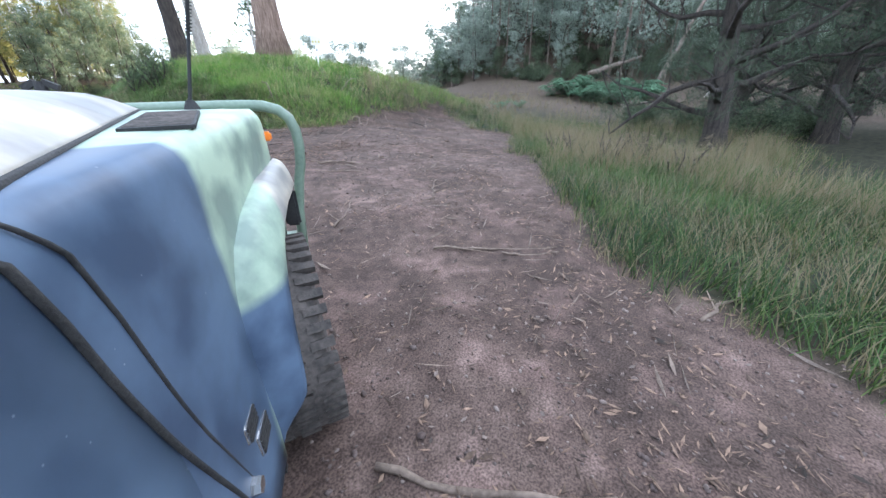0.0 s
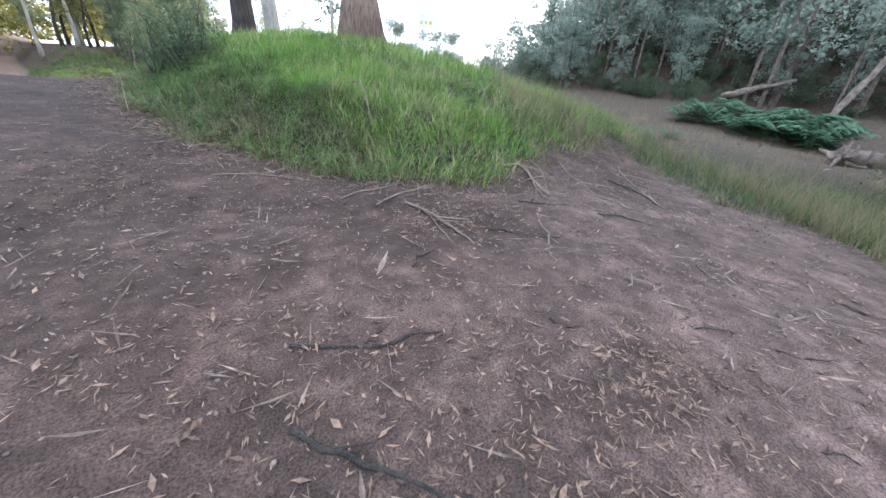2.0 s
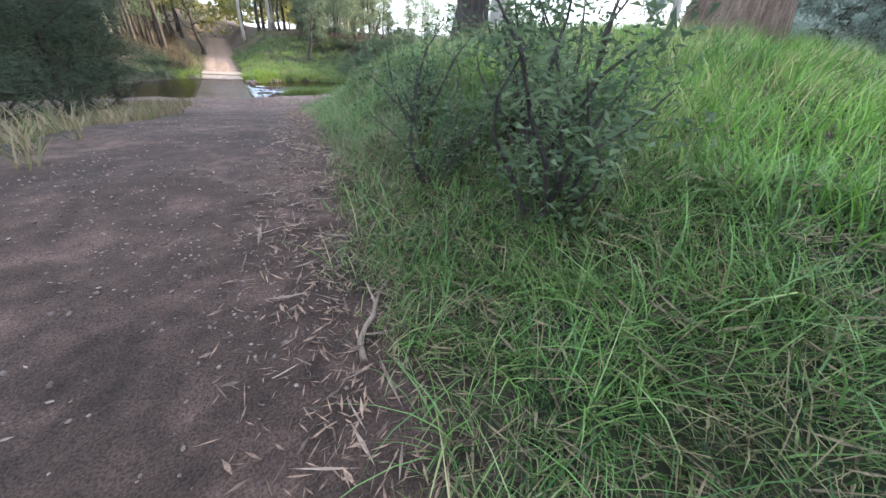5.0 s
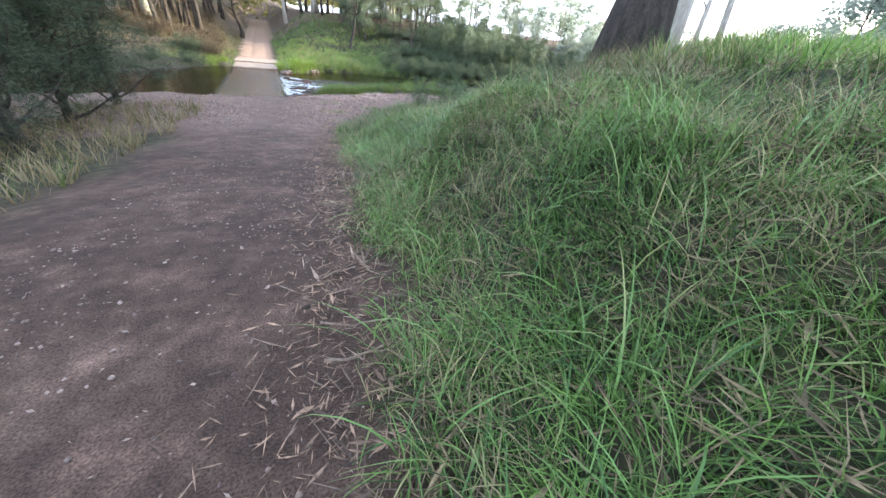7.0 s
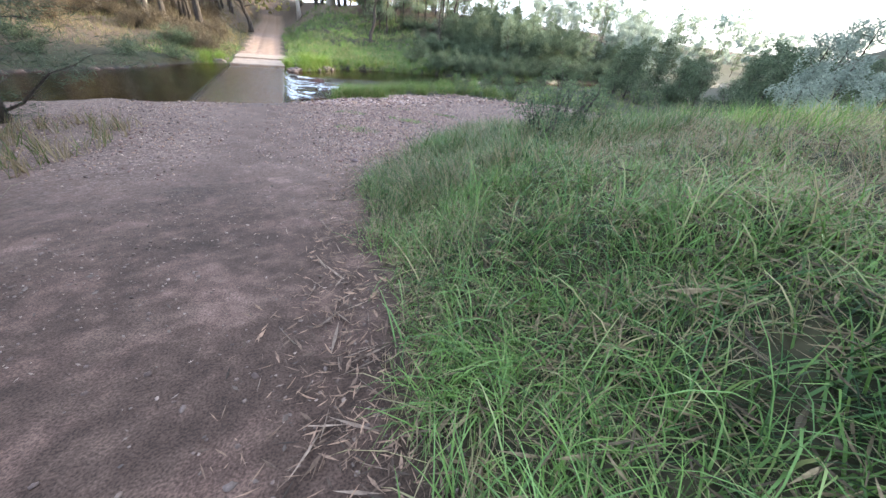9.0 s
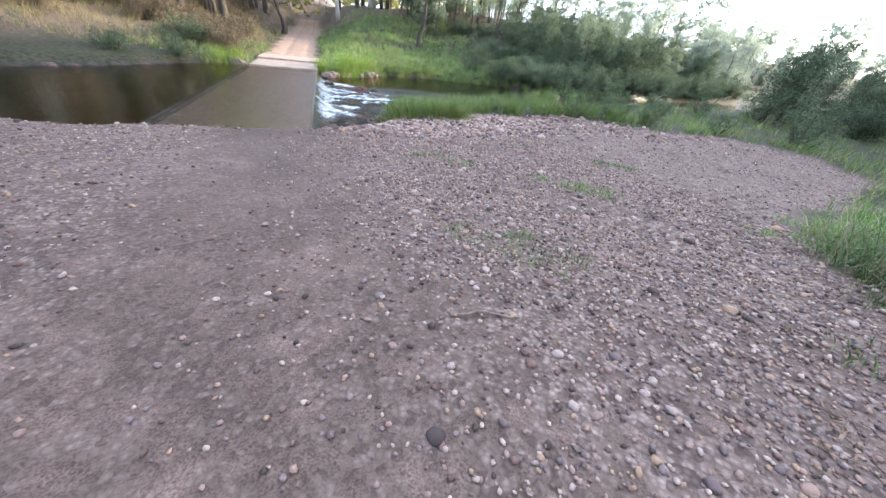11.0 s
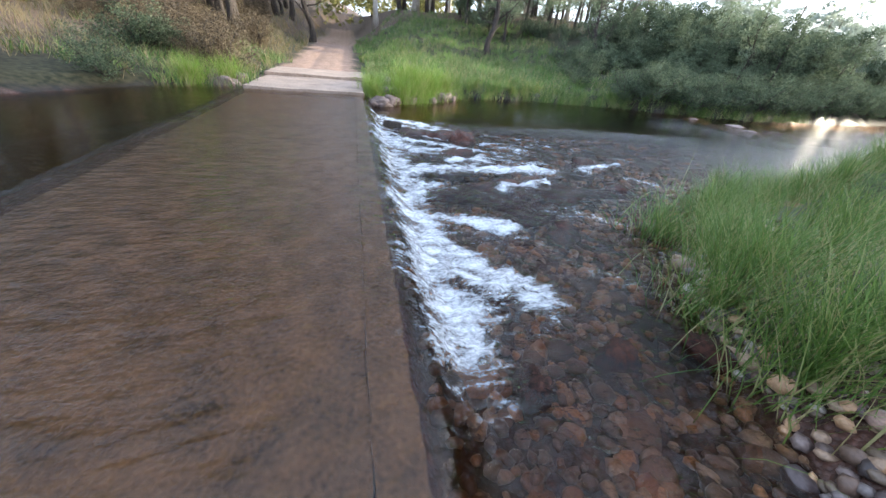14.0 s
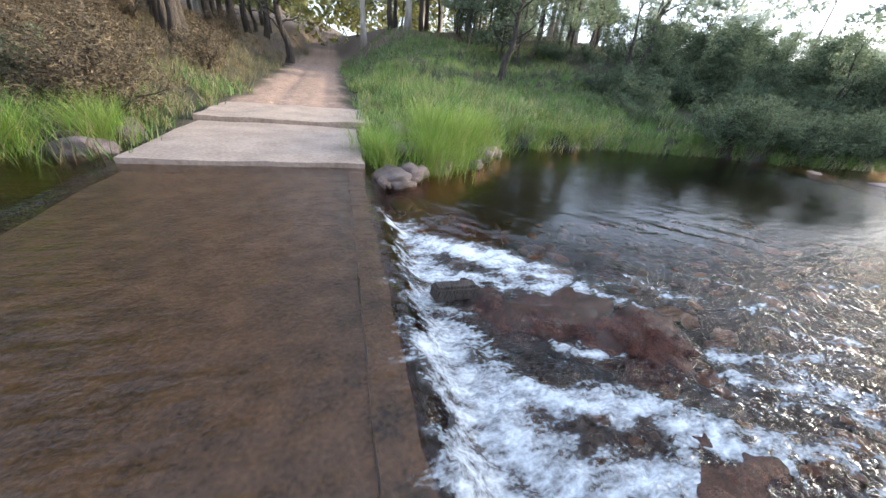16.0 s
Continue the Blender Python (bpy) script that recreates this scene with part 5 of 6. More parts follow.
# ---- stones, sticks and fallen leaves ----
def unit_stone(detail):
    bm = bmesh.new()
    bmesh.ops.create_icosphere(bm, subdivisions=detail, radius=1.0)
    bm.verts.ensure_lookup_table()
    co = np.array([v.co for v in bm.verts])
    fa = np.array([[v.index for v in f.verts] for f in bm.faces])
    bm.free()
    return co, fa


def stones(name, label, x, y, r, material_, detail=1, sink=0.25, flat=(0.45, 0.75), z=None, category="stones"):
    """Many rounded stones in one mesh, each bent and turned its own way."""
    base, fa = unit_stone(detail)
    n, k = len(x), len(base)
    s = np.stack([r * RNG.uniform(0.8, 1.35, n), r * RNG.uniform(0.7, 1.0, n), r * RNG.uniform(*flat, n)], 1)
    p = base[None] * (1 + RNG.normal(0, 0.13 if detail == 1 else 0.085, (n, k)))[..., None] * s[:, None]
    a, b = RNG.uniform(0, 2 * np.pi, n), RNG.normal(0, 0.25, n)
    q = p.copy()
    q[..., 0], q[..., 2] = p[..., 0] * np.cos(b)[:, None] + p[..., 2] * np.sin(b)[:, None], p[..., 2] * np.cos(b)[:, None] - p[..., 0] * np.sin(b)[:, None]
    w = q.copy()
    w[..., 0], w[..., 1] = q[..., 0] * np.cos(a)[:, None] - q[..., 1] * np.sin(a)[:, None], q[..., 0] * np.sin(a)[:, None] + q[..., 1] * np.cos(a)[:, None]
    zz = (height(x, y) if z is None else z) + s[:, 2] * (1 - 2 * sink)
    w += np.stack([x, y, zz], 1)[:, None]
    faces = (np.arange(n) * k)[:, None, None] + fa[None]
    return tagged(new(name, from_arrays(name, w.reshape(-1, 3), faces.reshape(-1, 3), material_, True)), label, category, kind="stuff")


def bar_want(x, y):
    z4 = zones(x, y)
    g = (1 - z4[0]) * sm(-17, -13, y)
    lane = np.exp(-((x - way_x(y) + 0.55) / 1.35) ** 4) * sm(-2.2, -4.0, y)
    return g * (1 - 0.88 * lane) * (height(x, y, False) > -0.06)


gx_, gy_ = scatter(-6, 16, -15.5, 0.5, 42000, lambda x, y: bar_want(x, y) * (0.35 + 0.35 * (wob(x, y, 0.9, 6.0) > -0.2)))
near_x, near_y = scatter(-0.4, 6.2, -15.0, -3.0, 62000, lambda x, y: bar_want(x, y) * (0.25 + 0.5 * (wob(x, y, 1.3, 6.0) > -0.3)))
stones("fine_gravel", "close-lying small angular gravel in pink and grey", near_x, near_y, 0.008 + 0.020 * RNG.beta(1.3, 3.5, len(near_x)), M_STONE, 1, 0.2)
stones("gravel_stones", "small pinkish-grey river pebbles on the gravel bar", gx_, gy_, 0.010 + 0.028 * RNG.beta(1.2, 4, len(gx_)), M_STONE, 1)
gx_, gy_ = scatter(-5, 14, -13, 0.8, 9000, lambda x, y: bar_want(x, y) * (0.08 + 0.92 * sm(-6.5, -2.8, y)))
stones("cobbles", "rounded river cobbles in pink, grey and brown", gx_, gy_, 0.022 + 0.075 * RNG.beta(1.5, 4, len(gx_)) * (0.35 + 0.85 * sm(-7, -2.5, gy_)), M_STONE, 2, 0.3)
gx_, gy_ = scatter(0.25, 7.5, -6.0, -0.6, 5200, lambda x, y: bar_want(x, y) * sm(-6.2, -4.2, y - 0.25 * (x - 1)))
stones("shore_cobbles", "close-packed rounded cobbles at the water's edge", gx_, gy_, 0.020 + 0.07 * RNG.beta(1.6, 4, len(gx_)), M_STONE, 2, 0.3, (0.38, 0.65))
gx_, gy_ = scatter(0.25, 5.0, -5.0, 1.0, 2600, lambda x, y: (height(x, y, False) > -0.46) * (height(x, y, False) < -0.04) * 0.8)
stones("wet_cobbles", "dark wet cobbles in the shallows", gx_, gy_, 0.025 + 0.09 * RNG.beta(1.4, 4, len(gx_)), M_WETSTONE, 2, 0.3, (0.38, 0.65))
gx_, gy_ = scatter(0.15, 9.5, -2.6, 9.5, 1700, lambda x, y: (height(x, y, False) < -0.12) * 1.0)
sx_, sy_ = scatter(0.2, 7.0, -3.6, 4.5, 6500, lambda x, y: (height(x, y, False) < -0.06) * (0.35 + 0.65 * sm(2.5, -1.0, y)))
stones("shallow_cobbles", "brown, grey and rust-red cobbles seen through shallow water", sx_, sy_, 0.03 + 0.10 * RNG.beta(1.3, 4, len(sx_)), M_SHALLOW, 1, 0.2, (0.45, 0.8))
stones("riverbed_stones", "brown and rust-red stones under shallow water", gx_, gy_, 0.03 + 0.24 * RNG.beta(1.0, 5, len(gx_)), M_BEDSTONE, 2, 0.35, (0.3, 0.55))
gx_, gy_ = scatter(-7, 7, -50, -16, 56000, lambda x, y: (1 - turf_of(x, y)) * (0.25 + 0.75 * (wob(x, y, 0.8, 2.2) > 0.1)) * (x > way_x(y) - 2.6))
stones("track_pebbles", "small pale pebbles pressed into the soil", gx_, gy_, 0.007 + 0.024 * RNG.beta(1.0, 5, len(gx_)), M_TRACKSTONE, 1, 0.35)
ground_ob = bpy.data.objects["ground"]
near_meshes = [stone_mesh("stone", 200 + k, 0.5, 2, 0.55) for k in range(9)]
for me in near_meshes:
    me.materials.append(M_STONE1)
NEAR = random.Random(3)
count = 0
while count < 290:
    x, y = NEAR.uniform(0.3, 6.5), NEAR.uniform(-15, -2.2)
    if bar_want(np.array([x]), np.array([y]))[0] < 0.3:
        continue
    r = NEAR.uniform(0.026, 0.055) * (1.7 if y > -5 else 1.0) * (1.7 if NEAR.random() < 0.08 else 1.0)
    ob = new("stone", NEAR.choice(near_meshes))
    ob.matrix_basis = pose(x, y, gz(x, y) + r * 0.15, 0, 0, NEAR.uniform(0, 360)) @ Matrix.Scale(r, 4)
    ob.parent = ground_ob
    count += 1


def leaf_litter(name, label, x, y, size, material_, long=4.0, lift=0.012):
    """Curled dead leaves and strips of bark lying on the ground."""
    n = len(x)
    a = RNG.uniform(0, 2 * np.pi, n)
    t, c = RNG.normal(0, 0.22, n), RNG.uniform(0.0, 0.35, n)
    ln, w = size, size / (long * RNG.uniform(0.45, 1.9, n))
    d = np.stack([np.cos(a), np.sin(a), t], 1)
    s = np.stack([-np.sin(a), np.cos(a), RNG.normal(0, 0.35, n)], 1)
    p = np.stack([x, y, height(x, y) + lift * RNG.uniform(0.3, 1.6, n)], 1)
    up = np.array([0, 0, 1.0])
    e0, e1 = p - d * (ln / 2)[:, None], p + d * (ln / 2)[:, None] + up * (c * ln * 0.3)[:, None]
    m0, m1 = p - s * (w / 2)[:, None], p + s * (w / 2)[:, None]
    co = np.stack([e0, m0, e1, m1], 1).reshape(-1, 3)
    i = np.arange(n) * 4
    fa = np.stack([np.stack([i, i + 1, i + 2], 1), np.stack([i, i + 2, i + 3], 1)], 1).reshape(-1, 3)
    return tagged(new(name, from_arrays(name, co, fa, material_)), label, "litter", kind="stuff")


def clearing(x, y):
    return (1 - turf_of(x, y)) * (x > way_x(y) - 2.8)


lx, ly = scatter(-7.5, 8.5, -51, -36, 110000, lambda x, y: clearing(x, y) * (0.22 + 0.5 * (wob(x, y, 1.1, 3.0) > 0.15) + 0.25 * (wob(x, y, 3.3, 5.0) > 0.2)))
leaf_litter("fallen_leaves", "dry brown gum leaves strewn over the bare soil", lx, ly, 0.025 + 0.085 * RNG.beta(1.2, 3, len(lx)), M_LEAFLIT, 5.0, 0.018)


def margin(x, y):
    d = foot_x(y) - x
    return np.exp(-((d - 0.15) / 0.38) ** 2) * (turf_of(x, y) < 0.7)


lx, ly = scatter(-2.2, 3.0, -38, -13, 100000, lambda x, y: margin(x, y))
leaf_litter("margin_litter", "thick bark and leaf litter between track and grass", lx, ly, RNG.uniform(0.025, 0.115, len(lx)), M_LEAFLIT, 9.0, 0.035)
lx, ly = scatter(-7, 8.5, -51, -14, 16000, lambda x, y: np.maximum(clearing(x, y) * 0.35 * (wob(x, y, 0.9, 7.0) > 0.0) * sm(-34, -37, y), margin(x, y) * 0.8))
leaf_litter("bark_strips", "long curled strips of shed bark", lx, ly, RNG.uniform(0.10, 0.32, len(lx)), M_STICK, 14.0, 0.02)
lx, ly = scatter(-7, 8.5, -51, -13, 130000, lambda x, y: clearing(x, y) * (0.12 + 0.35 * (wob(x, y, 1.7, 9.0) > 0.25)))
leaf_litter("pale_chips", "small pale chips of bark and stone on the soil", lx, ly, 0.010 + 0.065 * RNG.beta(1.0, 4.0, len(lx)), M_CHIP, 2.5, 0.012)
lx, ly = scatter(-26, 34, -56, 44, 26000, lambda x, y: zones(x, y)[2] * 0.9)
leaf_litter("woodland_litter", "brown fallen leaves and twigs under the trees", lx, ly, RNG.uniform(0.10, 0.30, len(lx)), M_LEAFLIT, 5.0, 0.04)
for px_, py_, pr, pn in [(-1.55, -42.6, 0.55, 1600), (-0.2, -42.3, 0.35, 700), (0.9, -39.9, 0.5, 800), (-2.2, -48.0, 0.6, 500), (2.6, -39.3, 0.7, 900), (-0.5, -45.9, 0.35, 250)]:
    lx, ly = px_ + RNG.normal(0, pr, pn), py_ + RNG.normal(0, pr * 0.6, pn)
    leaf_litter("litter_pile", "loose heap of dead leaves and bark shreds", lx, ly, RNG.uniform(0.02, 0.085, pn), M_LEAFLIT, 6.0, 0.05)


def stick(a, b, r, seed, label="bare grey fallen stick lying on the soil", forks=0, name="fallen_stick", mat=None, lift=0.015, sag=0.06):
    """A crooked stick between two places on the ground, with a snapped end and side twigs."""
    rnd = random.Random(seed)
    a, b = Vector((*a, 0)), Vector((*b, 0))
    ln = (b - a).length
    side = Vector((-(b - a).y, (b - a).x, 0)).normalized()
    pts, rad = [], []
    n = 9
    for k in range(n + 1):
        t = k / n
        p = a.lerp(b, t) + side * (ln * sag * math.sin(t * 3.1 + seed) + min(ln * 0.02, 0.014) * rnd.gauss(0, 1))
        p.z = gz(p.x, p.y) + r * 0.6 + lift * (0.5 + math.sin(t * 5 + seed))
        pts.append(p)
        rad.append(r * (1 - 0.5 * t) * rnd.uniform(0.85, 1.15))
    o = pts[0].copy()
    bm = bmesh.new()
    tube(bm, [p - o for p in pts], rad, 7)
    for k in range(forks):
        i = rnd.randint(2, n - 2)
        d = ((b - a).normalized() + side * rnd.choice((-1, 1)) * rnd.uniform(0.5, 1.0)).normalized()
        q = [pts[i] - o + d * (ln * 0.28 * j / 3) + Vector((0, 0, 0.012 * j)) for j in range(4)]
        tube(bm, q, [r * 0.55 * (1 - 0.22 * j) for j in range(4)], 5)
    ob = part(name, bm, mat or M_STICK, smooth=True)
    ob.location = o
    return tagged(ob, label, "stick", "sticks on the ground")


STICKS = [((-3.12, -46.79), (-2.23, -47.70), 0.018, 1), ((-2.75, -47.35), (-2.35, -47.75), 0.016, 0), ((-4.97, -47.71), (-4.5, -48.6), 0.024, 1), ((-1.84, -43.51), (-1.46, -44.26), 0.014, 1), ((-1.87, -45.82), (-0.9, -45.4), 0.020, 2),
          ((-1.54, -43.17), (-1.04, -43.82), 0.022, 2), ((-1.6, -43.05), (-1.2, -43.75), 0.014, 1), ((-1.97, -42.34), (-1.52, -42.73), 0.024, 0), ((-1.97, -42.65), (-1.50, -42.93), 0.016, 1), ((-0.16, -43.68), (-0.59, -43.80), 0.017, 0), ((0.25, -44.71), (-0.57, -44.83), 0.014, 1),
          ((0.71, -39.26), (0.27, -40.56), 0.024, 2), ((0.62, -39.4), (0.22, -40.4), 0.014, 1), ((0.36, -39.20), (2.1, -38.6), 0.017, 1), ((1.18, -40.93), (0.57, -41.37), 0.014, 0), ((1.9, -40.5), (1.18, -40.93), 0.016, 1), ((3.9, -38.9), (2.44, -40.23), 0.035, 2), ((3.75, -38.95), (2.35, -40.2), 0.024, 1), ((3.9, -39.1), (2.6, -40.3), 0.018, 1),
          ((4.4, -37.2), (3.9, -38.7), 0.02, 1), ((2.3, -38.55), (3.9, -38.7), 0.026, 1), ((4.4, -39.6), (3.3, -41.3), 0.016, 1), ((6.5, -40.3), (3.8, -41.6), 0.018, 1), ((-0.75, -36.06), (-0.38, -36.08), 0.022, 0), ((-0.89, -32.34), (-0.3, -31.62), 0.024, 1), ((1.22, -12.08), (1.87, -12.18), 0.012, 0), ((3.88, -13.39), (3.33, -14.03), 0.03, 1),
          ((-0.2, -26.46), (0.26, -26.53), 0.014, 0), ((-0.21, -26.74), (0.30, -26.8), 0.015, 0), ((-0.3, -26.0), (0.3, -25.7), 0.012, 0), ((0.1, -38.6), (1.2, -38.55), 0.014, 1), ((-0.9, -37.3), (0.6, -37.95), 0.012, 1), ((2.0, -7.3), (2.3, -6.9), 0.014, 0), ((-3.3, -45.6), (-2.6, -45.1), 0.014, 1), ((-2.9, -48.9), (-2.1, -49.3), 0.02, 1)]
for k, (a, b, r, fk) in enumerate(STICKS):
    stick(a, b, r * 0.8, k + 1, "bare forked grey branch lying on the soil" if fk > 1 else "bare grey fallen stick lying on the soil", fk)
DARK_STICKS = [((0.74, -40.47), (1.25, -41.03), 0.014, 0), ((-1.62, -40.70), (-0.87, -41.20), 0.020, 1), ((-1.80, -41.15), (-1.55, -41.95), 0.022, 1), ((0.54, -42.39), (0.71, -42.67), 0.010, 0), ((4.86, -40.5), (4.12, -41.63), 0.020, 1), ((2.42, -41.1), (2.82, -41.68), 0.014, 0),
               ((1.82, -40.24), (2.42, -40.63), 0.016, 1), ((-0.25, -41.65), (-0.17, -41.84), 0.009, 0), ((0.76, -42.9), (0.95, -43.25), 0.010, 0), ((-0.17, -42.69), (-0.31, -42.75), 0.007, 0), ((-0.02, -43.09), (0.03, -43.25), 0.008, 0), ((-0.48, -40.54), (0.0, -40.39), 0.012, 1), ((5.55, -38.98), (6.59, -40.0), 0.020, 0)]
for k, (a, b, r, fk) in enumerate(DARK_STICKS):
    stick(a, b, r * 0.8, 140 + k, "dark brown strip of fallen bark on the soil", fk, "bark_strip", M_BARK)
for k, (a, b) in enumerate([((3.19, -34.3), (1.53, -37.39)), ((6.8, -36.4), (3.0, -38.0))]):
    stick(a, b, 0.020, 80 + k, "long pale fallen branch half sunk in grass", 0, "fallen_branch", lift=0.17, sag=0.03)


def fallen_log(name, a, b, r, label, seed, roots=0, mat=None):
    """A weathered log between two points in space."""
    rnd = random.Random(seed)
    a, b = Vector(a), Vector(b)
    pts = [a.lerp(b, k / 10) + Vector((rnd.gauss(0, r * 0.2), rnd.gauss(0, r * 0.2), rnd.gauss(0, r * 0.12))) for k in range(11)]
    ob = thing(name, tuple(a), label, "log")
    bm = bmesh.new()
    tube(bm, [p - a for p in pts], [r * (1.15 - 0.05 * k) for k in range(11)], 14)
    for v in bm.verts:
        v.co += v.normal * 0 + Vector((noise.noise(v.co * 2.5) + 0.6 * noise.noise(v.co * 7), noise.noise(v.co * 2.5 + Vector((9, 0, 0))), noise.noise(v.co * 2.5 + Vector((0, 9, 0))) + 0.6 * noise.noise(v.co * 6))) * r * 0.55
    part("bole", bm, mat or M_LOG, ob, smooth=True)
    for k in range(roots):
        d = (a - b).normalized() * rnd.uniform(0.1, 0.8) + Vector((rnd.gauss(0, 0.7), rnd.gauss(0, 0.7), rnd.gauss(0.15, 0.5)))
        bp, br = branch(rnd, Vector((0, 0, 0)), d, r * rnd.uniform(1.6, 2.8), r * 0.42, 6, 0.35, 0.0)
        bm = bmesh.new()
        tube(bm, bp, br, 7)
        part("root", bm, mat or M_LOG, ob, smooth=True)
    return ob


lx, ly = scatter(-7, 8.5, -51, -14, 9000, lambda x, y: np.maximum(clearing(x, y) * 0.30 * (wob(x, y, 1.3, 4.0) > -0.1) * sm(-34, -37, y), margin(x, y) * 0.7))
leaf_litter("twigs", "thin dark twigs scattered on the soil", lx, ly, RNG.uniform(0.08, 0.42, len(lx)), M_LOG, 38.0, 0.012)
lx, ly = scatter(-1.5, 6.0, -40, -17, 100000, lambda x, y: (turf_of(x, y) > 0.25) * np.where(x < 3.5, 0.9, 0.35))
leaf_litter("dead_thatch", "brown dead grass matted under the green blades", lx, ly, RNG.uniform(0.07, 0.26, len(lx)), M_THATCH, 22.0, 0.06)
zl = gz(23.3, -47.6)
fallen_log("root_log", (22.4, -45.6, zl + 0.30), (23.4, -47.5, zl + 0.45), 0.40, "weathered uprooted log with twisted grey roots", 4, 12)
fallen_log("dead_trunk", (40.5, -38.8, gz(40.5, -38.8) + 0.9), (45.0, -43.5, gz(45, -43.5) + 2.4), 0.22, "bleached dead trunk lying up the brown slope", 6, 0, M_LOG)
fallen_log("dead_trunk", (36.8, -45.8, gz(36.8, -45.8) - 0.3), (39.4, -48.4, gz(39, -48) + 7.5), 0.20, "leaning grey dead trunk among the scrub", 7, 0, M_LOG)
fallen_log("stump", (33.5, -50.5, gz(33.5, -50.5) - 0.3), (33.7, -50.6, gz(33.5, -50.5) + 3.2), 0.34, "broken standing stump with pale splintered top", 8, 3, M_PALEBARK)
fallen_log("dead_trunk", (30.5, 20.2, 0.6), (35.5, 24.0, 4.2), 0.10, "thin bleached trunk leaning over the river", 9, 0, M_PALEBARK)
fallen_log("dead_trunk", (27.0, 19.5, 0.4), (29.6, 23.0, 3.4), 0.08, "thin bleached trunk leaning over the river", 12, 0, M_PALEBARK)

# leaning sign on the mound
sign = thing("road_sign", (7.23, -33.05, gz(7.23, -33.05)), "leaning white post with a small pale sign plate", "sign")
foot, tip = Vector((0, 0, -0.3)), Vector((0.02, -0.03, 0.88))
bm = bmesh.new()
tube(bm, [foot, tip], [0.036, 0.036], 12)
part("post", bm, M_WHITE, sign, smooth=True)
ax_ = (tip - foot).normalized()
bm = bmesh.new()
tube(bm, [tip - ax_ * 0.22, tip + ax_ * 0.02], [0.07, 0.07], 12)
part("bracket", bm, M_WHITE, sign, "white clamp holding the plate", True)
plate_turn = Matrix.Translation(tip + ax_ * 0.24) @ pose(0, 0, 0, 0, 3, -70)
bm = bmesh.new()
bmesh.ops.create_cube(bm, size=1.0, matrix=plate_turn @ Matrix.Diagonal((0.55, 0.025, 0.42, 1)))
bmesh.ops.bevel(bm, geom=bm.edges[:], offset=0.006, segments=2, affect="EDGES")
plate = part("plate", bm, M_WHITE, sign)
M_YELLOW = plain("faded_yellow_paint", (0.55, 0.42, 0.08), (0.70, 0.55, 0.14), 8.0, 0.5, 0.05)
for k in range(3):
    bm = bmesh.new()
    bmesh.ops.create_cube(bm, size=1.0, matrix=plate_turn @ Matrix.Translation((-0.16 + 0.16 * k, -0.017, -0.06)) @ Matrix.Diagonal((0.09, 0.008, 0.1, 1)))
    part("mark", bm, M_YELLOW, plate, "faded yellow mark")


# ---- the off-road vehicle ----
def camo(name, kind):
    """Matt camouflage paint: blue-grey, pale green and beige fields with soft edges, dust and scuffs."""
    m, n, l, b = material(name, 0.42, spec=0.4)
    c = n.new("ShaderNodeTexCoord")
    sp = n.new("ShaderNodeSeparateXYZ")
    l.new(c.outputs["Object"], sp.inputs["Vector"])
    wv = tex(n, l, "noise", 2.2, 2)
    wave = maths(n, l, "MULTIPLY", maths(n, l, "SUBTRACT", wv.outputs["Fac"], 0.5), 0.30)
    blue, green, beige = (0.072, 0.110, 0.172), (0.300, 0.390, 0.305), (0.370, 0.350, 0.310)

    def step(v, at, soft=0.05):
        return maths(n, l, "MULTIPLY", maths(n, l, "SUBTRACT", v, at), 1.0 / soft, True)

    if kind == "body":
        f = maths(n, l, "ADD", maths(n, l, "SUBTRACT", sp.outputs["Y"], maths(n, l, "MULTIPLY", sp.outputs["X"], 0.9)), maths(n, l, "MULTIPLY", wave, 0.5))
        col = mix(n, l, step(f, 1.27, 0.04), blue, green)
    elif kind == "flare":
        g = maths(n, l, "SUBTRACT", sp.outputs["Y"], maths(n, l, "MULTIPLY", sp.outputs["Z"], 0.95))
        col = mix(n, l, step(maths(n, l, "ADD", g, maths(n, l, "MULTIPLY", wave, 0.3)), 0.31, 0.04), green, beige)
        f = maths(n, l, "ADD", sp.outputs["Z"], maths(n, l, "MULTIPLY", wave, 0.3))
        col = mix(n, l, step(f, 0.93, 0.04), blue, col)
    else:
        f = maths(n, l, "ADD", maths(n, l, "SUBTRACT", sp.outputs["Y"], maths(n, l, "MULTIPLY", sp.outputs["X"], 0.2)), wave)
        col = mix(n, l, step(f, 1.25, 0.03), (0.350, 0.325, 0.285), (0.265, 0.248, 0.220))
    scuff = tex(n, l, "noise", 5.0, 6)
    col = mix(n, l, 1.0, col, ramp(n, l, scuff.outputs["Fac"], [(0.38, (0.62, 0.64, 0.68)), (0.62, (1.32, 1.28, 1.23))]), "MULTIPLY")
    spots = tex(n, l, "voronoi", 26.0)
    col = mix(n, l, ramp(n, l, spots.outputs["Distance"], [(0.02, (0.5, 0.5, 0.5)), (0.06, (0, 0, 0))]), col, (0.42, 0.44, 0.46))
    l.new(col, b.inputs["Base Color"])
    l.new(ramp(n, l, scuff.outputs["Fac"], [(0.3, (0.34, 0.34, 0.34)), (0.7, (0.58, 0.58, 0.58))]), b.inputs["Roughness"])
    bump(n, l, b, scuff.outputs["Fac"], 0.05, 0.01)
    return m


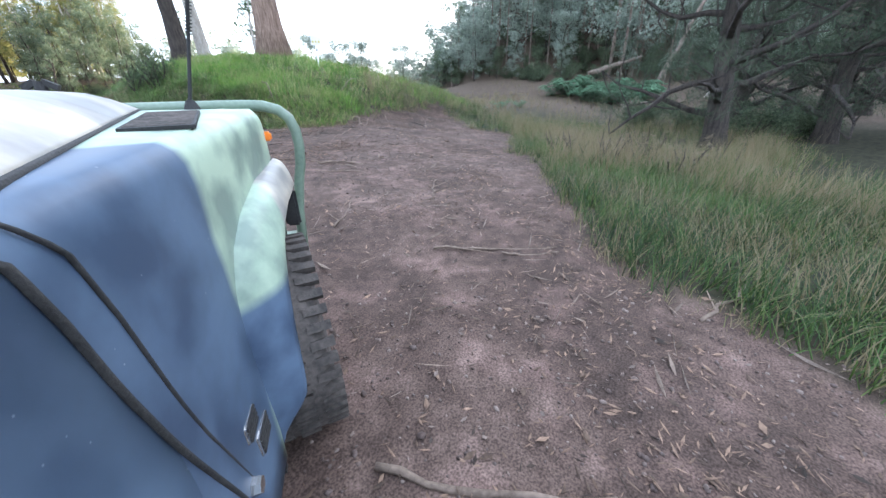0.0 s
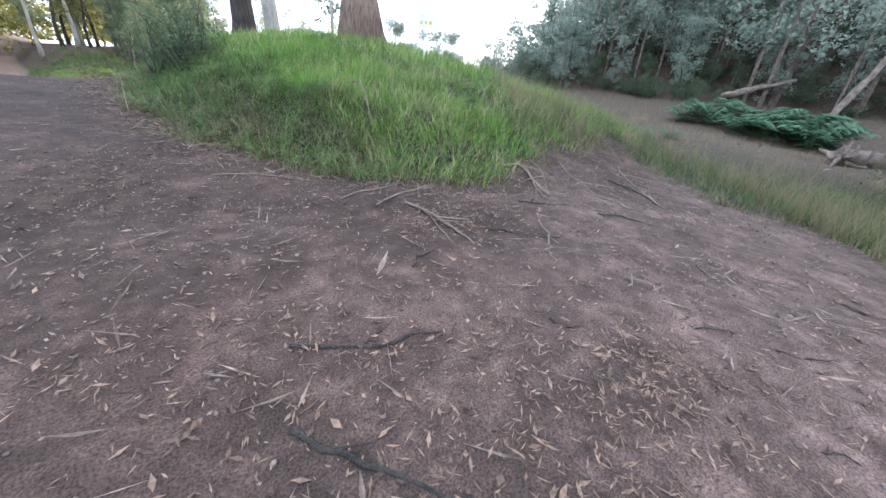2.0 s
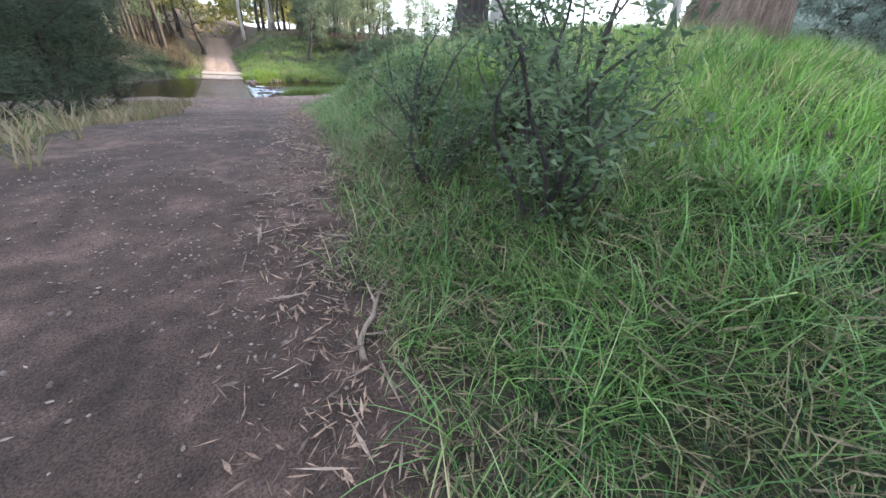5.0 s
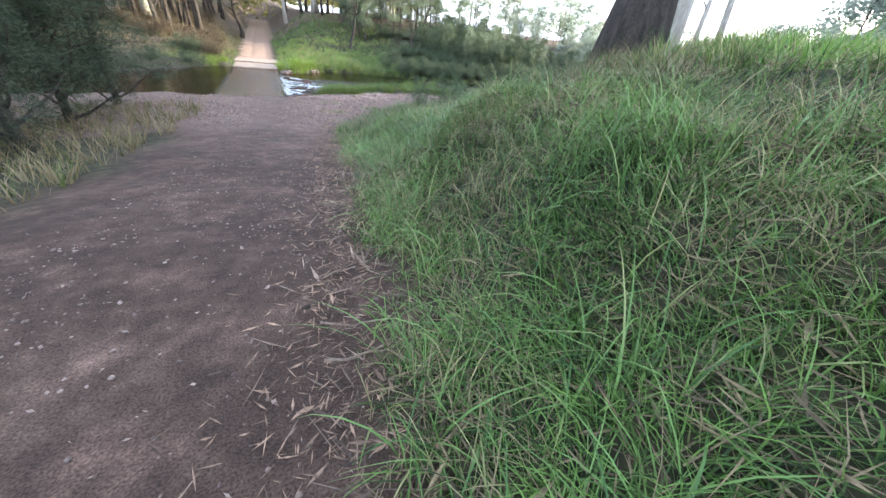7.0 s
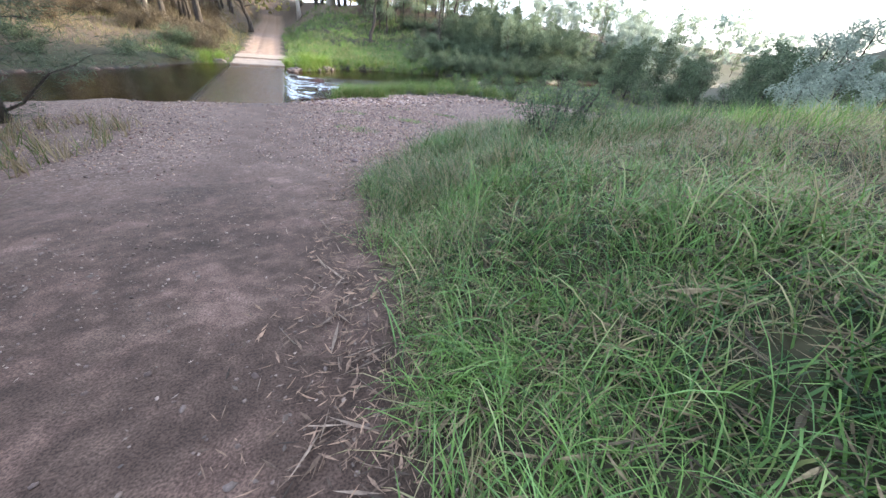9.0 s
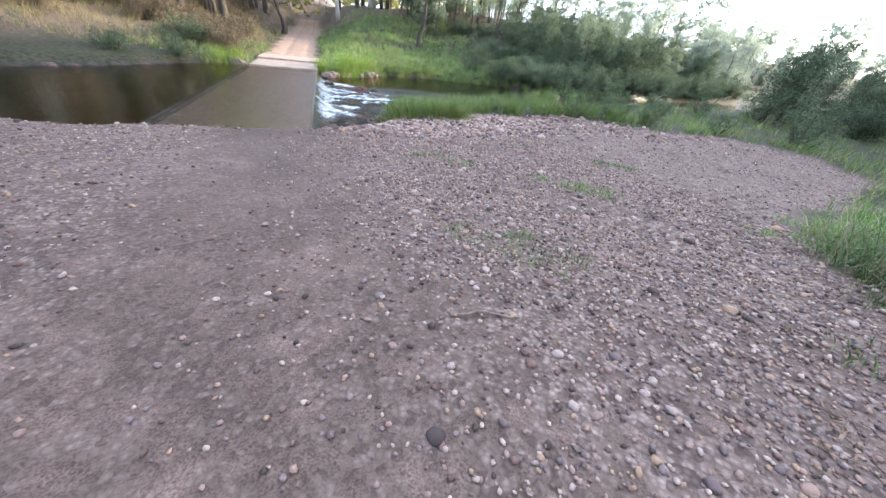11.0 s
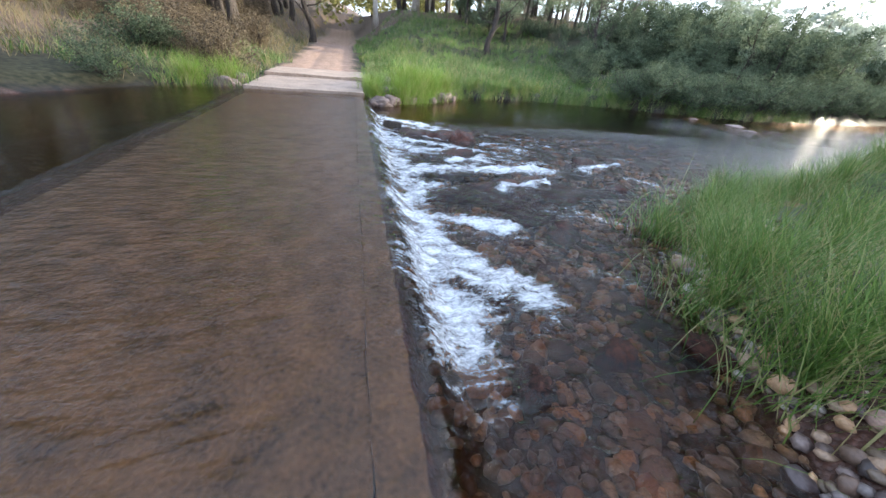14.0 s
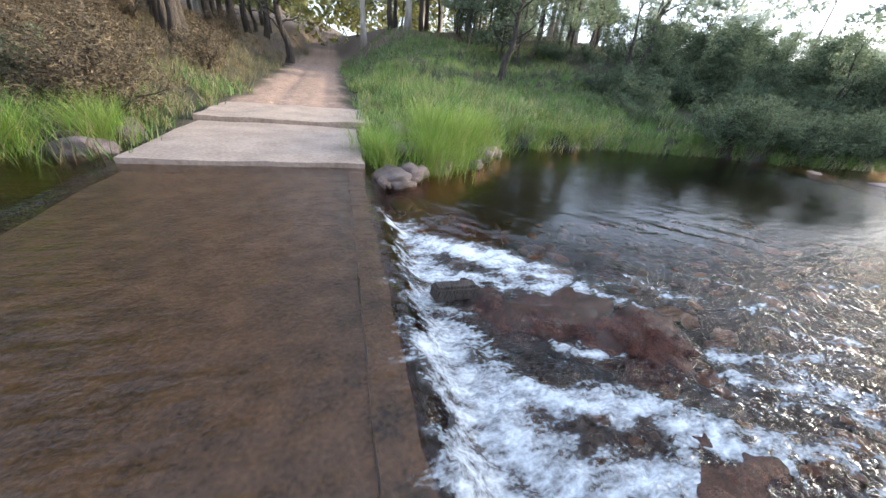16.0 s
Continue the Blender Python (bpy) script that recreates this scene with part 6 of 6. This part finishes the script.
M_CAMO, M_FLARE, M_HOOD = camo("camouflage_paint", "body"), camo("flare_paint", "flare"), camo("bonnet_paint", "hood")
M_RUBBER = plain("black_rubber", (0.012, 0.012, 0.013), (0.035, 0.034, 0.033), 14.0, 0.8, 0.3)
M_TYRE = plain("dusty_tyre", (0.022, 0.020, 0.019), (0.110, 0.092, 0.080), 5.0, 0.9, 0.4)
M_RIM = plain("painted_rim", (0.160, 0.130, 0.100), (0.300, 0.255, 0.205), 5.0, 0.5, 0.1)
M_BARGREEN = plain("green_bar_paint", (0.125, 0.175, 0.130), (0.200, 0.260, 0.195), 6.0, 0.45, 0.1)
M_AMBER = plain("amber_lens", (0.85, 0.20, 0.02), (0.95, 0.28, 0.04), 20.0, 0.25, 0.02)
M_CHROME = plain("worn_chrome", (0.42, 0.42, 0.42), (0.70, 0.70, 0.70), 12.0, 0.25, 0.05, metal=0.9)
M_GLASS = material("tinted_glass", 0.05)[0]
M_GLASS.node_tree.nodes["Principled BSDF"].inputs["Base Color"].default_value = (0.03, 0.04, 0.04, 1)
CX = -1.20                                        # middle line of the body; its side stands at -0.36
AXLE_Y, AXLE_Z = 1.52, 0.47


def arch_z(y):
    d = 0.36 - (y - AXLE_Y) ** 2
    return AXLE_Z + math.sqrt(d) if d > 0 else 0.0


def loft(name, ys, section, material_, parent, close_front=False, label=""):
    """Skins cross-sections, given as lists of (x, z), one behind the other."""
    bm = bmesh.new()
    rows = [[bm.verts.new((x, y, z)) for x, z in section(y)] for y in ys]
    for a, b in zip(rows, rows[1:]):
        for i in range(len(a) - 1):
            bm.faces.new((a[i], a[i + 1], b[i + 1], b[i]))
    if close_front:
        bm.faces.new(rows[-1])
    ob = part(name, bm, material_, parent, label, True)
    s = ob.modifiers.new("thick", "SOLIDIFY")
    s.thickness, s.offset = 0.012, 0
    return ob


def side_x(y):
    """Where the body's side stands: it widens a little towards the nose."""
    return -0.362 + 0.045 * min(1.0, max(0.0, (y - 0.5) / 1.5))


def guard_top(y):
    return 1.425 + 0.035 * (y - 0.6) - 0.05 * float(sm(1.80, 2.06, y)) ** 2


def guard_section(y):
    nose = float(sm(1.84, 2.06, y))
    low = max(0.30, arch_z(y) + 0.02) if y > 1.0 else 0.30
    top, sx = guard_top(y), side_x(y) - 0.035 * nose ** 2
    inner = min(sx - 0.05, -0.40 - 0.27 * (y - 0.5))
    pts = [(inner + (sx - 0.034 - inner) * k / 3, top + 0.008 - 0.008 * k / 3) for k in range(4)]
    pts += [(sx - 0.026, top - 0.005), (sx - 0.012, top - 0.022), (sx - 0.004, top - 0.05), (sx, top - 0.10)]
    side = [1.26, 1.14, 1.02, 0.90, 0.78, 0.66, 0.54, 0.42, 0.30]
    return pts + [(sx + 0.006 * math.sin((1.35 - z) * 2.2), max(z, low)) for z in side]


def seam_y(z, lift):
    """The two curved joints between door, cowl and guard: far down they sweep forward."""
    if lift:
        return float(np.interp(z, [0.30, 0.60, 0.74, 0.90, 1.03, 1.23, 1.35, 1.42, 1.45], [0.80, 0.713, 0.669, 0.620, 0.590, 0.558, 0.530, 0.478, 0.44]))
    return float(np.interp(z, [0.30, 0.62, 0.85, 0.97, 1.15, 1.28, 1.375, 1.42, 1.45], [0.74, 0.646, 0.569, 0.532, 0.489, 0.469, 0.446, 0.40, 0.36]))


def build_vehicle():
    car = thing("off_road_vehicle", (0, 0, 0), "camouflage-painted off-road vehicle with bull bar on the track", "vehicle")
    ys = [0.38 + 0.06 * k for k in range(29)]
    for side in (1, -1):
        mirror = (lambda x: x) if side == 1 else (lambda x: 2 * CX - x)
        loft("guard", ys, lambda y: [(mirror(x), z) for x, z in guard_section(y)], M_CAMO, car)
        bm = bmesh.new()
        fold = [0.40 + 0.1 * k for k in range(16)]
        tube(bm, [(mirror(side_x(y) - 0.031), y, guard_top(y) + 0.0005) for y in fold], [0.0032] * len(fold), 6)
        part("fold", bm, M_CAMO, car, "raised fold along the guard's top", True)
        # flare over the wheel: from a seam on the guard out to a rolled lip
        bm = bmesh.new()
        rows = []
        for k in range(33):
            t = k / 32
            iy = float(np.interp(t, [0, 0.25, 0.40, 0.50, 0.60, 0.70, 0.85, 1], [1.97, 1.50, 1.22, 1.07, 0.985, 0.96, 0.97, 1.00]))
            iz = float(np.interp(t, [0, 0.25, 0.40, 0.50, 0.60, 0.70, 0.85, 1], [1.235, 1.225, 1.175, 1.11, 1.01, 0.87, 0.62, 0.33]))
            oy = float(np.interp(t, [0, 0.25, 0.40, 0.50, 0.60, 0.70, 0.85, 1], [1.95, 1.58, 1.36, 1.24, 1.155, 1.10, 1.055, 1.005]))
            oz = float(np.interp(t, [0, 0.25, 0.40, 0.50, 0.60, 0.70, 0.85, 1], [1.095, 1.115, 1.085, 1.02, 0.92, 0.79, 0.56, 0.335]))
            ox = -0.222 - 0.12 * float(sm(0.86, 1.0, t)) - 0.01 * float(sm(0.2, 0.0, t))
            ix = side_x(iy) + 0.004
            row = []
            for j in range(7):
                u = j / 6
                swell = math.sin(u * math.pi) * 0.022 * (1 - float(sm(0.8, 1.0, t)))
                row.append((ix + (ox - ix) * u + swell * 0.5, iy + (oy - iy) * u, iz + (oz - iz) * u ** 1.25 + swell))
            row.append((ox - 0.012, oy + 0.012, oz - 0.022))
            row.append((ox - 0.035, oy + 0.02, oz - 0.026))
            rows.append([bm.verts.new((mirror(x), y, z)) for x, y, z in row])
        for p, q in zip(rows, rows[1:]):
            for i in range(len(p) - 1):
                bm.faces.new((p[i], p[i + 1], q[i + 1], q[i]))
        bmesh.ops.smooth_vert(bm, verts=bm.verts[:], factor=0.3, use_axis_x=True, use_axis_y=True, use_axis_z=True)
        fl = part("wheel_flare", bm, M_FLARE, car, smooth=True)
        bm = bmesh.new()
        tube(bm, [(mirror(side_x(float(y)) + 0.003), float(y), float(z)) for y, z in zip(np.interp(np.linspace(0, 1, 40), [0, 0.25, 0.40, 0.50, 0.60, 0.70, 0.85, 1], [1.97, 1.50, 1.22, 1.07, 0.985, 0.96, 0.97, 1.00]), np.interp(np.linspace(0, 1, 40), [0, 0.25, 0.40, 0.50, 0.60, 0.70, 0.85, 1], [1.235, 1.225, 1.175, 1.11, 1.01, 0.87, 0.62, 0.33]))], [0.0042] * 40, 5)
        part("flare_seam", bm, M_RUBBER, fl, "thin dark joint along the flare", True)
        bm = bmesh.new()
        bmesh.ops.create_cube(bm, size=1.0, matrix=Matrix.Translation((mirror(-0.268), 1.90, 0.985)) @ Matrix.Diagonal((0.075, 0.03, 0.20, 1)))
        bmesh.ops.bevel(bm, geom=bm.edges[:], offset=0.012, segments=2, affect="EDGES")
        part("mud_guard", bm, M_RUBBER, car, "black rubber flap in front of the wheel")
        # door, a touch proud of the guard behind the joint
        bm = bmesh.new()
        zs = [1.447, 1.435, 1.42, 1.40, 1.375, 1.35, 1.32, 1.28, 1.23, 1.18, 1.12, 1.06, 1.0, 0.94, 0.88, 0.80, 0.70, 0.60, 0.45, 0.30]
        rows = [[], []]
        for z in zs:
            out = -0.358 - 0.040 * max(0.0, (z - 1.36) / 0.085) ** 2 + 0.006 * math.sin((1.35 - z) * 2.2)
            rows[0].append(bm.verts.new((mirror(out), seam_y(z, 0), z)))
            rows[1].append(bm.verts.new((mirror(out), -0.95, z)))
        for i in range(len(zs) - 1):
            bm.faces.new((rows[0][i], rows[0][i + 1], rows[1][i + 1], rows[1][i]))
        door = part("door", bm, M_CAMO, car, smooth=True)
        s = door.modifiers.new("thick", "SOLIDIFY")
        s.thickness, s.offset = 0.006, 0
        bm = bmesh.new()
        v = [bm.verts.new(q) for q in ((mirror(-0.43), 0.25, 1.47), (mirror(-0.43), -0.9, 1.47), (mirror(-0.56), -0.9, 2.02), (mirror(-0.56), -0.10, 2.02))]
        bm.faces.new(v)
        part("side_window", bm, M_GLASS, car)
        # black seals along the joints
        for lift, wd in ((1, 0.0042), (0, 0.0068)):
            bm = bmesh.new()
            pts = [(mirror(-0.353 - 0.036 * max(0.0, (z - 1.36) / 0.085) ** 2 + 0.006 * math.sin((1.35 - z) * 2.2)), seam_y(z, lift), z) for z in zs]
            tube(bm, pts, [wd * (0.6 + 0.4 * min(1.0, k / 4)) for k in range(len(pts))], 6)
            part("seal", bm, M_RUBBER, car, "black rubber seal", True)
        bm = bmesh.new()
        bmesh.ops.create_cube(bm, size=1.0, matrix=Matrix.Translation((mirror(-0.312), 1.93, 1.345)) @ Matrix.Diagonal((0.045, 0.035, 0.042, 1)))
        bmesh.ops.bevel(bm, geom=bm.edges[:], offset=0.008, segments=2, affect="EDGES")
        part("indicator", bm, M_AMBER, car, "orange indicator lens")
        # wheels
        for wy in (AXLE_Y, -1.55):
            wheel = new("wheel")
            wheel.matrix_basis = pose(mirror(-0.345), wy, AXLE_Z, 0, 0, 11 if wy > 0 else 0)
            wheel.parent = car
            bm = bmesh.new()
            prof2 = [(-0.13, 0.27), (-0.145, 0.36), (-0.12, 0.44), (-0.07, 0.465), (0.07, 0.465), (0.12, 0.44), (0.145, 0.36), (0.13, 0.27)]
            rings = [[bm.verts.new((x, math.cos(t) * r, math.sin(t) * r)) for x, r in prof2] for t in [2 * math.pi * k / 48 for k in range(48)]]
            for k in range(48):
                p, q = rings[k], rings[(k + 1) % 48]
                for i in range(len(prof2) - 1):
                    bm.faces.new((p[i], p[i + 1], q[i + 1], q[i]))
            tyre = part("tyre", bm, M_TYRE, wheel, smooth=True)
            bm = bmesh.new()
            for k in range(44):
                t = 2 * math.pi * k / 44
                for x in (-0.115, 0.115, 0.0):
                    mm = Matrix.Rotation(t, 4, "X") @ Matrix.Translation((x, 0.462 if x == 0 else 0.452, 0.02 * (k % 2) * (x == 0))) @ Matrix.Diagonal((0.09 if x else 0.08, 0.035, 0.036, 1))
                    bmesh.ops.create_cube(bm, size=1.0, matrix=mm)
            part("tread", bm, M_TYRE, wheel, "chunky block tread")
            bm = bmesh.new()
            prof3 = [(0.11, 0.275), (0.07, 0.25), (0.0, 0.235), (-0.01, 0.13), (0.03, 0.10), (0.05, 0.05), (0.05, 0.001)]
            sg = side
            rings = [[bm.verts.new((x * sg, math.cos(t) * r, math.sin(t) * r)) for x, r in prof3] for t in [2 * math.pi * k / 32 for k in range(32)]]
            for k in range(32):
                p, q = rings[k], rings[(k + 1) % 32]
                for i in range(len(prof3) - 1):
                    bm.faces.new((p[i], p[i + 1], q[i + 1], q[i]))
            part("rim", bm, M_RIM, wheel, "painted steel rim", True)

    # raised bonnet between the guards
    def hood(y):
        t = float(sm(1.55, 2.05, y))
        half = 0.800 - 0.270 * (y - 0.5)
        top = 1.540 + 0.018 * math.sin((y - 0.4) * 1.4) - 0.075 * t * t
        low = guard_top(y) + 0.014
        return [(CX + half * s, low + (top - low) * (1 - abs(s) ** 7)) for s in [-1, -0.985, -0.96, -0.92, -0.86, -0.75, -0.5, -0.25, 0, 0.25, 0.5, 0.75, 0.86, 0.92, 0.96, 0.985, 1]]

    loft("bonnet", [0.42 + 0.08 * k for k in range(21)], hood, M_HOOD, car, label="beige bonnet with matt camouflage")
    bm = bmesh.new()
    for s in (1, -1):
        tube(bm, [(CX + s * (0.803 - 0.270 * (y - 0.5)), y, guard_top(y) + 0.012) for y in [0.42 + 0.16 * k for k in range(11)]], [0.009] * 11, 6)
    part("bonnet_seal", bm, M_RUBBER, car, "black rubber seal", True)
    bm = bmesh.new()
    bmesh.ops.create_cone(bm, cap_ends=True, segments=12, radius1=0.022, radius2=0.014, depth=0.05, matrix=Matrix.Translation((-0.94, 1.66, 1.565)))
    for s in (-1, 1):
        bmesh.ops.create_cube(bm, size=1.0, matrix=Matrix.Translation((-0.94 + s * 0.03, 1.66, 1.578)) @ Matrix.Rotation(s * 0.5, 4, "Y") @ Matrix.Diagonal((0.045, 0.016, 0.02, 1)))
    part("wing_nut", bm, M_RUBBER, car, "black wing nut on the bonnet")
    # vent grille in the guard's top
    bm = bmesh.new()
    bmesh.ops.create_cube(bm, size=1.0, matrix=Matrix.Translation((-0.505, 1.39, 1.467)) @ Matrix.Rotation(radians(14), 4, "Z") @ Matrix.Rotation(0.035, 4, "X") @ Matrix.Diagonal((0.17, 0.52, 0.010, 1)))
    vent = part("vent", bm, M_RUBBER, car, "dark slotted air vent")
    for k in range(19):
        bm = bmesh.new()
        bmesh.ops.create_cube(bm, size=1.0, matrix=Matrix.Translation((-0.505, 1.39, 1.472)) @ Matrix.Rotation(radians(14), 4, "Z") @ Matrix.Translation((0, -0.235 + k * 0.026, 0.035 * (-0.235 + k * 0.026))) @ Matrix.Rotation(0.4, 4, "X") @ Matrix.Diagonal((0.155, 0.007, 0.005, 1)))
        part("slat", bm, M_TYRE, vent)
    # bull bar
    bm = bmesh.new()
    path = [(-0.27, 2.06, 0.62), (-0.25, 2.08, 0.92), (-0.222, 2.10, 1.08), (-0.198, 2.10, 1.17), (-0.186, 2.10, 1.27), (-0.190, 2.10, 1.35), (-0.212, 2.10, 1.415), (-0.255, 2.10, 1.455), (-0.32, 2.10, 1.476), (-0.42, 2.10, 1.482), (-0.8, 2.12, 1.482), (CX, 2.13, 1.482)]
    path += [(2 * CX - x, y, z) for x, y, z in path[-2::-1]]
    tube(bm, path, [0.027] * len(path), 12)
    part("bull_bar", bm, M_BARGREEN, car, "green painted tube bull bar", True)
    bm = bmesh.new()
    bmesh.ops.create_cube(bm, size=1.0, matrix=Matrix.Translation((CX, 2.12, 0.66)) @ Matrix.Diagonal((1.86, 0.14, 0.20, 1)))
    bmesh.ops.bevel(bm, geom=bm.edges[:], offset=0.03, segments=3, affect="EDGES")
    part("bumper", bm, M_BARGREEN, car, "green painted steel bumper")
    # nose panel with lamps
    bm = bmesh.new()
    bmesh.ops.create_cube(bm, size=1.0, matrix=Matrix.Translation((CX, 2.02, 1.06)) @ Matrix.Diagonal((1.55, 0.06, 0.66, 1)))
    bmesh.ops.bevel(bm, geom=bm.edges[:], offset=0.02, segments=2, affect="EDGES")
    nose = part("nose_panel", bm, M_CAMO, car)
    for s in (-1, 1):
        bm = bmesh.new()
        bmesh.ops.create_cone(bm, cap_ends=True, segments=28, radius1=0.10, radius2=0.085, depth=0.06, matrix=Matrix.Translation((CX + s * 0.55, 2.06, 1.15)) @ Matrix.Rotation(-math.pi / 2, 4, "X"))
        part("headlight", bm, M_CHROME, nose, "round headlight")
    # whip aerial
    aerial = new("aerial")
    aerial.matrix_basis = pose(-0.59, 1.93, 1.468)
    aerial.parent = car
    bm = bmesh.new()
    bmesh.ops.create_cone(bm, cap_ends=True, segments=16, radius1=0.042, radius2=0.016, depth=0.055, matrix=Matrix.Translation((0, 0, 0.02)))
    part("aerial_base", bm, M_RUBBER, aerial, "black aerial base")
    bm = bmesh.new()
    tube(bm, [(0, 0, 0.04), (0.10, 0, 0.42), (0.33, 0, 1.25)], [0.008, 0.007, 0.004], 8)
    part("whip", bm, M_RUBBER, aerial, "black whip aerial")
    bm = bmesh.new()
    coil = [(0.011 * math.cos(k * 0.8) + 0.07 + 0.000435 * k, 0.011 * math.sin(k * 0.8), 0.30 + 0.0016 * k) for k in range(110)]
    tube(bm, coil, [0.003] * len(coil), 4)
    part("spring", bm, M_RUBBER, aerial, "black coil spring")
    bm = bmesh.new()
    bmesh.ops.create_cube(bm, size=1.0, matrix=Matrix.Translation((-0.58, 1.92, 1.468)) @ Matrix.Diagonal((0.22, 0.10, 0.012, 1)))
    bmesh.ops.bevel(bm, geom=bm.edges[:], offset=0.004, segments=1, affect="EDGES")
    part("aerial_bracket", bm, M_CAMO, car)
    # badge on the guard: plain plates and bars
    for bx, by, bz, hw, hh in ((-0.346, 0.805, 0.690, 0.065, 0.044), (-0.344, 0.860, 0.585, 0.075, 0.056)):
        bm = bmesh.new()
        bmesh.ops.create_cube(bm, size=1.0, matrix=Matrix.Translation((bx, by, bz)) @ Matrix.Diagonal((0.02, hw * 1.6, hh * 1.5, 1)))
        bmesh.ops.bevel(bm, geom=bm.edges[:], offset=0.006, segments=2, affect="EDGES")
        badge = part("badge", bm, M_CHROME, car, "worn metal badge with raised bars")
        for k in range(4):
            bm = bmesh.new()
            bmesh.ops.create_cube(bm, size=1.0, matrix=Matrix.Translation((bx + 0.011, by, bz + hh * (0.36 * k - 0.54))) @ Matrix.Diagonal((0.006, hw * 1.3, hh * 0.2, 1)))
            part("bar", bm, M_RUBBER, badge, "dark bar")
    bm = bmesh.new()
    bmesh.ops.create_cone(bm, cap_ends=True, segments=6, radius1=0.028, radius2=0.024, depth=0.05, matrix=Matrix.Translation((-0.345, 0.70, 0.57)) @ Matrix.Rotation(math.pi / 2, 4, "Y"))
    part("bolt", bm, M_CHROME, car, "grey hexagonal bolt")
    bm = bmesh.new()
    bmesh.ops.create_cube(bm, size=1.0, matrix=Matrix.Translation((-0.385, 0.99, 0.42)) @ Matrix.Diagonal((0.06, 0.03, 0.42, 1)))
    part("splash_plate", bm, M_RUBBER, car, "black plate behind the wheel")
    # plain cab and tray behind, which close the body
    bm = bmesh.new()
    bmesh.ops.create_cube(bm, size=1.0, matrix=Matrix.Translation((CX, -0.75, 0.72)) @ Matrix.Diagonal((1.62, 2.42, 0.62, 1)))
    part("chassis", bm, M_RUBBER, car)
    bm = bmesh.new()
    v = [bm.verts.new(q) for q in ((-0.47, 0.40, 1.47), (2 * CX + 0.47, 0.40, 1.47), (2 * CX + 0.58, 0.02, 2.02), (-0.58, 0.02, 2.02))]
    bm.faces.new(v)
    part("windscreen", bm, M_GLASS, car)
    bm = bmesh.new()
    bmesh.ops.create_cube(bm, size=1.0, matrix=Matrix.Translation((CX, -0.55, 2.04)) @ Matrix.Diagonal((1.30, 1.15, 0.05, 1)))
    bmesh.ops.bevel(bm, geom=bm.edges[:], offset=0.02, segments=2, affect="EDGES")
    part("roof", bm, M_CAMO, car)
    bm = bmesh.new()
    bmesh.ops.create_cube(bm, size=1.0, matrix=Matrix.Translation((CX, -1.03, 1.5)) @ Matrix.Diagonal((1.55, 0.06, 1.1, 1)))
    part("cab_back", bm, M_CAMO, car)
    bm = bmesh.new()
    bmesh.ops.create_cube(bm, size=1.0, matrix=Matrix.Translation((CX, -1.75, 1.12)) @ Matrix.Diagonal((1.68, 1.35, 0.26, 1)))
    bmesh.ops.bevel(bm, geom=bm.edges[:], offset=0.02, segments=2, affect="EDGES")
    part("tray", bm, M_CAMO, car)
    return car


vehicle = build_vehicle()
vehicle.matrix_basis = pose(-5.583, -48.490, 1.275, 0, 0, -40.2)
